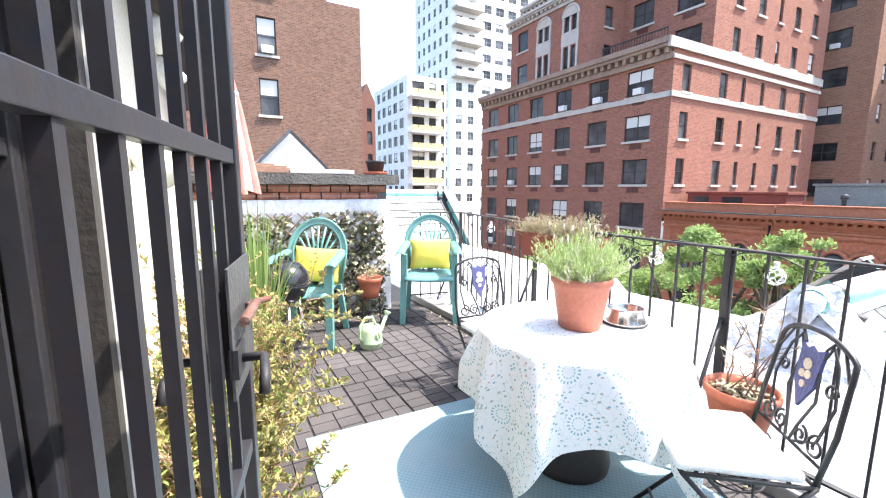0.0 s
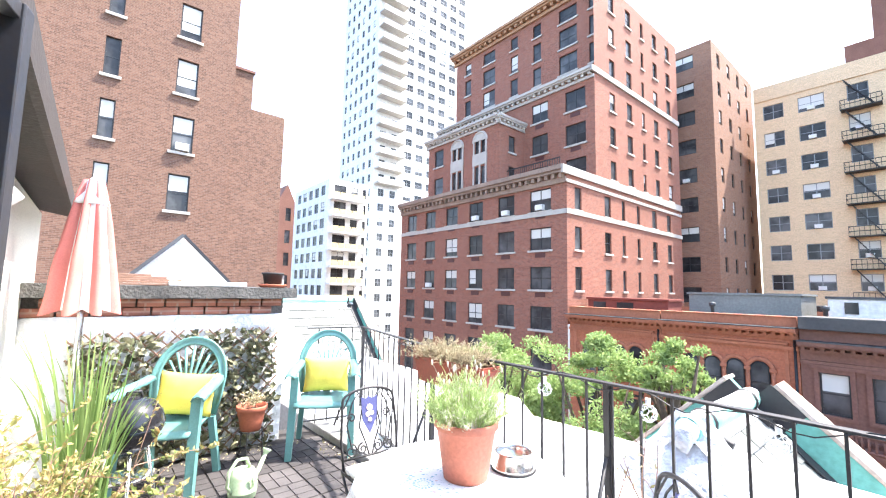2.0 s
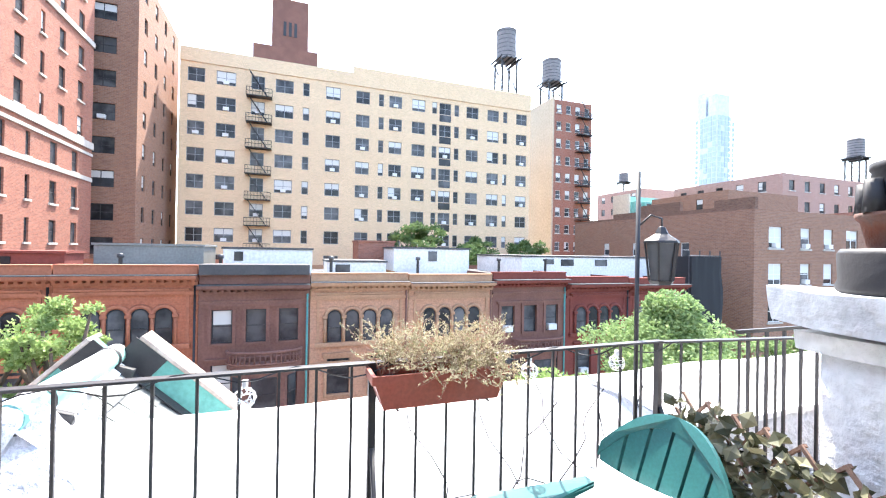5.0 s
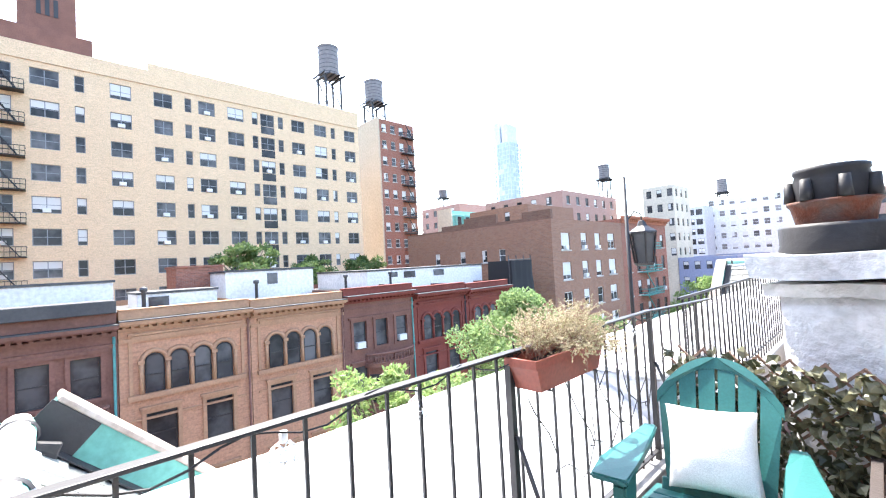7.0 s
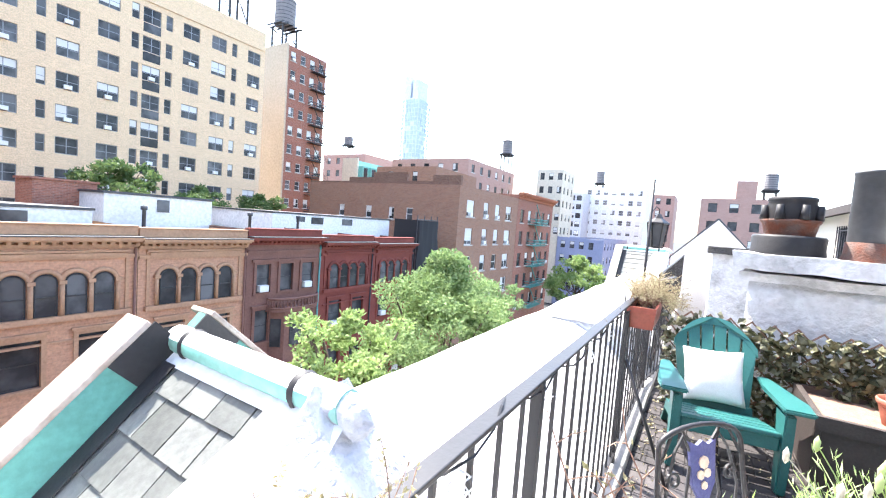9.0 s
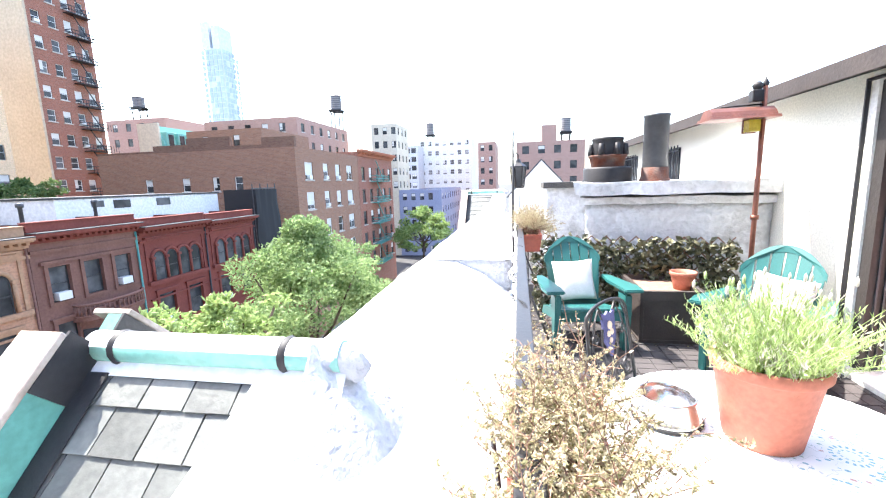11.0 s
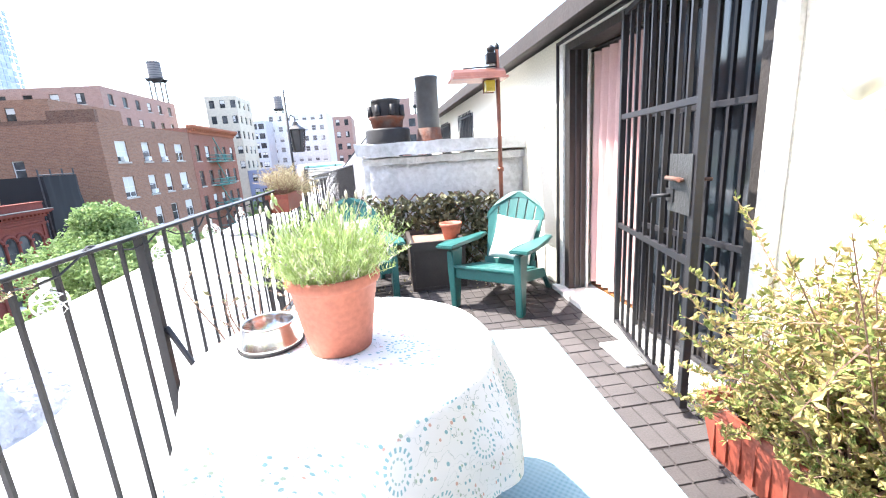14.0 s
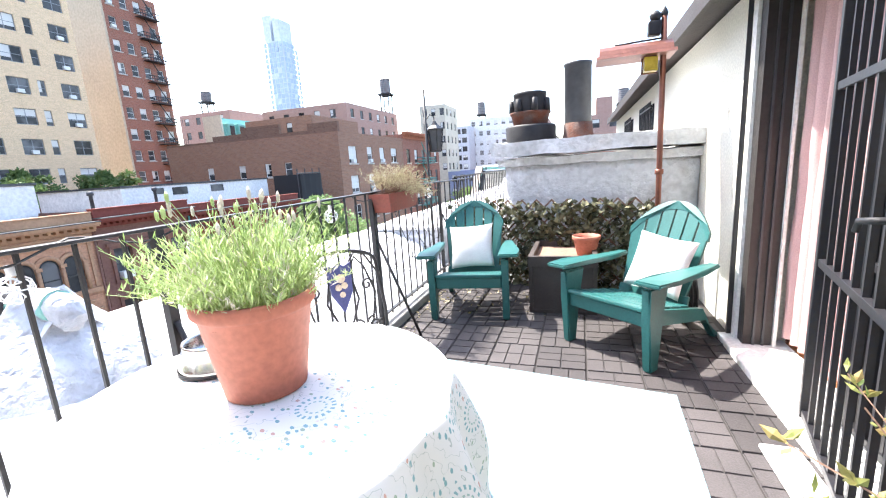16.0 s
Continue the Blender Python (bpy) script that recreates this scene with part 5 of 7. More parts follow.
    pillow("cushion", "yellow square cushion propped on a mint plastic chair", "yellow_fabric", m @ pose(tilt * 0.03, -0.33, 0.45, 104, tilt * 5, 0), 0.40, 0.13, 0.30)
    return c


stacking_chair(pose(2.14, 5.58, 0, 0, 0, 151) @ Matrix.Scale(1.13, 4), 0.0)
stacking_chair(pose(0.83, 5.52, 0, 0, 0, 149) @ Matrix.Scale(1.13, 4), -0.8)

# round table, cloth and what stands on it
TC = (1.76, 3.26)
tb = thing("round_table", "round garden table on a dark drum base", "table", pose(*TC, 0))
part("tabletop", lathe(bmesh.new(), [(0, 0.70), (0.44, 0.70), (0.455, 0.712), (0.455, 0.722), (0, 0.722)], 40), "door_dark", tb)
part("base", lathe(bmesh.new(), [(0, 0.012), (0.20, 0.012), (0.205, 0.05), (0.17, 0.25), (0.17, 0.45), (0.2, 0.65), (0.3, 0.70), (0, 0.70)], 28), "door_dark", tb)


# ---- cloth, rug, pots ----
def cloth_material():
    m, n, l, b = mat("printed_cotton", 0.9, 0, 0.2)
    tc = n.new("ShaderNodeTexCoord").outputs["UV"]
    base = (0.80, 0.80, 0.79)
    # rings of a medallion print, repeating
    def rep(scale, off=(0, 0, 0)):
        mp = n.new("ShaderNodeVectorMath")
        mp.operation = "MULTIPLY_ADD"
        mp.inputs[1].default_value, mp.inputs[2].default_value = (scale, scale, 0), off
        l.new(tc, mp.inputs[0])
        fr = n.new("ShaderNodeVectorMath")
        fr.operation = "FRACTION"
        l.new(mp.outputs[0], fr.inputs[0])
        sb = n.new("ShaderNodeVectorMath")
        sb.operation = "SUBTRACT"
        sb.inputs[1].default_value = (0.5, 0.5, 0)
        l.new(fr.outputs[0], sb.inputs[0])
        return sb.outputs[0]

    def num(op, a, v=None):
        x = n.new("ShaderNodeMath")
        x.operation = op
        for i, s in enumerate((a, v)):
            if s is None:
                continue
            if isinstance(s, (int, float)):
                x.inputs[i].default_value = s
            else:
                l.new(s, x.inputs[i])
        return x.outputs[0]

    q = rep(4.6)
    ln = n.new("ShaderNodeVectorMath")
    ln.operation = "LENGTH"
    l.new(q, ln.inputs[0])
    r = ln.outputs["Value"]
    sx = n.new("ShaderNodeSeparateXYZ")
    l.new(q, sx.inputs[0])
    th = num("ARCTAN2", sx.outputs[1], sx.outputs[0])
    pet = num("GREATER_THAN", num("SINE", num("MULTIPLY", th, 18.0)), 0.1)
    ring1 = num("MULTIPLY", num("MULTIPLY", num("GREATER_THAN", r, 0.17), num("LESS_THAN", r, 0.22)), pet)
    ring2 = num("MULTIPLY", num("MULTIPLY", num("GREATER_THAN", r, 0.10), num("LESS_THAN", r, 0.125)), num("GREATER_THAN", num("SINE", num("MULTIPLY", th, 12.0)), -0.2))
    # scattered leaf dabs between them
    vo = n.new("ShaderNodeTexVoronoi")
    vo.inputs["Scale"].default_value = 58.0
    st = n.new("ShaderNodeVectorMath")
    st.operation = "MULTIPLY"
    st.inputs[1].default_value = (1.0, 0.62, 1.0)
    l.new(tc, st.inputs[0])
    l.new(st.outputs[0], vo.inputs["Vector"])
    dab = num("MULTIPLY", num("LESS_THAN", vo.outputs["Distance"], 0.26), num("GREATER_THAN", r, 0.27))
    vine = n.new("ShaderNodeTexWave")
    vine.wave_type, vine.rings_direction = "RINGS", "SPHERICAL"
    vine.inputs["Scale"].default_value, vine.inputs["Distortion"].default_value, vine.inputs["Detail Scale"].default_value = 7.0, 14.0, 2.5
    l.new(tc, vine.inputs["Vector"])
    vn = num("MULTIPLY", num("GREATER_THAN", vine.outputs["Fac"], 0.993), num("GREATER_THAN", r, 0.26))
    sep = n.new("ShaderNodeSeparateColor")
    l.new(vo.outputs["Color"], sep.inputs[0])
    ck = mixed(n, l, num("GREATER_THAN", sep.outputs[0], 0.62), (0.25, 0.44, 0.47), (0.38, 0.48, 0.38))
    ck = mixed(n, l, num("GREATER_THAN", sep.outputs[1], 0.88), ck, (0.62, 0.40, 0.34))
    c = mixed(n, l, dab, base, ck)
    c = mixed(n, l, vn, c, (0.52, 0.56, 0.54))
    c = mixed(n, l, ring1, c, (0.28, 0.48, 0.50))
    c = mixed(n, l, ring2, c, (0.38, 0.54, 0.50))
    l.new(c, b.inputs["Base Color"])
    f = noisy(n, l, 90, position(n), 0.3, 0.7)
    bumped(n, l, b, f, 0.1, 0.001)
    t = n.new("ShaderNodeBsdfTranslucent")
    l.new(c, t.inputs[0])
    x = n.new("ShaderNodeMixShader")
    x.inputs[0].default_value = 0.2
    l.new(b.outputs[0], x.inputs[1])
    l.new(t.outputs[0], x.inputs[2])
    l.new(x.outputs[0], n["Material Output"].inputs[0])
    return m


M["cloth"] = cloth_material()


def tablecloth():
    """A square cloth over a round top: flat within the rim, hanging in folds beyond it, lowest at the corners."""
    N, half, R, zt = 90, 0.80, 0.458, 0.729
    bm = bmesh.new()
    uv = bm.loops.layers.uv.new("UVMap")
    vs = []
    for j in range(N + 1):
        row = []
        for i in range(N + 1):
            u, v = -half + 2 * half * i / N, -half + 2 * half * j / N
            d, a = math.hypot(u, v), math.atan2(v, u)
            if d <= R:
                x, y, z = u, v, zt + 0.0015 * noise.noise((u * 9, v * 9, 0))
            else:
                h = d - R
                fold = 0.5 + 0.5 * math.sin(a * 10 + 1.3 * math.sin(a * 3)) * (0.85 + 0.3 * noise.noise((math.cos(a) * 2, math.sin(a) * 2, 4)))
                k = min(1, h / 0.22)
                rr = R + 0.012 + k * (0.012 + 0.088 * fold) + 0.05 * h * fold + 0.012 * k * noise.noise((u * 7, v * 7, 3))
                wob = 0.045 * k * math.cos(a * 10 + 0.5)
                x, y, z = rr * math.cos(a + wob), rr * math.sin(a + wob), zt - max(0.0, h - 0.012) * 0.985
                if h < 0.02:
                    z = zt - h * h * 15
            row.append(bm.verts.new((x, y, z)))
        vs.append(row)
    for j in range(N):
        for i in range(N):
            f = bm.faces.new((vs[j][i], vs[j][i + 1], vs[j + 1][i + 1], vs[j + 1][i]))
            f.smooth = True
            for lp, (p, q) in zip(f.loops, ((i, j), (i + 1, j), (i + 1, j + 1), (i, j + 1))):
                lp[uv].uv = (p / N * 2 * half, q / N * 2 * half)
    ob = part("tablecloth", bm, "cloth")
    ob.matrix_world = pose(*TC, 0, 0, 0, 62)
    return tagged(ob, "white cotton tablecloth printed with blue-green medallions, draped over the table", "tablecloth")


tablecloth()


def rug_material():
    m, n, l, b = mat("woven_rug", 0.95, 0, 0.1)
    p = position(n)
    w = n.new("ShaderNodeTexWave")
    w.wave_type, w.bands_direction, w.wave_profile = "BANDS", "DIAGONAL", "TRI"
    w.inputs["Scale"].default_value, w.inputs["Distortion"].default_value = 22, 0.4
    l.new(p, w.inputs["Vector"])
    mp = n.new("ShaderNodeMapping")
    mp.inputs["Rotation"].default_value = (0, 0, radians(90))
    l.new(p, mp.inputs["Vector"])
    w2 = n.new("ShaderNodeTexWave")
    w2.wave_type, w2.bands_direction, w2.wave_profile = "BANDS", "DIAGONAL", "TRI"
    w2.inputs["Scale"].default_value, w2.inputs["Distortion"].default_value = 22, 0.4
    l.new(mp.outputs[0], w2.inputs["Vector"])
    x = mixed(n, l, w.outputs["Fac"], (0.125, 0.225, 0.265), (0.20, 0.31, 0.35))
    y = mixed(n, l, w2.outputs["Fac"], x, (0.28, 0.37, 0.40))
    c = mixed(n, l, 0.45, x, y)
    c = mixed(n, l, noisy(n, l, 3, p, 0.4, 0.8), c, (0.25, 0.32, 0.34))
    l.new(c, b.inputs["Base Color"])
    bumped(n, l, b, w.outputs["Fac"], 0.5, 0.003)
    return m


M["rug"] = rug_material()
bm = bmesh.new()
SW, NW, NE, SE = Vector((0.51, 1.79, 0)), Vector((0.60, 4.10, 0)), Vector((2.22, 4.02, 0)), Vector((2.14, 1.57, 0))
rows = []
for j in range(31):
    a, b2 = SW.lerp(NW, j / 30), SE.lerp(NE, j / 30)
    rows.append([(*a.lerp(b2, i / 20).xy, 0.0075 + 0.0012 * noise.noise((i * 0.5, j * 0.5, 2)) + (0.001 * noise.noise((j * 0.7, 0, 0)) if i in (0, 20) else 0)) for i in range(21)])
sheet(bm, rows, smooth=False)
ob = part("rug", bm, "rug")
sd = ob.modifiers.new("thick", "SOLIDIFY")
sd.thickness = 0.004
tagged(ob, "pale blue woven outdoor rug lying on the pavers", "rug")


def pot_profile(r0, r1, h, rim):
    return [(0, 0), (r0, 0), (r0 + (r1 - r0) * 0.45, (h - rim) * 0.5), (r0 + (r1 - r0) * 0.86, h - rim * 1.12), (r1 * 1.01, h - rim), (r1 * 1.05, h - rim * 0.8), (r1 * 1.06, h - rim * 0.25), (r1 * 1.03, h), (r1 * 0.97, h), (r1 * 0.93, h - rim), (r1 * 0.9, h - rim * 1.1)]


def flower_pot(label, m, r0, r1, h, material, rim=0.045, name="flower_pot"):
    p = thing(name, label, "flower pot", m)
    part("pot", lathe(bmesh.new(), pot_profile(r0, r1, h, rim) + [(r1 * 0.85, h - rim * 1.2)], 36), material, p)
    bm = bmesh.new()
    lathe(bm, [(r1 * 0.95, h - rim * 1.3), (r1 * 0.5, h - rim * 0.95), (0, h - rim * 0.8)], 24)
    for v in bm.verts:
        v.co.z += 0.012 * noise.noise(v.co * 40)
    part("soil", bm, "soil", p)
    return p


ZT = 0.733
lav = flower_pot("large pink terracotta-coloured pot of green lavender on the table", pose(1.775, 3.245, ZT), 0.100, 0.140, 0.25, "pink_pot", 0.036)
rng = random.Random(8)
bm = bmesh.new()
spots, heads = [], []
pale = []
for i in range(460):
    a, r = rng.uniform(0, 6.283), 0.118 * math.sqrt(rng.random())
    k = r / 0.118
    H = rng.uniform(0.08, 0.25) * (1.05 - 0.2 * k)
    base = Vector((math.cos(a) * r, math.sin(a) * r, 0.215))
    lean = Vector((math.cos(a), math.sin(a), 0)) * (0.10 * k * k + 0.025) * rng.uniform(0.3, 1.3) + Vector((rng.uniform(-1, 1), rng.uniform(-1, 1), 0)) * 0.03
    tip = base + lean + Vector((0, 0, H))
    tube(bm, [base, base + lean * 0.35 + Vector((0, 0, H * 0.55)), tip], 0.0016, 3, r_end=0.0008, caps=False)
    dry = rng.random() < 0.26
    for q in range(22):
        f = rng.uniform(0.1, 1.0)
        (pale if dry and f < 0.8 else spots).append(base.lerp(tip, f) + Vector((rng.uniform(-1, 1), rng.uniform(-1, 1), 0)) * 0.006)
part("stem_tuft", bm, "leaf_lav", lav)["kind"] = "stuff"
leaves("leaves", spots, 0.024, 0.0034, "leaf_lav", lav, 5, up=1.1, droop=0.2)["kind"] = "stuff"
leaves("dry_leaves", pale, 0.022, 0.0040, "leaf_pale", lav, 6, up=0.8, droop=0.2)["kind"] = "stuff"
# bare flower stalks above the leaves
for i in range(24):
    a, r = rng.uniform(0, 6.283), 0.10 * math.sqrt(rng.random())
    base = Vector((math.cos(a) * r, math.sin(a) * r, 0.33))
    tip = base + Vector((math.cos(a) * r * 0.9 + rng.uniform(-0.03, 0.03), math.sin(a) * r * 0.9 + rng.uniform(-0.03, 0.03), rng.uniform(0.10, 0.17)))
    bm = bmesh.new()
    tube(bm, [base, base.lerp(tip, 0.55) + Vector((0, 0, 0.012)), tip], 0.0011, 3)
    lathe(bm, [(0, -0.014), (0.0042, -0.008), (0.0048, 0.006), (0, 0.016)], 6, tip)
    part("flower_stalk", bm, "leaf_pale" if i % 3 else "leaf_lav", lav)

bowl = thing("pet_bowl", "polished steel pet bowl standing on the tablecloth", "bowl", pose(2.015, 3.17, ZT))
part("bowl", lathe(bmesh.new(), [(0, 0.004), (0.098, 0.002), (0.104, 0.008), (0.101, 0.016), (0.086, 0.072), (0.088, 0.079), (0.084, 0.082), (0.080, 0.078), (0.076, 0.066), (0.070, 0.026), (0, 0.022)], 40), "steel", bowl)
part("foot_ring", lathe(bmesh.new(), [(0.094, 0.0), (0.107, 0.0), (0.108, 0.007), (0.1045, 0.009)], 40), "black_metal", bowl)


# iron chairs with scrolled backs
def scroll(c, r, a0, turns, n=22, s=1):
    return [Vector(c) + Vector((s * r * (1 - 0.75 * i / n) * math.cos(a0 + turns * 6.283 * i / n), 0, r * (1 - 0.75 * i / n) * math.sin(a0 + turns * 6.283 * i / n))) for i in range(n + 1)]


M["cobalt"] = worn("painted_crest_blue", (0.05, 0.055, 0.16), (0.08, 0.085, 0.2), coarse=20, fine=90, rough=0.5)
M["crest_flower"] = worn("painted_crest_flower", (0.62, 0.52, 0.36), (0.5, 0.35, 0.3), coarse=30, fine=90, rough=0.6)


def iron_chair(m, cushion_m):
    c = thing("iron_chair", "black wrought iron folding chair with a scrolled crest back", "chair", m, group="iron garden chairs")
    lines = {"back_frame": [[Vector((-0.19, -0.20, 0.44)), Vector((-0.20, -0.235, 0.62)), Vector((-0.185, -0.27, 0.84))] + [Vector((0.185 * math.cos(radians(a)), -0.275, 0.84 + 0.07 * math.sin(radians(a)))) for a in range(165, 14, -15)] + [Vector((0.185, -0.27, 0.84)), Vector((0.20, -0.235, 0.62)), Vector((0.19, -0.20, 0.44))]]}
    bm = bmesh.new()
    for p in lines["back_frame"]:
        tube(bm, p, 0.009, 6)
    tube(bm, [(-0.195, -0.215, 0.50), (0.195, -0.215, 0.50)], 0.007, 6)
    part("back_frame", bm, "iron", c)
    Bk = pose(0, -0.215, 0.5, 9, 0, 0)
    for s in (-1, 1):
        for pts in ([Vector((s * 0.02, 0, 0.0)), Vector((s * 0.13, 0, 0.06)), Vector((s * 0.16, 0, 0.20)), Vector((s * 0.12, 0, 0.33)), Vector((s * 0.08, 0, 0.38)), Vector((s * 0.055, 0, 0.33))],
                    [Vector((s * 0.055, 0, 0.28)), Vector((s * 0.075, 0, 0.18)), Vector((s * 0.03, 0, 0.07)), Vector((s * 0.01, 0, 0.0))],
                    [Vector((s * 0.18, 0, 0.30)), Vector((s * 0.13, 0, 0.385)), Vector((s * 0.085, 0, 0.40)), Vector((s * 0.05, 0, 0.36))],
                    scroll((s * 0.135, 0, 0.045), 0.042, 1.57, 1.4, s=s), scroll((s * 0.055, 0, 0.045), 0.036, 1.57, -1.4, s=s), scroll((s * 0.125, 0, 0.24), 0.03, 0, 1.2, s=s)):
            bm = bmesh.new()
            tube(bm, pts, 0.0055, 5)
            part("scroll", bm, "iron", c).matrix_local = Bk
    sh = [(-0.055, 0.30), (-0.058, 0.36), (-0.025, 0.345), (0, 0.36), (0.025, 0.345), (0.058, 0.36), (0.055, 0.30), (0.05, 0.22), (0.0, 0.13), (-0.05, 0.22)]
    cr = part("crest", prism(bmesh.new(), [(a, -0.006, b) for a, b in sh], (0, 0.012, 0)), "cobalt", c, "painted blue shield crest")
    cr.matrix_local = Bk
    bm = bmesh.new()
    for a, b, r in ((0, 0.29, 0.022), (-0.014, 0.255, 0.016), (0.015, 0.25, 0.016), (0.0, 0.215, 0.014)):
        lathe(bm, [(0, -0.012), (r, -0.010), (r, 0.010), (0, 0.012)], 10)
        vs = bm.verts[-22:] if False else None
    bm.free()
    bm = bmesh.new()
    for a, b, r in ((0, 0.29, 0.022), (-0.014, 0.255, 0.016), (0.015, 0.25, 0.016), (0.0, 0.215, 0.014)):
        prism(bm, [(a + r * math.cos(k * 0.785), -0.010, b + r * math.sin(k * 0.785)) for k in range(8)], (0, 0.020, 0))
    part("crest_bouquet", bm, "crest_flower", cr)
    bm = bmesh.new()
    tube(bm, [(-0.20, 0.20, 0.44), (0.20, 0.20, 0.44), (0.20, -0.20, 0.44), (-0.20, -0.20, 0.44), (-0.20, 0.20, 0.44)], 0.009, 6)
    for i in range(5):
        tube(bm, [(-0.2, -0.13 + i * 0.07, 0.44), (0.2, -0.13 + i * 0.07, 0.44)], 0.006, 5)
    part("seat_frame", bm, "iron", c)
    for s in (-1, 1):
        for a, b in (((s * 0.20, 0.20, 0.44), (s * 0.215, -0.21, 0.0)), ((s * 0.20, -0.20, 0.44), (s * 0.215, 0.23, 0.0))):
            bm = bmesh.new()
            tube(bm, [a, b], 0.009, 6)
            part("leg", bm, "iron", c)
    bm = bmesh.new()
    tube(bm, [(-0.212, 0.17, 0.07), (0.212, 0.17, 0.07)], 0.007, 6)
    part("stretcher", bm, "iron", c)
    if cushion_m is not None:
        bm = boxed(-0.20, 0.20, -0.19, 0.20, 0.0, 0.035, 0.012)
        bmesh.ops.subdivide_edges(bm, edges=bm.edges[:], cuts=3, use_grid_fill=True)
        for v in bm.verts:
            v.co.z += 0.006 * noise.noise(v.co * 12)
        ob = part("seat_pad", bm, "white_fabric", smooth=True)
        ob.matrix_world = m @ Matrix.Translation((0, 0.0, 0.45)) @ cushion_m
        tagged(ob, "thin white seat pad on an iron chair", "cushion")
    return c


iron_chair(pose(1.85, 2.60, 0, 0, 0, 50), pose(0, 0.02, 0))
iron_chair(pose(1.87, 4.03, 0, 0, 0, 178), pose(0, 0.02, 0))


# ---- plants and small things of the terrace ----
def pad_stand(parent, r, h):
    bm = bmesh.new()
    for z in (h - 0.006, 0.1):
        tube(bm, arc((0, 0, z), r, 0, 360, 20, "xy"), 0.005, 5, caps=False)
    for k in range(3):
        a = k * 2.094
        tube(bm, [(r * math.cos(a), r * math.sin(a), h), (r * 1.15 * math.cos(a), r * 1.15 * math.sin(a), 0)], 0.006, 5)
    return part("stand", bm, "iron", parent)


def twigs(parent, spots, seed, length, spread, n_leaf, leaf, size, up=1.0, bend=0.4, thick=0.0028, material="stem"):
    """Branching twigs that carry small leaves."""
    rng = random.Random(seed)
    bm, out = bmesh.new(), []
    for s in spots:
        p = Vector(s)
        d = Vector((rng.uniform(-1, 1) * spread, rng.uniform(-1, 1) * spread, up)).normalized()
        L = length * rng.uniform(0.55, 1.15)
        pts = [p]
        for k in range(4):
            d = (d + Vector((rng.uniform(-1, 1), rng.uniform(-1, 1), rng.uniform(-0.6, 0.5))) * bend).normalized()
            pts.append(pts[-1] + d * L / 4)
        tube(bm, pts, thick, 3, r_end=thick * 0.4, caps=False)
        for k in (1, 2, 3):
            e = pts[k] + Vector((rng.uniform(-1, 1), rng.uniform(-1, 1), rng.uniform(-0.1, 0.9))).normalized() * L * 0.35
            tube(bm, [pts[k], pts[k].lerp(e, 0.5) + Vector((0, 0, 0.01)), e], thick * 0.6, 3, r_end=thick * 0.3, caps=False)
            for q in range(n_leaf):
                out.append(pts[k].lerp(e, rng.uniform(0.2, 1.05)))
        for q in range(n_leaf):
            out.append(pts[2].lerp(pts[4], rng.random()))
    part("brushwood", bm, material, parent)["kind"] = "stuff"
    lv = leaves("leaves", out, size, size * 0.48, leaf, parent, seed, up=0.4)
    lv["kind"] = "stuff"
    return lv


def trough(label, m, L, W, H, ribs=True):
    """A tapered plastic window box with a rolled rim, open on top."""
    t = thing("window_box", label, "planter", m)
    bm = bmesh.new()
    k = 0.86
    def loop(s, z, inset=0.0):
        a, b = L / 2 * s - inset, W / 2 * s - inset
        return [(-a, -b, z), (a, -b, z), (a, b, z), (-a, b, z)]
    seq = [loop(k, 0), loop(0.985, H - 0.035), loop(1.03, H - 0.035), loop(1.03, H), loop(1.0, H, 0.008), loop(0.97, H - 0.05, 0.008)]
    vs = [[bm.verts.new(p) for p in r] for r in seq]
    bm.faces.new(vs[0][::-1])
    for a, b in zip(vs, vs[1:]):
        for i in range(4):
            bm.faces.new((a[i], a[(i + 1) % 4], b[(i + 1) % 4], b[i]))
    part("box", bm, "red_plastic", t)
    if ribs:
        n = int(L / 0.07)
        bm = bmesh.new()
        box(bm, -0.006, 0.006, -0.006, 0.006, 0.03, H - 0.045)
        first = part("rib", bm, "red_plastic", t)
        spots = [(-L / 2 * 0.9 + L * 0.9 * (i + 0.5) / n, s * W / 2 * 0.925) for i in range(n) for s in (-1, 1)]
        first.location = (spots[0][0], spots[0][1], 0)
        for x, y in spots[1:]:
            again("rib", first, t, pose(x, y, 0))
    bm = bmesh.new()
    sheet(bm, [[(-L / 2 * 0.95 + L * 0.95 * i / 14, -W / 2 * 0.93 + W * 0.93 * j / 5, H - 0.04 + 0.015 * noise.noise((i * 0.8, j * 0.8, 5))) for i in range(15)] for j in range(6)])
    part("soil", bm, "soil", t)
    return t


rng = random.Random(12)
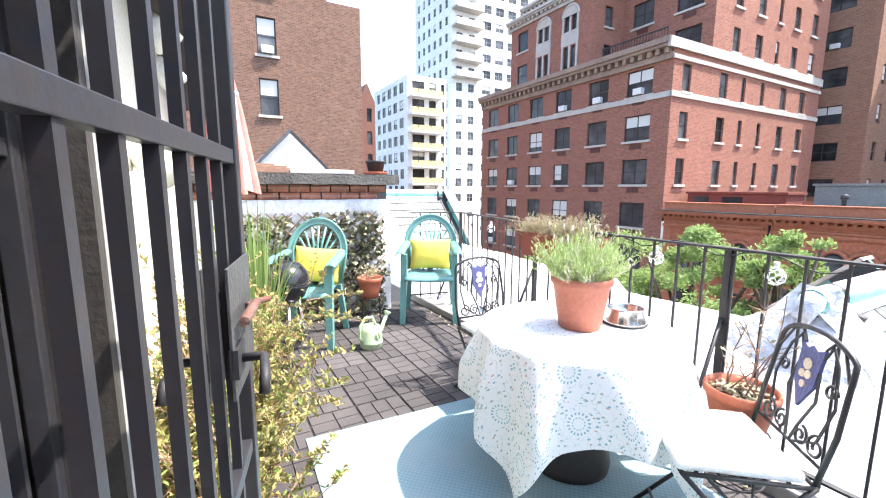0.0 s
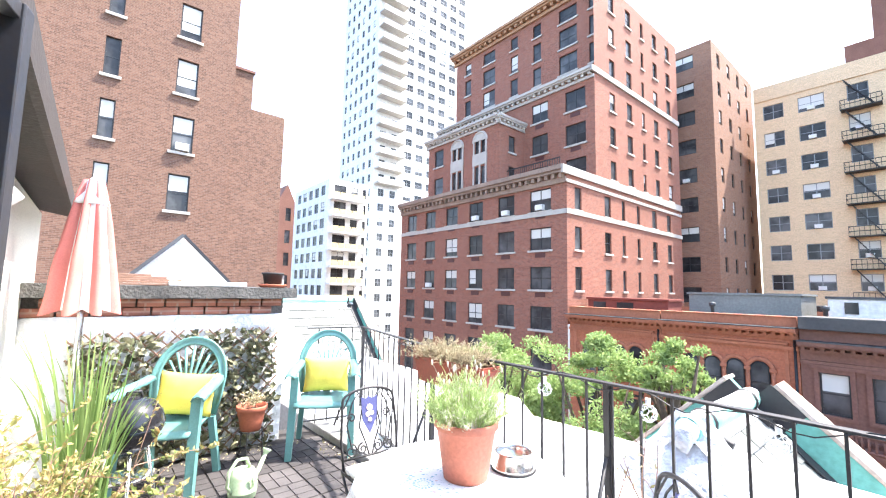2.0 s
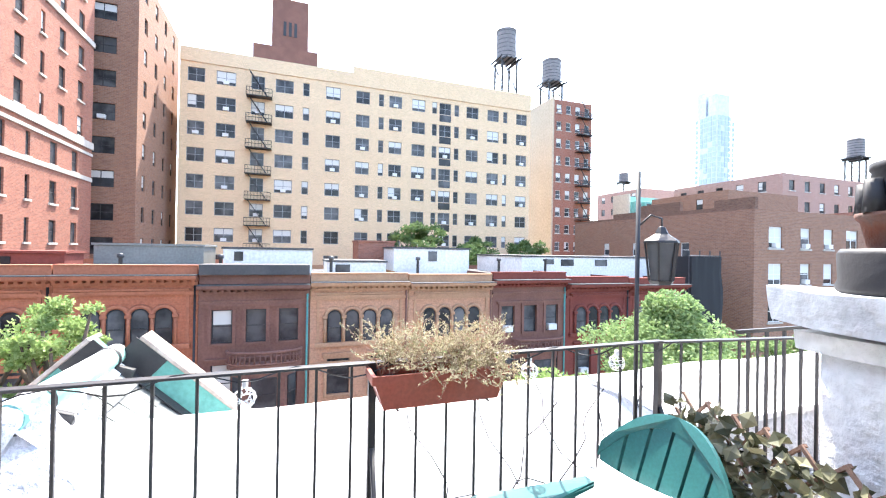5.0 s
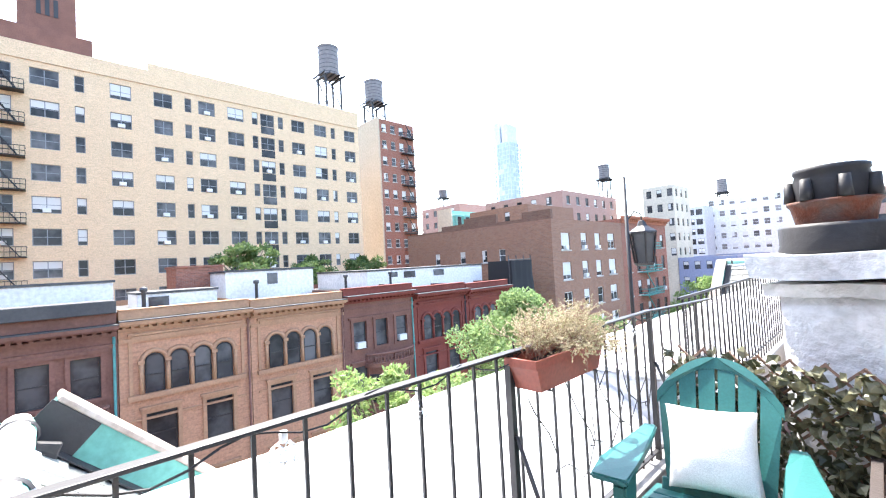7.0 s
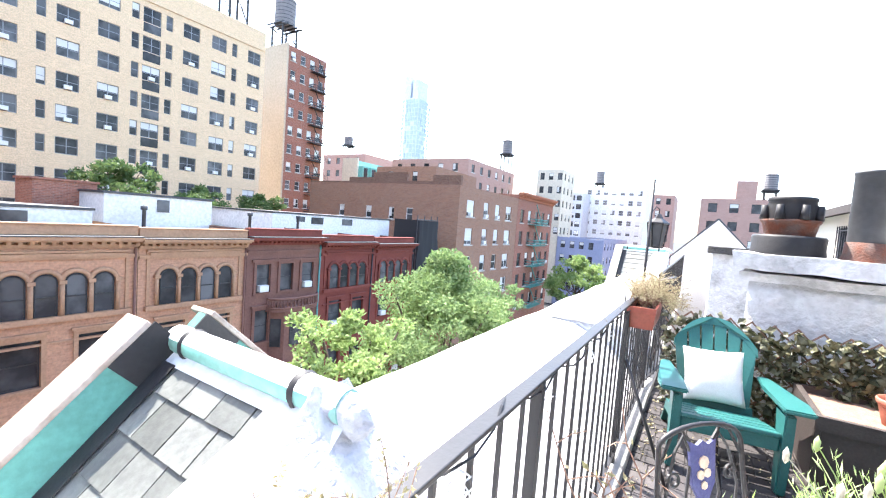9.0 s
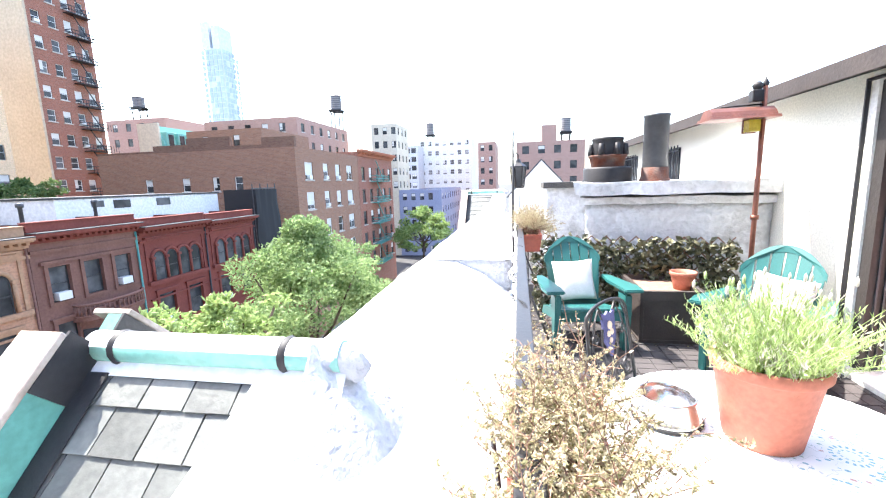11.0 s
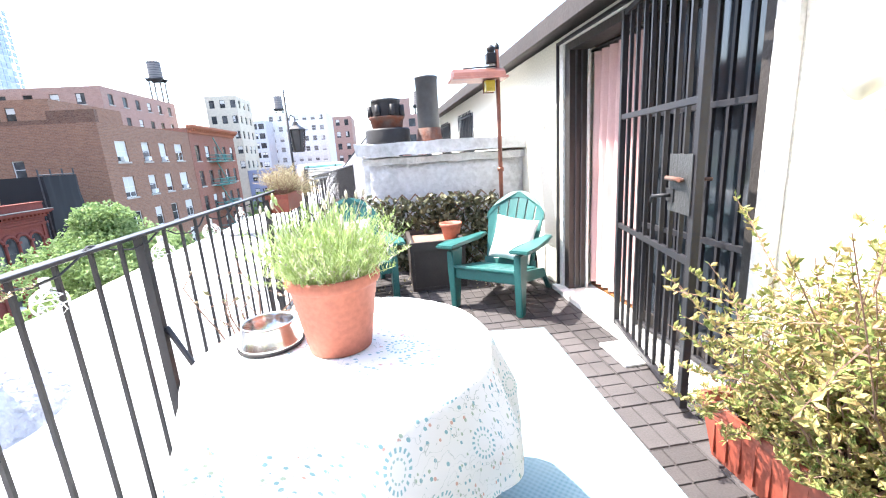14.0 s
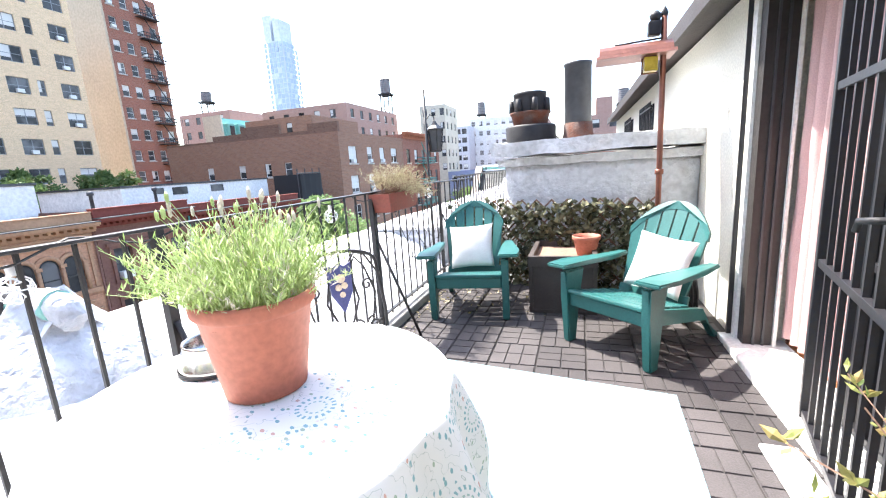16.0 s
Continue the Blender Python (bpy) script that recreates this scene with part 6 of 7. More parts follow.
# dry boxes on the railing
for (cx, cy, L, seed, n) in ((2.395, 0.975, 0.59, 41, 150), (2.425, 4.07, 0.72, 42, 330)):
    b = trough("red-brown plastic window box of dried-out plants on the railing", pose(cx, cy, 0.955 if n < 200 else 0.89, 0, 0, 90), L, 0.16, 0.14 if n < 200 else 0.185, ribs=False)
    sp = [(rng.uniform(-L / 2, L / 2) * 0.93, rng.uniform(-0.07, 0.07), 0.14) for _ in range(n)]
    twigs(b, sp, seed, 0.24 if n < 200 else 0.205, 0.85, 26, "leaf_dry", 0.0085, bend=0.6, thick=0.0016)
    if n < 200:
        # a clump that hangs over the front at one end
        twigs(b, [(rng.uniform(-0.27, -0.06), rng.uniform(0.04, 0.09), 0.15) for _ in range(60)], 45, 0.21, 1.5, 17, "leaf_dry", 0.0115, up=-0.12, bend=0.5, thick=0.0018)
    for s in (-0.2, 0.2):
        bm = bmesh.new()
        tube(bm, [(s, 0.09, 0.0), (s, -0.09, -0.005), (s, -0.10, 0.10), (s, -0.11, 0.19)], 0.005, 5)
        part("bracket", bm, "iron", b)

# leafy planter by the gate
b = trough("long red plastic trough with a yellow-green bush, on the pavers", pose(0.205, 3.62, 0.0, 0, 0, 90), 1.0, 0.26, 0.26)
sp = [(rng.uniform(-0.42, 0.42), rng.uniform(-0.09, 0.09), 0.2) for _ in range(120)]
twigs(b, sp, 51, 0.72, 0.5, 28, "leaf_bush", 0.029, bend=0.35, thick=0.004)
twigs(b, [(rng.uniform(-0.02, 0.42), rng.uniform(-0.07, 0.09), 0.2) for _ in range(46)], 53, 0.95, 0.35, 28, "leaf_bush", 0.029, bend=0.3, thick=0.004)
twigs(b, [(rng.uniform(-0.44, 0.44), rng.uniform(-0.12, -0.04), 0.2) for _ in range(30)], 52, 0.4, 1.0, 24, "leaf_bush", 0.028, up=0.6, thick=0.0035)

# tall reeds
rp = flower_pot("dark pot of tall green reed-like leaves beside the wall", pose(0.44, 4.62, 0), 0.13, 0.17, 0.34, "black_metal")
bm = bmesh.new()
for i in range(70):
    a, r = rng.uniform(0, 6.283), 0.12 * math.sqrt(rng.random())
    p = Vector((r * math.cos(a), r * math.sin(a), 0.30))
    H = rng.uniform(0.6, 1.2)
    o = Vector((math.cos(a), math.sin(a), 0)) * rng.uniform(0.05, 0.28)
    w = Vector((-math.sin(a + rng.uniform(-1, 1)), math.cos(a), 0)).normalized() * rng.uniform(0.006, 0.011)
    rows = []
    for k in range(7):
        f = k / 6
        c = p + o * f * f + Vector((0, 0, H * (f - 0.12 * f ** 4)))
        ww = w * (1 - f ** 3 * 0.92)
        rows.append([c - ww, c + Vector((0, 0, 0)) + ww.cross(Vector((0, 0, 1))) * 0.4, c + ww])
    sheet(bm, rows)
ob = part("leaves", bm, "leaf_reed", rp)
ob["kind"] = "stuff"

# kettle grill
kg = thing("kettle_grill", "small black enamel kettle barbecue on three legs", "barbecue", pose(0.66, 4.98, 0))
part("bowl", lathe(bmesh.new(), [(0, 0.56), (0.06, 0.565), (0.13, 0.62), (0.165, 0.70), (0.168, 0.72), (0.15, 0.72), (0, 0.70)], 32), "kettle", kg)
part("lid", lathe(bmesh.new(), [(0.172, 0.722), (0.172, 0.735), (0.155, 0.80), (0.11, 0.855), (0.05, 0.88), (0, 0.885)], 32), "kettle", kg)
bm = bmesh.new()
tube(bm, [(-0.04, 0, 0.88), (-0.035, 0, 0.915), (0.035, 0, 0.915), (0.04, 0, 0.88)], 0.008, 8)
part("lid_handle", bm, "black_metal", kg)
for k in range(3):
    a = k * 2.094 + 0.5
    bm = bmesh.new()
    tube(bm, [(0.10 * math.cos(a), 0.10 * math.sin(a), 0.60), (0.23 * math.cos(a), 0.23 * math.sin(a), 0.0)], 0.010, 8)
    part("leg", bm, "steel", kg)
part("ash_pan", lathe(bmesh.new(), [(0, 0.40), (0.10, 0.405), (0.12, 0.43), (0.115, 0.432), (0, 0.412)], 24), "steel", kg)

# closed parasol
um = thing("parasol", "closed red and white striped parasol on a pole", "parasol", pose(0.37, 5.55, 0, 0, 0, 25))
bm = bmesh.new()
tube(bm, [(0, 0, 0.05), (0, 0, 2.27)], 0.019, 10)
part("pole", bm, "steel", um)
part("base", lathe(bmesh.new(), [(0, 0), (0.22, 0), (0.22, 0.04), (0.05, 0.08), (0.03, 0.25), (0, 0.25)], 24), "pave", um)
bm = bmesh.new()
N = 64
rows = []
for j in range(13):
    f = j / 12
    z = 2.27 - f * 0.88
    rows.append([])
    for i in range(N + 1):
        a = 2 * math.pi * i / N
        fold = 0.5 + 0.5 * math.cos(a * 8)
        r = 0.022 + (0.04 + 0.165 * f ** 0.8) * (0.5 + 0.5 * fold) + 0.012 * noise.noise((math.cos(a) * 2, math.sin(a) * 2, f * 4))
        rows[-1].append((r * math.cos(a), r * math.sin(a), z - 0.04 * f * fold))
vs = [[bm.verts.new(p) for p in r] for r in rows]
for a, b2 in zip(vs, vs[1:]):
    for i in range(N):
        f = bm.faces.new((a[i], a[i + 1], b2[i + 1], b2[i]))
        f.smooth, f.material_index = True, (1 if (i + 2) % 8 > 4 else 0)
M["stripe_red"] = worn("red_canvas", (0.60, 0.20, 0.17), (0.52, 0.155, 0.135), coarse=6, fine=160, rough=0.95)
part("canopy", bm, ["stripe_red", "white_fabric"], um)
bm = bmesh.new()
cap = [[(rad * (1 + 0.13 * math.cos(8 * math.pi * i / 16)) * math.cos(math.pi * i / 16), rad * (1 + 0.13 * math.cos(8 * math.pi * i / 16)) * math.sin(math.pi * i / 16), z) for i in range(33)] for rad, z in ((0.02, 2.275), (0.055, 2.20), (0.088, 2.13), (0.094, 2.10), (0.086, 2.098))]
sheet(bm, cap)
part("vent_cap", bm, "white_fabric", um, "white canvas vent cap", smooth=True)
part("finial", lathe(bmesh.new(), [(0, 2.262), (0.026, 2.266), (0.026, 2.28), (0.012, 2.295), (0, 2.30)], 14), "white_paint", um)

# watering can
wc2 = thing("watering_can", "sage green plastic watering can on the pavers", "watering can", pose(1.39, 5.25, 0, 0, 0, 25))
part("body", lathe(bmesh.new(), [(0, 0), (0.085, 0), (0.095, 0.01), (0.10, 0.05), (0.103, 0.055), (0.10, 0.06), (0.098, 0.16), (0.075, 0.20), (0.06, 0.205), (0.055, 0.195), (0, 0.19)], 28), "green_can", wc2)
bm = bmesh.new()
tube(bm, [(0.08, 0, 0.07), (0.14, 0, 0.15), (0.20, 0, 0.25)], 0.021, 10, r_end=0.015)
sp2 = part("spout", bm, "green_can", wc2)
rose = part("rose", lathe(bmesh.new(), [(0.016, 0), (0.034, 0.03), (0.032, 0.036), (0, 0.036)], 16), "green_can", sp2)
rose.matrix_local = pose(0.197, 0, 0.247, 0, 32, 0)
bm = bmesh.new()
tube(bm, [(-0.09, 0, 0.06), (-0.135, 0, 0.12), (-0.125, 0, 0.22), (-0.06, 0, 0.285), (0.02, 0, 0.27), (0.055, 0, 0.20)], 0.012, 8)
part("handle", bm, "green_can", wc2)
bm = bmesh.new()
for k in (-1, 0, 1):
    for i in range(3):
        box(bm, -0.004, 0.004, -0.104, -0.098, 0, 0.03 + 0.01 * i, 0.001, m=pose(0.012 * k, 0, 0.09 + i * 0.012, 0, 25 * k, 0))
part("relief", bm, "green_can", wc2)

# small potted plant on a wire stand
p1 = flower_pot("terracotta pot of a sparse plant on a wire stand", pose(1.60, 5.86, 0), 0.085, 0.125, 0.21, "terracotta", 0.04)
for o in list(p1.children):
    o.matrix_local = Matrix.Translation((0, 0, 0.29))
pad_stand(p1, 0.10, 0.29)
twigs(p1, [(rng.uniform(-0.07, 0.07), rng.uniform(-0.07, 0.07), 0.47) for _ in range(12)], 61, 0.2, 0.8, 5, "leaf_dry", 0.03)

# clay pot with bare stems by the railing
p2 = flower_pot("wide terracotta pot with bare dry stems on a low stand", pose(2.24, 2.72, 0), 0.10, 0.14, 0.20, "terracotta", 0.045)
for o in list(p2.children):
    o.matrix_local = Matrix.Translation((0, 0, 0.33))
pad_stand(p2, 0.12, 0.33)
twigs(p2, [(rng.uniform(-0.08, 0.08), rng.uniform(-0.08, 0.08), 0.52) for _ in range(7)], 62, 0.42, 0.5, 1, "leaf_dry", 0.03, thick=0.005)
bm = bmesh.new()
for i in range(90):
    a, r = rng.uniform(0, 6.283), 0.115 * math.sqrt(rng.random())
    box(bm, -0.012, 0.012, -0.007, 0.007, -0.003, 0.003, m=pose(r * math.cos(a), r * math.sin(a), 0.505 + rng.uniform(0, 0.012), rng.uniform(-30, 30), rng.uniform(-30, 30), rng.uniform(0, 360)))
part("bark_mulch", bm, "leaf_dry", p2)["kind"] = "stuff"

# deck box and its pot
db = thing("deck_box", "dark brown storage box with a sunken lid, between the armchairs", "storage box", pose(1.13, 0.255, 0, 0, 0, 0))
part("body", boxed(-0.265, 0.265, -0.36, 0.36, 0.0, 0.40, 0.008), "deck_box", db)
part("plinth", boxed(-0.272, 0.272, -0.367, 0.367, 0.0, 0.03, 0.004), "deck_box", db)
bm = bmesh.new()
frame_grid(bm, [-0.275, -0.235, 0.235, 0.275], [-0.375, -0.335, 0.335, 0.375], lambda i, j: i != 1 or j != 1, 0, 0.09)
bmesh.ops.transform(bm, matrix=pose(0, 0, 0.49, -90, 0, 0) @ Matrix.Identity(4), verts=bm.verts)
part("rim", bm, "deck_box", db)
part("lid", boxed(-0.235, 0.235, -0.335, 0.335, 0.402, 0.435, 0.004), "stem", db, "weathered brown lid panel")
for s in (-1, 1):
    part("corner_post", boxed(s * 0.255 - 0.016, s * 0.255 + 0.016, 0.354, 0.372, 0.03, 0.40, 0.004), "deck_box", db)
flower_pot("small terracotta pot on the storage box", pose(0.94, 0.30, 0.4365), 0.075, 0.112, 0.17, "pink_pot", 0.035)
# coiled hose and a bag behind the chair
hs = thing("hose_reel", "dark round hose coil leaning by the wall", "hose", pose(0.22, 0.62, 0.0, 0, 0, 0))
bm = bmesh.new()
for k in range(6):
    bm = bmesh.new()
    tube(bm, arc((-0.02 + 0.016 * k, 0, 0.2), 0.195 - 0.006 * (k % 2), 0, 360, 26, "yz"), 0.011, 6, caps=False)
    part("hose_loop", bm, "black_metal", hs)

# copper post lamp
cp = thing("post_lamp", "copper post lamp with a long hooded shade", "lamp", pose(0.40, 0.36, 0))
bm = bmesh.new()
tube(bm, [(0, 0, 0), (0, 0, 2.26)], 0.021, 12)
part("post", bm, "copper", cp)
part("collar", lathe(bmesh.new(), [(0.021, 1.10), (0.032, 1.10), (0.032, 1.14), (0.021, 1.14)], 14), "copper", cp)
bm = bmesh.new()
prism(bm, [(-0.05, 0.13, 2.00), (-0.05, -0.13, 2.00), (-0.05, -0.10, 2.04), (-0.05, -0.05, 2.075), (-0.05, 0.05, 2.075), (-0.05, 0.10, 2.04)], (0.50, 0, 0))
prism(bm, [(-0.07, 0.15, 1.975), (-0.07, -0.15, 1.975), (-0.07, -0.13, 1.999), (-0.07, 0.13, 1.999)], (0.54, 0, 0))
part("hood", bm, "copper", cp)
M["amber"] = worn("amber_glass", (0.55, 0.42, 0.06), (0.42, 0.32, 0.05), coarse=12, fine=40, rough=0.2)
bm = bmesh.new()
frame_grid(bm, [-0.055, -0.045, -0.005, 0.005, 0.045, 0.055], [1.86, 1.87, 1.915, 1.925, 1.965, 1.975], lambda i, j: i % 2 == 0 or j % 2 == 0, -0.055, -0.045)
sh = part("lantern_frame", bm, "copper", cp)
sh.matrix_local = pose(0.09, 0.02, 0)
part("lantern_glass", boxed(-0.045, 0.045, -0.044, 0.044, 1.868, 1.968), "amber", cp).matrix_local = pose(0.09, 0.02, 0)
bm = bmesh.new()
box(bm, 0.02, 0.11, -0.04, 0.04, 2.12, 2.22, 0.01)
tube(bm, [(-0.0, 0, 2.10), (0.20, 0, 2.095), (0.34, 0, 2.09)], 0.008, 6)
lathe(bm, [(0, 2.22), (0.03, 2.22), (0.045, 2.26), (0.02, 2.29), (0, 2.29)], 12, (0.06, 0, 0))
part("bracket", bm, "black_metal", cp)
part("finial", lathe(bmesh.new(), [(0.021, 2.25), (0.028, 2.27), (0.012, 2.30), (0, 2.33)], 12), "black_metal", cp)

# lantern on a slim iron pole at the railing
lp = thing("lantern_pole", "slim black pole carrying a small black lantern", "lamp", pose(2.551, -0.281, -0.147, 0, 0, 63))
bm = bmesh.new()
tube(bm, [(0, 0, 0.15), (0, 0, 2.22)], 0.013, 8)
part("pole", bm, "iron", lp)
bm = bmesh.new()
tube(bm, [(0, 0, 1.90), (-0.07, 0, 1.97), (-0.13, 0, 1.95), (-0.13, 0, 1.90)], 0.006, 6)
part("arm", bm, "iron", lp)
bm = bmesh.new()
lathe(bm, [(0, 1.79), (0.015, 1.785), (0.03, 1.755), (0.075, 1.725), (0.078, 1.715), (0, 1.715)], 6, (-0.09, 0, 0), smooth=False)
lathe(bm, [(0, 1.535), (0.045, 1.535), (0.055, 1.55), (0, 1.55)], 6, (-0.09, 0, 0), smooth=False)
for k in range(6):
    a = k * 1.0472
    tube(bm, [(-0.09 + 0.05 * math.cos(a), 0.05 * math.sin(a), 1.55), (-0.09 + 0.07 * math.cos(a), 0.07 * math.sin(a), 1.715)], 0.005, 4)
LZ = Matrix.Translation((-0.13, 0, 1.576)) @ Matrix.Scale(1.3, 4) @ Matrix.Translation((0.09, 0, -1.535))
part("lantern_frame", bm, "iron", lp).matrix_local = LZ
part("lantern_glass", lathe(bmesh.new(), [(0, 1.551), (0.044, 1.551), (0.064, 1.714), (0, 1.714)], 6, (-0.09, 0, 0), smooth=False), "zinc", lp).matrix_local = LZ

# string of globe lights and tangled wire along the rail
sg = thing("string_lights", "string of white wire-cage globe lights wound along the railing", "string lights")
bm = bmesh.new()
pts = []
for i in range(90):
    y = -0.6 + i * 0.072
    x = 2.475 if y < 4.35 else 2.475 + (y - 4.35) * 0.214
    pts.append((x + 0.022 * math.cos(i * 1.1), y, 1.085 + 0.026 * math.sin(i * 1.1) - 0.012 * math.sin(i * 0.33)))
tube(bm, pts, 0.0035, 4)
part("wire", bm, "black_metal", sg)
M["clear"] = plain("globe_glass", (0.75, 0.75, 0.74), 0.08, 0.0, 0.6)
src = None
for y in (-0.1, 0.45, 1.75, 2.25, 2.75, 3.35, 4.6, 5.3):
    x = 2.475 if y < 4.35 else 2.475 + (y - 4.35) * 0.214
    m = Matrix.Translation((x + 0.03, y, 1.0))
    if src is None:
        ico = bmesh.new()
        bmesh.ops.create_icosphere(ico, subdivisions=2, radius=0.042)
        bm = bmesh.new()
        for e in ico.edges:
            if int(abs(e.verts[0].co.x * 917 + e.verts[1].co.y * 613 + e.verts[0].co.z * 331)) % 3:
                tube(bm, [e.verts[0].co, e.verts[1].co], 0.0024, 3, caps=False)
        ico.free()
        lathe(bm, [(0.008, 0.038), (0.012, 0.042), (0.012, 0.07), (0, 0.07)], 10)
        src = part("globe", bm, "clear", sg)
        src.matrix_local = m
    else:
        again("globe", src, sg, m)
cb = thing("loose_cable", "tangled thin black cables hanging on the railing", "cable")
for k in range(4):
    bm = bmesh.new()
    y0 = 0.1 + k * 0.33
    pts = [(2.50 + 0.03 * math.sin(i * 0.9 + k), y0 - 0.055 * i - 0.04 * math.sin(i * 1.7 + k), 0.95 - 0.5 * math.sin(i / 14 * 3.14) - 0.03 * k + 0.05 * math.sin(i * 1.3)) for i in range(15)]
    tube(bm, pts, 0.0035, 4)
    part("cable", bm, "black_metal", cb)
fc = thing("roof_cable", "black cable lying over the white roof", "cable")
bm = bmesh.new()
tube(bm, [(2.62 + 0.1 * i, -0.9 - 0.12 * math.sin(i * 0.9) - 0.05 * i, roof_z(2.62 + 0.1 * i, 0) + 0.05) for i in range(10)], 0.006, 5)
part("cable", bm, "black_metal", fc)


# ---- dormers beyond the railing ----
def dormer(y0, zr, x_in, x_out, half, seed, slates=True, flash=True, up=0.0):
    d = thing("dormer", "slate dormer roof with verdigris copper ridge and gable trim", "dormer", pose(0, y0, zr), group="roof dormers")
    drop = half * 0.95
    sl = math.hypot(half, drop)
    ang = math.degrees(math.atan2(drop, half))
    body = bmesh.new()
    prism(body, [(x_in, 0, -0.05), (x_in, -half, -drop - 0.05), (x_in, -half, -3.5), (x_in, half, -3.5), (x_in, half, -drop - 0.05)], (x_out - x_in, 0, 0))
    part("body", body, "roof_dark", d)
    first = None
    if slates:
        rg = random.Random(seed)
        for side in (-1, 1):
            for r in range(int(sl / 0.21)):
                n = int((x_out - x_in) / 0.235) + 1
                for i in range(n):
                    x = x_in + 0.12 + 0.235 * i - (0.117 if r % 2 else 0)
                    if x > x_out - 0.16 or x < x_in + 0.02:
                        continue
                    dist = 0.10 + r * 0.21
                    m = pose(x, side * dist * math.cos(radians(ang)), -dist * math.sin(radians(ang)) + 0.012, side * -ang * -1 * -1, 0, 0) if False else Matrix.Translation((x, side * dist * math.cos(radians(ang)), -dist * math.sin(radians(ang)) + 0.0)) @ Euler((radians(-side * (ang - 4)), rg.uniform(-0.012, 0.012), rg.uniform(-0.03, 0.03))).to_matrix().to_4x4()
                    if first is None:
                        first = part("slate", boxed(-0.113, 0.113, -0.15, 0.15, -0.004, 0.006), "slate", d)
                        first.matrix_local = m
                    else:
                        again("slate", first, d, m)
    bm = bmesh.new()
    tube(bm, [(x_in, 0, 0.045), (x_out - 0.12, 0, 0.045)], 0.075, 14)
    rr = part("ridge_roll", bm, "ridge_teal", d, "pale verdigris copper ridge roll")
    bm = bmesh.new()
    tube(bm, [(x_in + 0.07, 0, 0.045), (x_in - 0.02, 0, 0.035), (x_in - 0.10, 0, -0.03)], 0.086, 14, r_end=0.05)
    for v in bm.verts:
        v.co += Vector((noise.noise(v.co * 14), noise.noise(v.co * 14 + Vector((5, 0, 0))), noise.noise(v.co * 14 + Vector((0, 5, 0))))) * 0.02
    part("ridge_end", bm, "flashing", rr, "crumpled grey flashing over the ridge end")
    bm = bmesh.new()
    rows = []
    for i in range(13):
        x = x_in + (x_out - 0.12 - x_in) * i / 12
        rows.append([(x, 0.079 * math.cos(radians(a)), 0.045 + 0.079 * math.sin(radians(a))) for a in range(20, 141 + int(8 * noise.noise((x * 3, seed, 0))), 10)][:13])
    k = min(len(r) for r in rows)
    sheet(bm, [r[:k] for r in rows])
    part("ridge_coating", bm, "membrane", rr, "white coating worn over the ridge", smooth=True)
    for s in (-1, 1):
        ob = part("peak_flashing", boxed(x_out - 0.156, x_out - 0.141, -0.02 if s > 0 else -0.27, 0.27 if s > 0 else 0.02, -0.10, 0.128 + up), "black_metal", d, "black flashing over the gable peak")
        ob.matrix_local = Euler((radians(-s * ang), 0, 0)).to_matrix().to_4x4()
        ob = part("black_edge", boxed(x_out - 0.152, x_out - 0.141, 0.26 if s > 0 else -sl, sl if s > 0 else -0.26, -0.06, 0.02), "black_metal", d)
        ob.matrix_local = Euler((radians(-s * ang), 0, 0)).to_matrix().to_4x4()
        ob = part("tar_strip", boxed(x_out - 0.27, x_out - 0.153, 0.10 if s > 0 else -sl, sl if s > 0 else -0.10, 0.018, 0.026), "black_metal", d, "black tar strip beside the gable board")
        ob.matrix_local = Euler((radians(-s * ang), 0, 0)).to_matrix().to_4x4()
    for s in (-1, 1):
        m = Matrix.Translation((0, 0, 0)) @ Euler((radians(-s * ang), 0, 0)).to_matrix().to_4x4()
        ob = part("ridge_flashing", boxed(x_in, x_out - 0.14, -0.02 if s > 0 else -0.11, 0.11 if s > 0 else 0.02, 0.012, 0.018), "membrane", d)
        ob.matrix_local = m
        ob = part("barge_board", boxed(x_out - 0.14, x_out - 0.03, 0.0 if s > 0 else -sl, sl if s > 0 else 0.0, -0.06, 0.13 + up), "verdigris", d, "peeling verdigris gable board")
        ob.matrix_local = m
        ob = part("barge_cap", boxed(x_out - 0.16, x_out + 0.08, 0.0 if s > 0 else -sl - 0.02, sl + 0.02 if s > 0 else 0.0, 0.13 + up, 0.165 + up, 0.008), "cap_metal", d, "rusty brown metal capping")
        ob.matrix_local = m
    for s in (-1, 1):
        bm = bmesh.new()
        m = Euler((radians(-s * ang), 0, 0)).to_matrix()
        rows = []
        for j in range(13):
            f = j / 12
            rows.append([])
            for i in range(9):
                edge = 0.40 + 0.62 * f + 0.05 * noise.noise((f * 6, seed, s))
                q = m @ Vector((x_in - 0.03 + edge * i / 8, s * sl * f, 0.03 + 0.012 * noise.noise((i * 0.7, j * 0.7, s))))
                rows[-1].append(q)
        sheet(bm, rows if s < 0 else rows[::-1])
        part("lapped_membrane", bm, "membrane", d, "white roof coating lapped over the slates", smooth=True)
    for x in (x_in + 0.27, x_out - 0.28):
        bm = bmesh.new()
        lathe(bm, [(0.08, -0.02), (0.09, 0), (0.08, 0.02)], 14)
        bmesh.ops.transform(bm, matrix=pose(x, 0, 0.045, 0, 90, 0), verts=bm.verts)
        box(bm, x - 0.025, x + 0.025, -0.18, -0.05, -0.12, 0.02, 0.008, m=pose(0, 0, 0, 20, 0, 0))
        part("ridge_clip", bm, "black_metal", d, "tarred ridge joint")
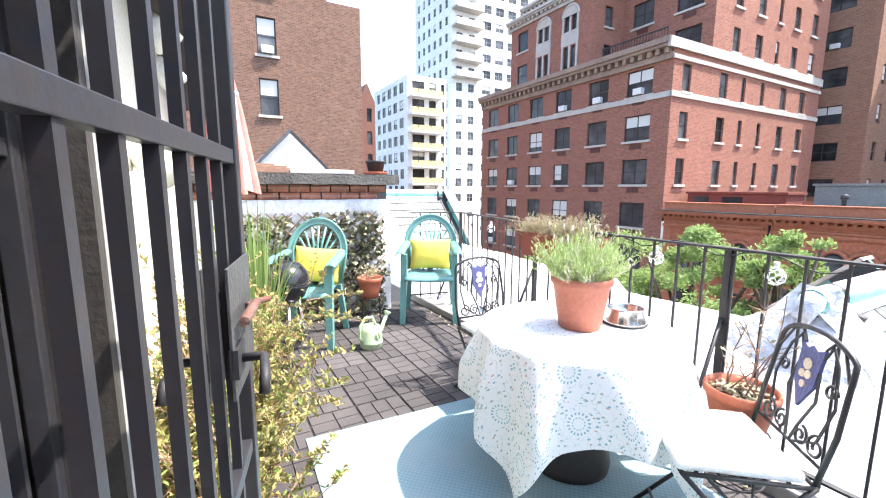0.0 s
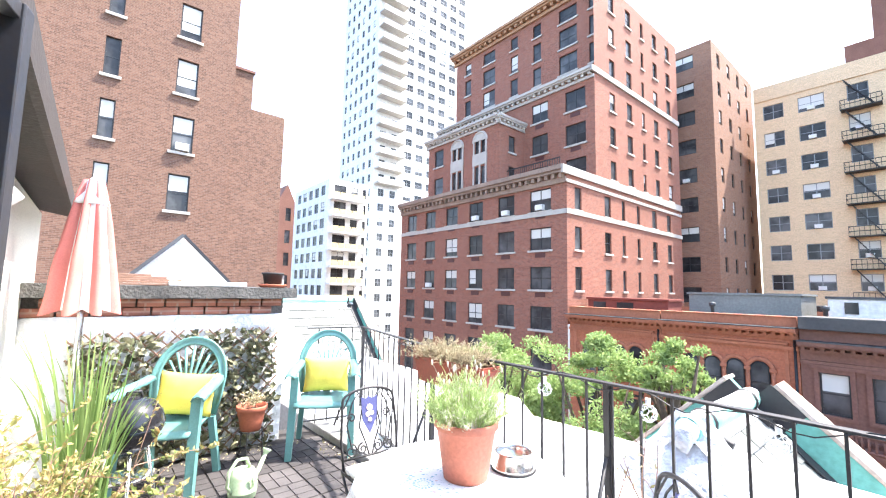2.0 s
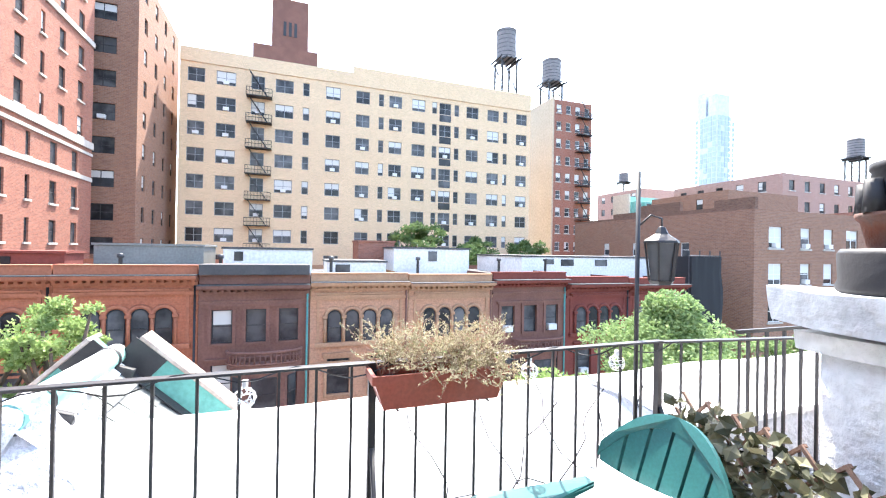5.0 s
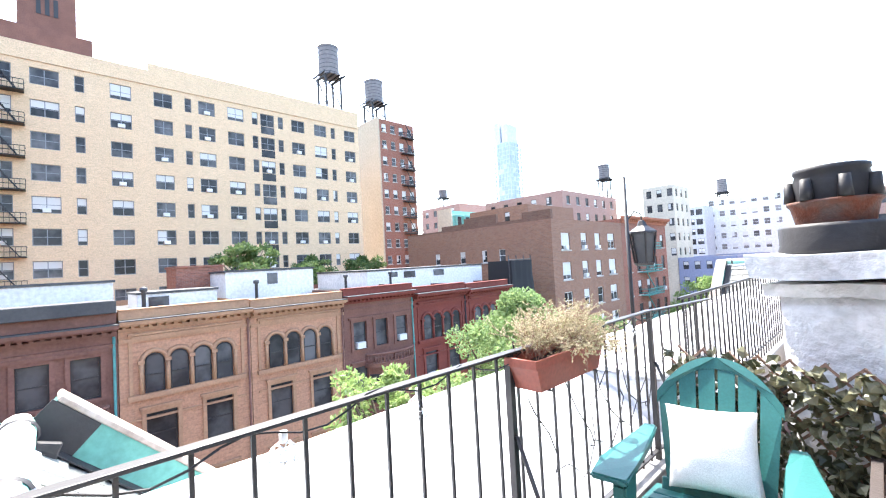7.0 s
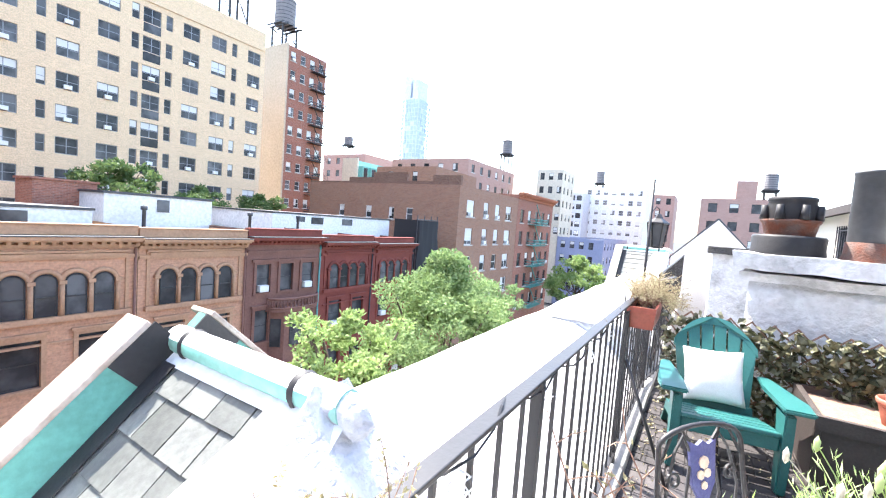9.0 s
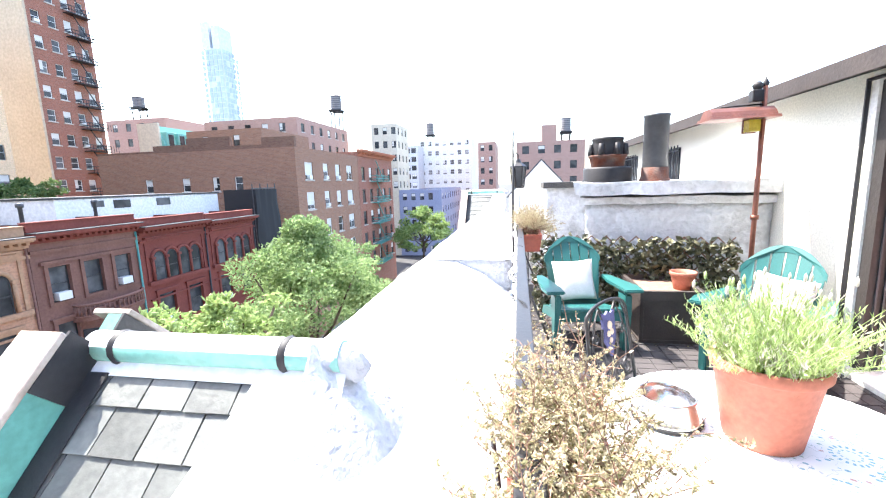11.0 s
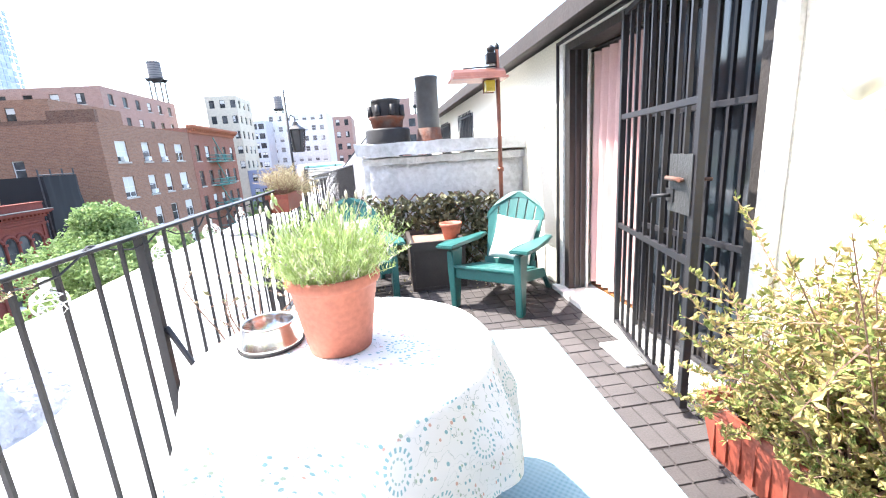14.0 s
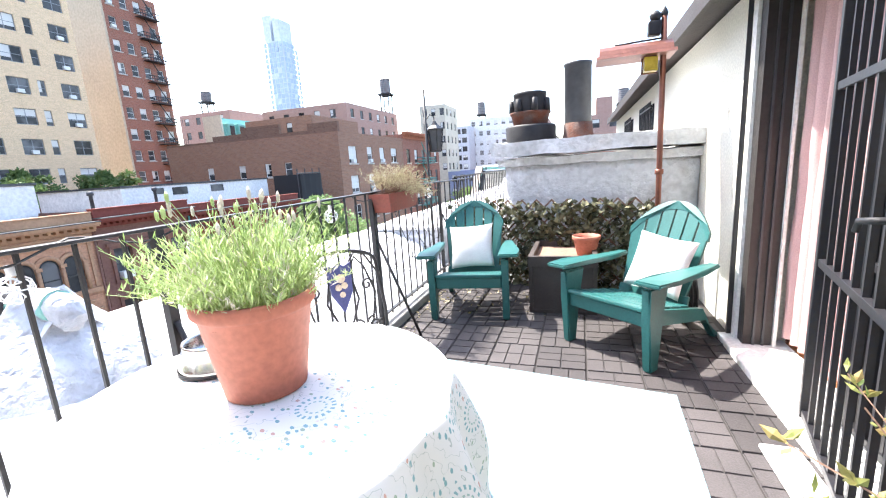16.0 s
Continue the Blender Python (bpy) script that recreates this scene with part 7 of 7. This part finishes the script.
    if flash:
        bm = bmesh.new()
        rows = []
        for j in range(21):
            f = j / 20
            rows.append([])
            for i in range(33):
                a = (i / 32 - 0.5) * math.pi
                p = Vector((x_in + 0.10 - 0.52 * f * math.cos(a) ** 0.8 if abs(a) < 1.55 else x_in + 0.10, math.sin(a) * (0.09 + 0.62 * f), 0.125 - 0.72 * f - 0.03 * math.sin(f * 9)))
                rows[-1].append(p + Vector((0.6, 0.6, 1)) * (0.035 * noise.noise(p * 4 + Vector((seed, 0, 0))) + 0.012 * noise.noise(p * 17)))
        sheet(bm, rows)
        part("flashing", bm, "flashing", d, "crumpled grey-white flashing", smooth=True)
    return d


M["ridge_teal"] = worn("ridge_verdigris", (0.20, 0.47, 0.41), (0.34, 0.60, 0.53), coarse=5, fine=24, rough=0.6)
M["ridge_paint"] = worn("ridge_copper_white", (0.60, 0.66, 0.63), (0.16, 0.42, 0.36), coarse=4.0, fine=24, rough=0.6, lo=0.5, hi=0.62)
M["cap_metal"] = worn("cap_metal", (0.36, 0.31, 0.27), (0.22, 0.165, 0.13), coarse=5, fine=30, rough=0.7)
dormer(2.86, 0.70, 3.27, 4.73, 1.35, 1, up=0.095)
dormer(-11.2, 1.1, 3.0, 4.5, 1.5, 3, flash=False)
dormer(10.4, 1.25, 2.9, 5.1, 1.7, 4, slates=True, flash=False)
hb = thing("roof_upstand", "grey flashed upstand on the white roof", "roof upstand", pose(0, 0, 0))
part("body", rough_block(2.60, 3.60, -2.3, -0.84, -0.4, 0.50, 7, 0.02), "flashing", hb, smooth=True)
part("top", rough_block(2.58, 3.64, -2.32, -0.82, 0.502, 0.54, 8, 0.014), "membrane", hb)
for (xx, yy, zz, ww, hh) in ((1.34, 8.6, 1.60, 0.62, 0.62), (1.8, -8.7, 1.05, 0.98, 1.05)):
    g = thing("white_gable", "small white gabled roof beyond the terrace", "gable", pose(xx, yy, zz))
    bm = bmesh.new()
    prism(bm, [(-ww, 0, 0), (ww, 0, 0), (0, 0, hh)], (0, 1.4 if yy > 0 else -1.4, 0))
    box(bm, -ww, ww, 0 if yy > 0 else -1.4, 1.4 if yy > 0 else 0, -5.2, -0.002)
    part("gable_wall", bm, "white_paint", g)
    for s in (-1, 1):
        bm = bmesh.new()
        tube(bm, [(s * (ww + 0.06), -0.04, -0.05), (0, -0.04, hh + 0.03)], 0.03, 4)
        part("rake", bm, "zinc", g)
sk = thing("chimney_stack", "low white stack with a dark cap on the next roof", "chimney", pose(1.60, -4.2, 0.1))
part("body", rough_block(-0.35, 0.35, -0.4, 0.4, -0.3, 1.25, 9, 0.01), "peeling", sk)
part("cap", rough_block(-0.42, 0.42, -0.47, 0.47, 1.252, 1.36, 10, 0.01), "coping", sk)


# ---- farther city ----
party = slab("party_wall_building", "tall brown brick building with few windows and a lower wing", -14, 5.76, 27, 42, 24.0, "brick_party",
             {"S": ([(17.45, 0.98), (14.3, 0.6), (9.5, 1.0)], [(5.32 + 3.12 * i, 1.92) for i in range(5)])}, seed=61, ac=0.25, blind=0.8)
slab("party_wall_wing", "lower brown brick wing with a blank wall", 5.76, 8.66, 27.05, 42, 11.8, "brick_party", {}, seed=62)
ck = thing("brick_chimney", "square brick chimney with a stone cap", "chimney")
part("shaft", boxed(5.77, 6.8, 27.3, 28.5, 11.3, 14.05), "brick_party", ck)
part("cap", boxed(5.70, 6.88, 27.2, 28.6, 14.052, 14.2), "stone_brown", ck)
bm = bmesh.new()
prism(bm, [(16.0, 50, 11.4), (17.9, 50, 11.4), (17.0, 50, 13.4)], (0, 6, 0))
gth = slab("gabled_building", "narrow dark brown gabled house in the distance", 14.6, 17.9, 50, 56, 11.4, "stone_brown", {"S": ([(1.0, 0.6), (2.6, 0.6)], floors(11.4, 6, 2.6))}, seed=63, sill=None)
part("gable", bm, "stone_brown", gth)
mid = slab("white_apartment_block", "white mid-rise apartment block with ochre balconies", 26.6, 33.2, 60, 74, 17.9, "white_far",
           {"W": ([(2.2, 1.5), (4.6, 1.5), (7.0, 1.5), (9.4, 1.5), (11.8, 1.5)], floors(17.9, 9, 2.55)), "S": ([(1.8, 2.0), (4.2, 1.2), (5.95, 0.6)], floors(17.9, 9, 2.55))}, seed=64, sill=None, ac=0, blind=0.3)
M["ochre"] = plain("ochre_panel", (0.60, 0.48, 0.24), 0.7)
for i in range(9):
    z = 17.9 - 3.2 - i * 2.55
    bl = part("balcony", boxed(26.7, 32.0, 58.7, 60.0, z, z + 0.22), "white_far", mid)
    for k in range(5):
        part("panel", boxed(26.8 + k * 1.04, 27.72 + k * 1.04, 58.68, 58.74, z + 0.26, z + 1.05), "ochre", bl)
tow = slab("white_tower", "very tall white apartment tower with a stack of balconies", 45.6, 73, 80, 97, 90.0, "white_far",
           {"W": (grid(6, 2.0, 2.6, 1.1), floors(90, 30, 3.3, 1.7)), "S": ([(2.0, 1.5), (5.0, 1.5), (8.9, 2.2), (12.2, 2.2), (15.5, 2.2), (18.8, 2.2), (22.1, 2.2), (25.2, 2.2)], floors(90, 30, 3.3, 1.7))}, seed=65, sill=None, ac=0, blind=0.2, frame_m="grey_sash", glass="glass_far")
for i in range(20):
    z = 86.9 - i * 3.3
    bl = part("balcony", boxed(45.7, 52.4, 77.9, 80.0, z, z + 0.3), "sill", tow)
    part("parapet", boxed(45.7, 52.4, 77.9, 78.05, z + 0.3, z + 1.25), "grey_far", bl)

brick6 = slab("brick_corner_building", "brown brick walk-up with white paired windows", 24.0, 47, -50.2, -33.9, 5.5, "brick_brown",
              {"W": ([(2.6, 1.7), (6.5, 1.3), (9.7, 1.3), (13.2, 1.8)], [(2.3 - 3.1 * i, 1.8) for i in range(5)]), "N": ([(6.0, 0.9), (10.5, 0.9), (14.0, 0.8), (16.6, 0.9)], [(1.4, 1.4)])}, seed=71, frame_m="frame_white", ac=0.2, blind=0.7)
bm = bmesh.new()
for (a, b2, h) in ((24, 27.5, 1.0), (27.5, 31, 0.35), (31, 36, 1.3), (36, 40, 0.7), (40, 47, 0.2)):
    box(bm, a, b2 - 0.01, -34.3, -33.92, 5.48, 5.5 + h)
part("parapet", bm, "brick_party", brick6)
redc = slab("red_cornice_building", "red brick tenement with a cornice and green fire escapes", 24.0, 40, -65.8, -50.25, 6.1, "brick_red",
            {"W": (grid(5, 1.8, 3.0, 1.3), [(2.2 - 3.1 * i, 1.9) for i in range(5)])}, seed=72, ac=0.1, blind=0.3)
band(redc, "cornice", ((24, -50.25), (24, -65.8)), "stone_orange", 0.9, 0.8, 5.5, 0.6)
for i in range(5):
    z = 2.0 - 3.1 * i
    bm = bmesh.new()
    box(bm, 22.9, 24, -60.5, -55, z, z + 0.1)
    for zz in (0.45, 0.9):
        tube(bm, [(24, -55, z + zz), (22.9, -55, z + zz), (22.9, -60.5, z + zz), (24, -60.5, z + zz)], 0.05, 4)
    for k in range(16):
        tube(bm, [(22.9, -55 - k * 0.366, z), (22.9, -55 - k * 0.366, z + 0.9)], 0.03, 4)
    tube(bm, [(23.4, -59.5, z), (23.4, -56, z + 3.1)], 0.07, 4)
    part("fire_escape", bm, "verdigris", redc)
# scaffold wrapped in black netting
sc2 = thing("netted_scaffold", "scaffold wrapped in black netting on a rear wall", "scaffold", pose(0, 2.6, 0.25))
bm = bmesh.new()
rows = []
for j in range(9):
    z = -9 + j * 1.28
    rows.append([(24.0 + 0.22 * noise.noise((i * 0.6, j * 0.5, 1)), -29.6 - i * 0.3, z) for i in range(12)] + [(24.0 + i * 0.7, -33.0 + 0.2 * noise.noise((i, j * 0.4, 8)), z) for i in range(1, 9)])
sheet(bm, rows)
part("netting", bm, "netting", sc2)
bm = bmesh.new()
for i in range(4):
    tube(bm, [(24.3, -29.7 - i * 1.1, -9), (24.3, -29.7 - i * 1.1, 1.7)], 0.05, 5)
tube(bm, [(24.3, -29.6, 1.3), (24.3, -33, 1.3)], 0.05, 5)
part("scaffold_tubes", bm, "zinc", sc2)

slab("blue_building", "slate-blue painted corner house", 19.5, 29.4, -120, -88, 0.2, "blue_far", {"N": (grid(4, 1.4, 2.0, 1.0), floors(0.2, 5, 3.0)), "W": (grid(8, 2, 3.6, 1.2), floors(0.2, 5, 3.0))}, seed=73, sill=None, ac=0)
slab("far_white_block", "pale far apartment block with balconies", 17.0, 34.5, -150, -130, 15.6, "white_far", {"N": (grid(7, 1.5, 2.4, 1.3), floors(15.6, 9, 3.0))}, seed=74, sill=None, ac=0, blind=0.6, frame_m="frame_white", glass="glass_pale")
slab("far_grey_block", "hazy grey glass block", 32.7, 42.8, -140, -122, 13.1, "grey_far", {"N": (grid(5, 1.2, 1.9, 1.5), floors(13.1, 8, 2.6))}, seed=75, sill=None, ac=0)
# the brick_hazy walls from here on are lightened in colour as haze
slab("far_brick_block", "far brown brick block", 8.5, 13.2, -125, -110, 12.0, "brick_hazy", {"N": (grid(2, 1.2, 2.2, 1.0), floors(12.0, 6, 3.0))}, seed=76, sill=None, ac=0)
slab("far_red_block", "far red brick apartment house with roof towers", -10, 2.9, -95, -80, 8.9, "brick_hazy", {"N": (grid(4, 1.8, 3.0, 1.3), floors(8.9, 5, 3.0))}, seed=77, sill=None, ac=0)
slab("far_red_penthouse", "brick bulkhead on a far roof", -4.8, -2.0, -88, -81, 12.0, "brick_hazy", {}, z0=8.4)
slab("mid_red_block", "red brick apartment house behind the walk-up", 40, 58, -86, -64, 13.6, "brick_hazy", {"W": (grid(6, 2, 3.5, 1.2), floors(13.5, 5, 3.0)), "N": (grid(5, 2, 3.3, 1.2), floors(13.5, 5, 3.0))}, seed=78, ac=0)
slab("mid_brown_block", "low brown brick bulkhead building", 38, 50, -63.9, -50.3, 10.0, "brick_brown", {"N": (grid(2, 3, 5, 1.0), floors(10, 2, 3.0))}, seed=79, sill=None, ac=0)
slab("mid_tan_block", "pale brick apartment house in the distance", 29.3, 35.2, -98, -88, 15.0, "cream_far", {"N": (grid(3, 1.2, 2, 1.0), floors(15, 5, 3.0)), "W": (grid(3, 1.8, 3.0, 1.1), floors(15, 5, 3.0))}, seed=80, sill=None, ac=0)
gm = slab("green_mansard_house", "cream house with a verdigris mansard roof", 54, 58, -70, -61, 9.9, "cream_far", {"W": (grid(4, 1.3, 2.1, 1.0), floors(9.9, 2, 3.0))}, seed=81, sill=None, ac=0, m=pose(0, 10.9, -2.4))
part("gable_wall", boxed(54.4, 58, -61.3, -60.98, 9.9, 13.9), "cream_far", gm)
bm = bmesh.new()
prism(bm, [(53.7, -61.3, 9.9), (54.1, -61.3, 11.6), (55.3, -61.3, 13.6), (58, -61.3, 13.6), (58, -61.3, 9.9)], (0, -8.7, 0))
part("mansard_roof", bm, "verdigris_pale", gm)
for i in range(4):
    yy = -62.3 - i * 2.1
    dw = part("dormer_window", boxed(53.6, 55.0, yy - 0.75, yy + 0.75, 10.2, 12.7, 0.1), "verdigris_pale", gm)
    part("pane", boxed(53.56, 53.6, yy - 0.45, yy + 0.45, 10.5, 12.3), "glass_far", dw)
slab("far_limestone_block", "grey limestone block in the distance", 50, 57, -84, -72, 11.5, "grey_far", {"N": (grid(3, 1.2, 2.2, 1.0), floors(11.5, 4, 3.0))}, seed=82, sill=None, ac=0, m=pose(1.4, 0, 1.1))
slab("far_pink_block", "brick block in the distance, paled pink by painted haze", 70, 84, -82, -70, 15.0, "brick_hazy", {"N": (grid(4, 2, 3.2, 1.2), floors(15, 4, 3.0))}, seed=83, sill=None, ac=0, m=pose(1.4, 0, 1.1))
# skyscraper whose haze lies only in its two wall colours
gt = thing("glass_tower", "pale blue glass skyscraper, haze painted into its colour", "building")
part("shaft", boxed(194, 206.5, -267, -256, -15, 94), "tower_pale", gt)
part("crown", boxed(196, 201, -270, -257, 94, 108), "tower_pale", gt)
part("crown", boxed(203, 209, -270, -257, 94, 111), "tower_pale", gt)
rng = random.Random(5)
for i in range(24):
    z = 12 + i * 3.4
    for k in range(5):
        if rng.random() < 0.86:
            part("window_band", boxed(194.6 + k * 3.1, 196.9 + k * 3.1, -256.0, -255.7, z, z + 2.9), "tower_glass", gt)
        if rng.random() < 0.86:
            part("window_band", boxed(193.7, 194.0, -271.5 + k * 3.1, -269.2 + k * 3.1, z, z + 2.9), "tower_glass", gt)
water_tank(41.5, -84.3, 13.1, 1.15, 2.9, 4.8)
water_tank(80, -73, 15.5, 1.1, 2.0, 3.4)
water_tank(31.5, -136, 15.1, 1.3, 3.6, 2.4)
water_tank(-7, -86, 8.4, 1.0, 2.6, 2.7)

M["grey_cladding"] = worn("grey_cladding", (0.20, 0.21, 0.20), (0.14, 0.15, 0.145), coarse=0.8, fine=9, rough=0.6)
# rooftop clutter behind the row-house cornices
for (x0, x1, y0, y1, z1, mt, nm, lb) in ((28, 32, 6.4, 11.6, 1.6, "grey_cladding", "roof_bulkhead", "grey metal-clad rooftop bulkhead"), (28, 32, 0.4, 5.4, 1.5, "roof_white", "roof_bulkhead", "white painted rooftop extension"), (27.5, 31, -4.2, -0.5, 0.78, "roof_white", "skylight", "long white skylight on a row-house roof"),
                                         (31.2, 34, -5.6, -2.9, 2.15, "brick_red", "roof_bulkhead", "brick stair bulkhead on a flat roof"), (28, 33, -10.3, -4.8, 1.7, "roof_white", "roof_bulkhead", "white painted rooftop penthouse"), (28, 36, -27.6, -14.6, 1.25, "roof_white", "roof_bulkhead", "white rooftop parapet wall"), (25.5, 27.5, 11.8, 16.8, 1.15, "stone_red", "roof_bulkhead", "red roof edge wall")):
    t = thing(nm, lb, "rooftop")
    part("body", boxed(x0, x1, y0, y1, -0.9, z1, 0.03), mt, t)
    part("coping", boxed(x0 - 0.08, x1 + 0.08, y0 - 0.08, y1 + 0.08, z1 + 0.003, z1 + 0.12), "zinc" if mt == "roof_white" else mt, t)
    n = max(1, int((y1 - y0) / 1.6))
    for i in range(n):
        yc = y0 + (y1 - y0) * (i + 0.5) / n
        if rng.random() < 0.34:
            hw, hz = rng.uniform(0.2, 0.6), rng.uniform(0.35, 0.7)
            part("window", boxed(x0 - 0.04, x0 + 0.02, yc - hw, yc + hw, z1 - 0.15 - hz, z1 - 0.15), "glass_far", t)
for (x, y) in ((26.5, 5.3), (26.2, -0.6), (27, -6.2), (26.5, -11.9), (27, -16), (26.5, 9.9)):
    t = thing("vent_pipe", "short metal vent pipe on a flat roof", "vent pipe", pose(x, y, -0.35), group="roof vent pipes")
    part("pipe", lathe(bmesh.new(), [(0.09, 0), (0.09, 1.3), (0.16, 1.32), (0.16, 1.5), (0, 1.55)], 12), "zinc", t)


# ---- trees ----
def tree(x, y, z_top, r, h, seed, leaf, n, size=0.17, label="broad street tree in full green leaf", lean=0.0):
    t = thing("tree", label, "tree", pose(x, y, GROUND), group="street trees")
    rg = random.Random(seed)
    top = z_top - GROUND
    c0 = top - h
    bm = bmesh.new()
    tube(bm, [(0, 0, 0), (0.1, 0, c0 * 0.5), (lean * 0.5, 0.1, c0), (lean, 0.0, top - h * 0.45)], 0.28, 10, r_end=0.09)
    ends = []
    for i in range(13):
        a, f = i * 2.4 + rg.uniform(-0.3, 0.3), rg.uniform(0.0, 0.55)
        s = Vector((lean * f, 0, c0 + h * 0.5 * f))
        e = Vector((math.cos(a) * r * rg.uniform(0.5, 0.9) + lean, math.sin(a) * r * rg.uniform(0.5, 0.9), c0 + h * rg.uniform(0.35, 0.92)))
        mid = s.lerp(e, 0.5) + Vector((0, 0, -0.15 * h * 0.3))
        tube(bm, [s, mid, e], 0.09, 6, r_end=0.02)
        ends.append((mid, e))
    part("trunk", bm, "bark", t)
    spots = []
    clumps = []
    for i in range(int(34 + n / 700)):
        a, q = rg.uniform(0, 6.283), rg.random() ** 0.5
        zz = rg.uniform(0, 1)
        rad = r * math.sin(min(1.0, 0.16 + zz * 0.92) * math.pi) ** 0.55
        rr = rad * (0.35 + 0.62 * q)
        clumps.append((Vector((math.cos(a) * rr + lean, math.sin(a) * rr, c0 + h * (0.04 + 0.90 * zz))), r * rg.uniform(0.14, 0.26)))
    for m2, e in ends:
        clumps.append((e, r * 0.22))
    for i in range(n):
        c, cr = rg.choice(clumps)
        d = Vector((rg.gauss(0, 1), rg.gauss(0, 1), rg.gauss(0, 0.75)))
        d = d.normalized() * cr * rg.random() ** 0.33
        d.z = d.z * 0.62
        spots.append(c + d)
    cr2 = leaves("crown", spots, size, size * 0.55, leaf, t, seed, up=0.1)
    return t


tree(9.9, -8.9, 0.6, 3.3, 6.9, 1, "leaf_street", 56000, 0.13)
tree(8.1, -2.2, -0.35, 1.35, 3.2, 2, "leaf_bright", 6500, 0.13, "slender street tree with light green leaves")
tree(11.2, 7.9, 0.55, 2.0, 4.5, 3, "leaf_bright", 24000, 0.105, "bright green street tree with feathery tips")
tree(10.8, 11.4, 0.3, 2.2, 4.6, 4, "leaf_bright", 24000, 0.105, "bright green street tree with feathery tips")
tree(11.5, 6.1, 0.6, 0.9, 3.2, 5, "leaf_bright", 7500, 0.10, "bright green street tree with feathery tips")
tree(17.5, -60, -2.0, 4.5, 7, 6, "leaf_bright", 7000, 0.42, "far street tree in bright leaf")
tree(16.5, -27, -3.0, 3.2, 6, 8, "leaf_street", 7000, 0.3)
for (x, y, z, r, s) in ((44, -11, 4.6, 3.2, 11), (44, -18, 3.2, 2.6, 12), (45, -25, 3.0, 2.8, 13), (40, -16, 2.0, 1.6, 14)):
    t = tree(x, y, z, r, 4.5, s, "leaf_far", 4500, 0.34, "roof garden tree behind the row houses")

# ---- pavers, laid in turned squares ----
S = 0.305
src = None
k = 0
for j in range(-2, 22):
    for i in range(9):
        x, y = 0.04 + S / 2 + i * S, -0.55 + S / 2 + (j + 2) * S
        if x > (2.36 if y < 4.5 else 2.36 + (y - 4.5) * 0.21) or y > 6.3:
            continue
        if y < -0.02 - x * 0.26 + 0.1:
            continue
        m = Matrix.Translation((x, y, 0.0012 * noise.noise((x * 9, y * 9, 0)))) @ pose(0, 0, 0, 0.25 * noise.noise((x * 5, y * 5, 3)), 0.25 * noise.noise((x * 5, y * 5, 8)), 90 * ((i + j) % 2))
        if src is None:
            bm = bmesh.new()
            for q in range(3):
                for h in range(2):
                    x0, x1 = -S / 2 + 0.004 + q * (S - 0.008) / 3, -S / 2 + 0.004 + (q + 1) * (S - 0.008) / 3
                    y0, y1 = (-S / 2 + 0.004, -0.001) if h else (0.001, S / 2 - 0.004)
                    a, b2 = 0.0022, 0.0045
                    lo = [bm.verts.new(p) for p in ((x0 + a, y0 + a, -0.008), (x1 - a, y0 + a, -0.008), (x1 - a, y1 - a, -0.008), (x0 + a, y1 - a, -0.008))]
                    hi = [bm.verts.new(p) for p in ((x0 + b2, y0 + b2, 0.0), (x1 - b2, y0 + b2, 0.0), (x1 - b2, y1 - b2, 0.0), (x0 + b2, y1 - b2, 0.0))]
                    bm.faces.new(hi)
                    for e in range(4):
                        bm.faces.new((lo[e], lo[(e + 1) % 4], hi[(e + 1) % 4], hi[e]))
            bm.faces.new([bm.verts.new(p) for p in ((-S / 2 + 0.003, -S / 2 + 0.003, -0.0085), (S / 2 - 0.003, -S / 2 + 0.003, -0.0085), (S / 2 - 0.003, S / 2 - 0.003, -0.0085), (-S / 2 + 0.003, S / 2 - 0.003, -0.0085))])
            src = part("paver", bm, "tile", floor)
            src.matrix_local = m
        else:
            again("paver", src, floor, m)

# loose white stone slab, weeds and a cable by the gate
sb = tagged(part("stone_slab", boxed(0.13, 0.27, 2.15, 2.46, 0.002, 0.022, 0.006), "white_paint"), "loose white stone slab on the pavers by the gate", "slab")
wd = thing("weeds", "small green weeds in the paver joints", "weeds", kind="stuff")
rg = random.Random(77)
leaves("weed_leaves", [(0.10 + abs(rg.gauss(0, 0.05)), 2.95 + rg.gauss(0, 0.12), 0.002) for _ in range(220)], 0.016, 0.007, "leaf_bright", wd, 7, up=0.8)
lt = thing("leaf_litter", "dry brown leaf litter under the armchairs", "leaf litter", kind="stuff")
leaves("litter_leaves", [(rg.uniform(0.25, 2.35), rg.uniform(0.05, 0.75) - 0.0, 0.006) for _ in range(170)] + [(2.36 - abs(rg.gauss(0, 0.06)), rg.uniform(-0.3, 6.0), 0.006) for _ in range(260)] + [(rg.uniform(0.2, 2.2), 6.2 - abs(rg.gauss(0, 0.08)), 0.006) for _ in range(130)], 0.03, 0.018, "leaf_dry", lt, 9, up=-0.3)
fcb = thing("floor_cable", "thin black cable looped on the pavers", "cable")
bm = bmesh.new()
tube(bm, [(0.30 + 0.16 * math.cos(i * 0.33) - 0.008 * i, 1.02 + 0.10 * math.sin(i * 0.33), 0.008) for i in range(22)], 0.004, 5)
part("cable", bm, "black_metal", fcb)
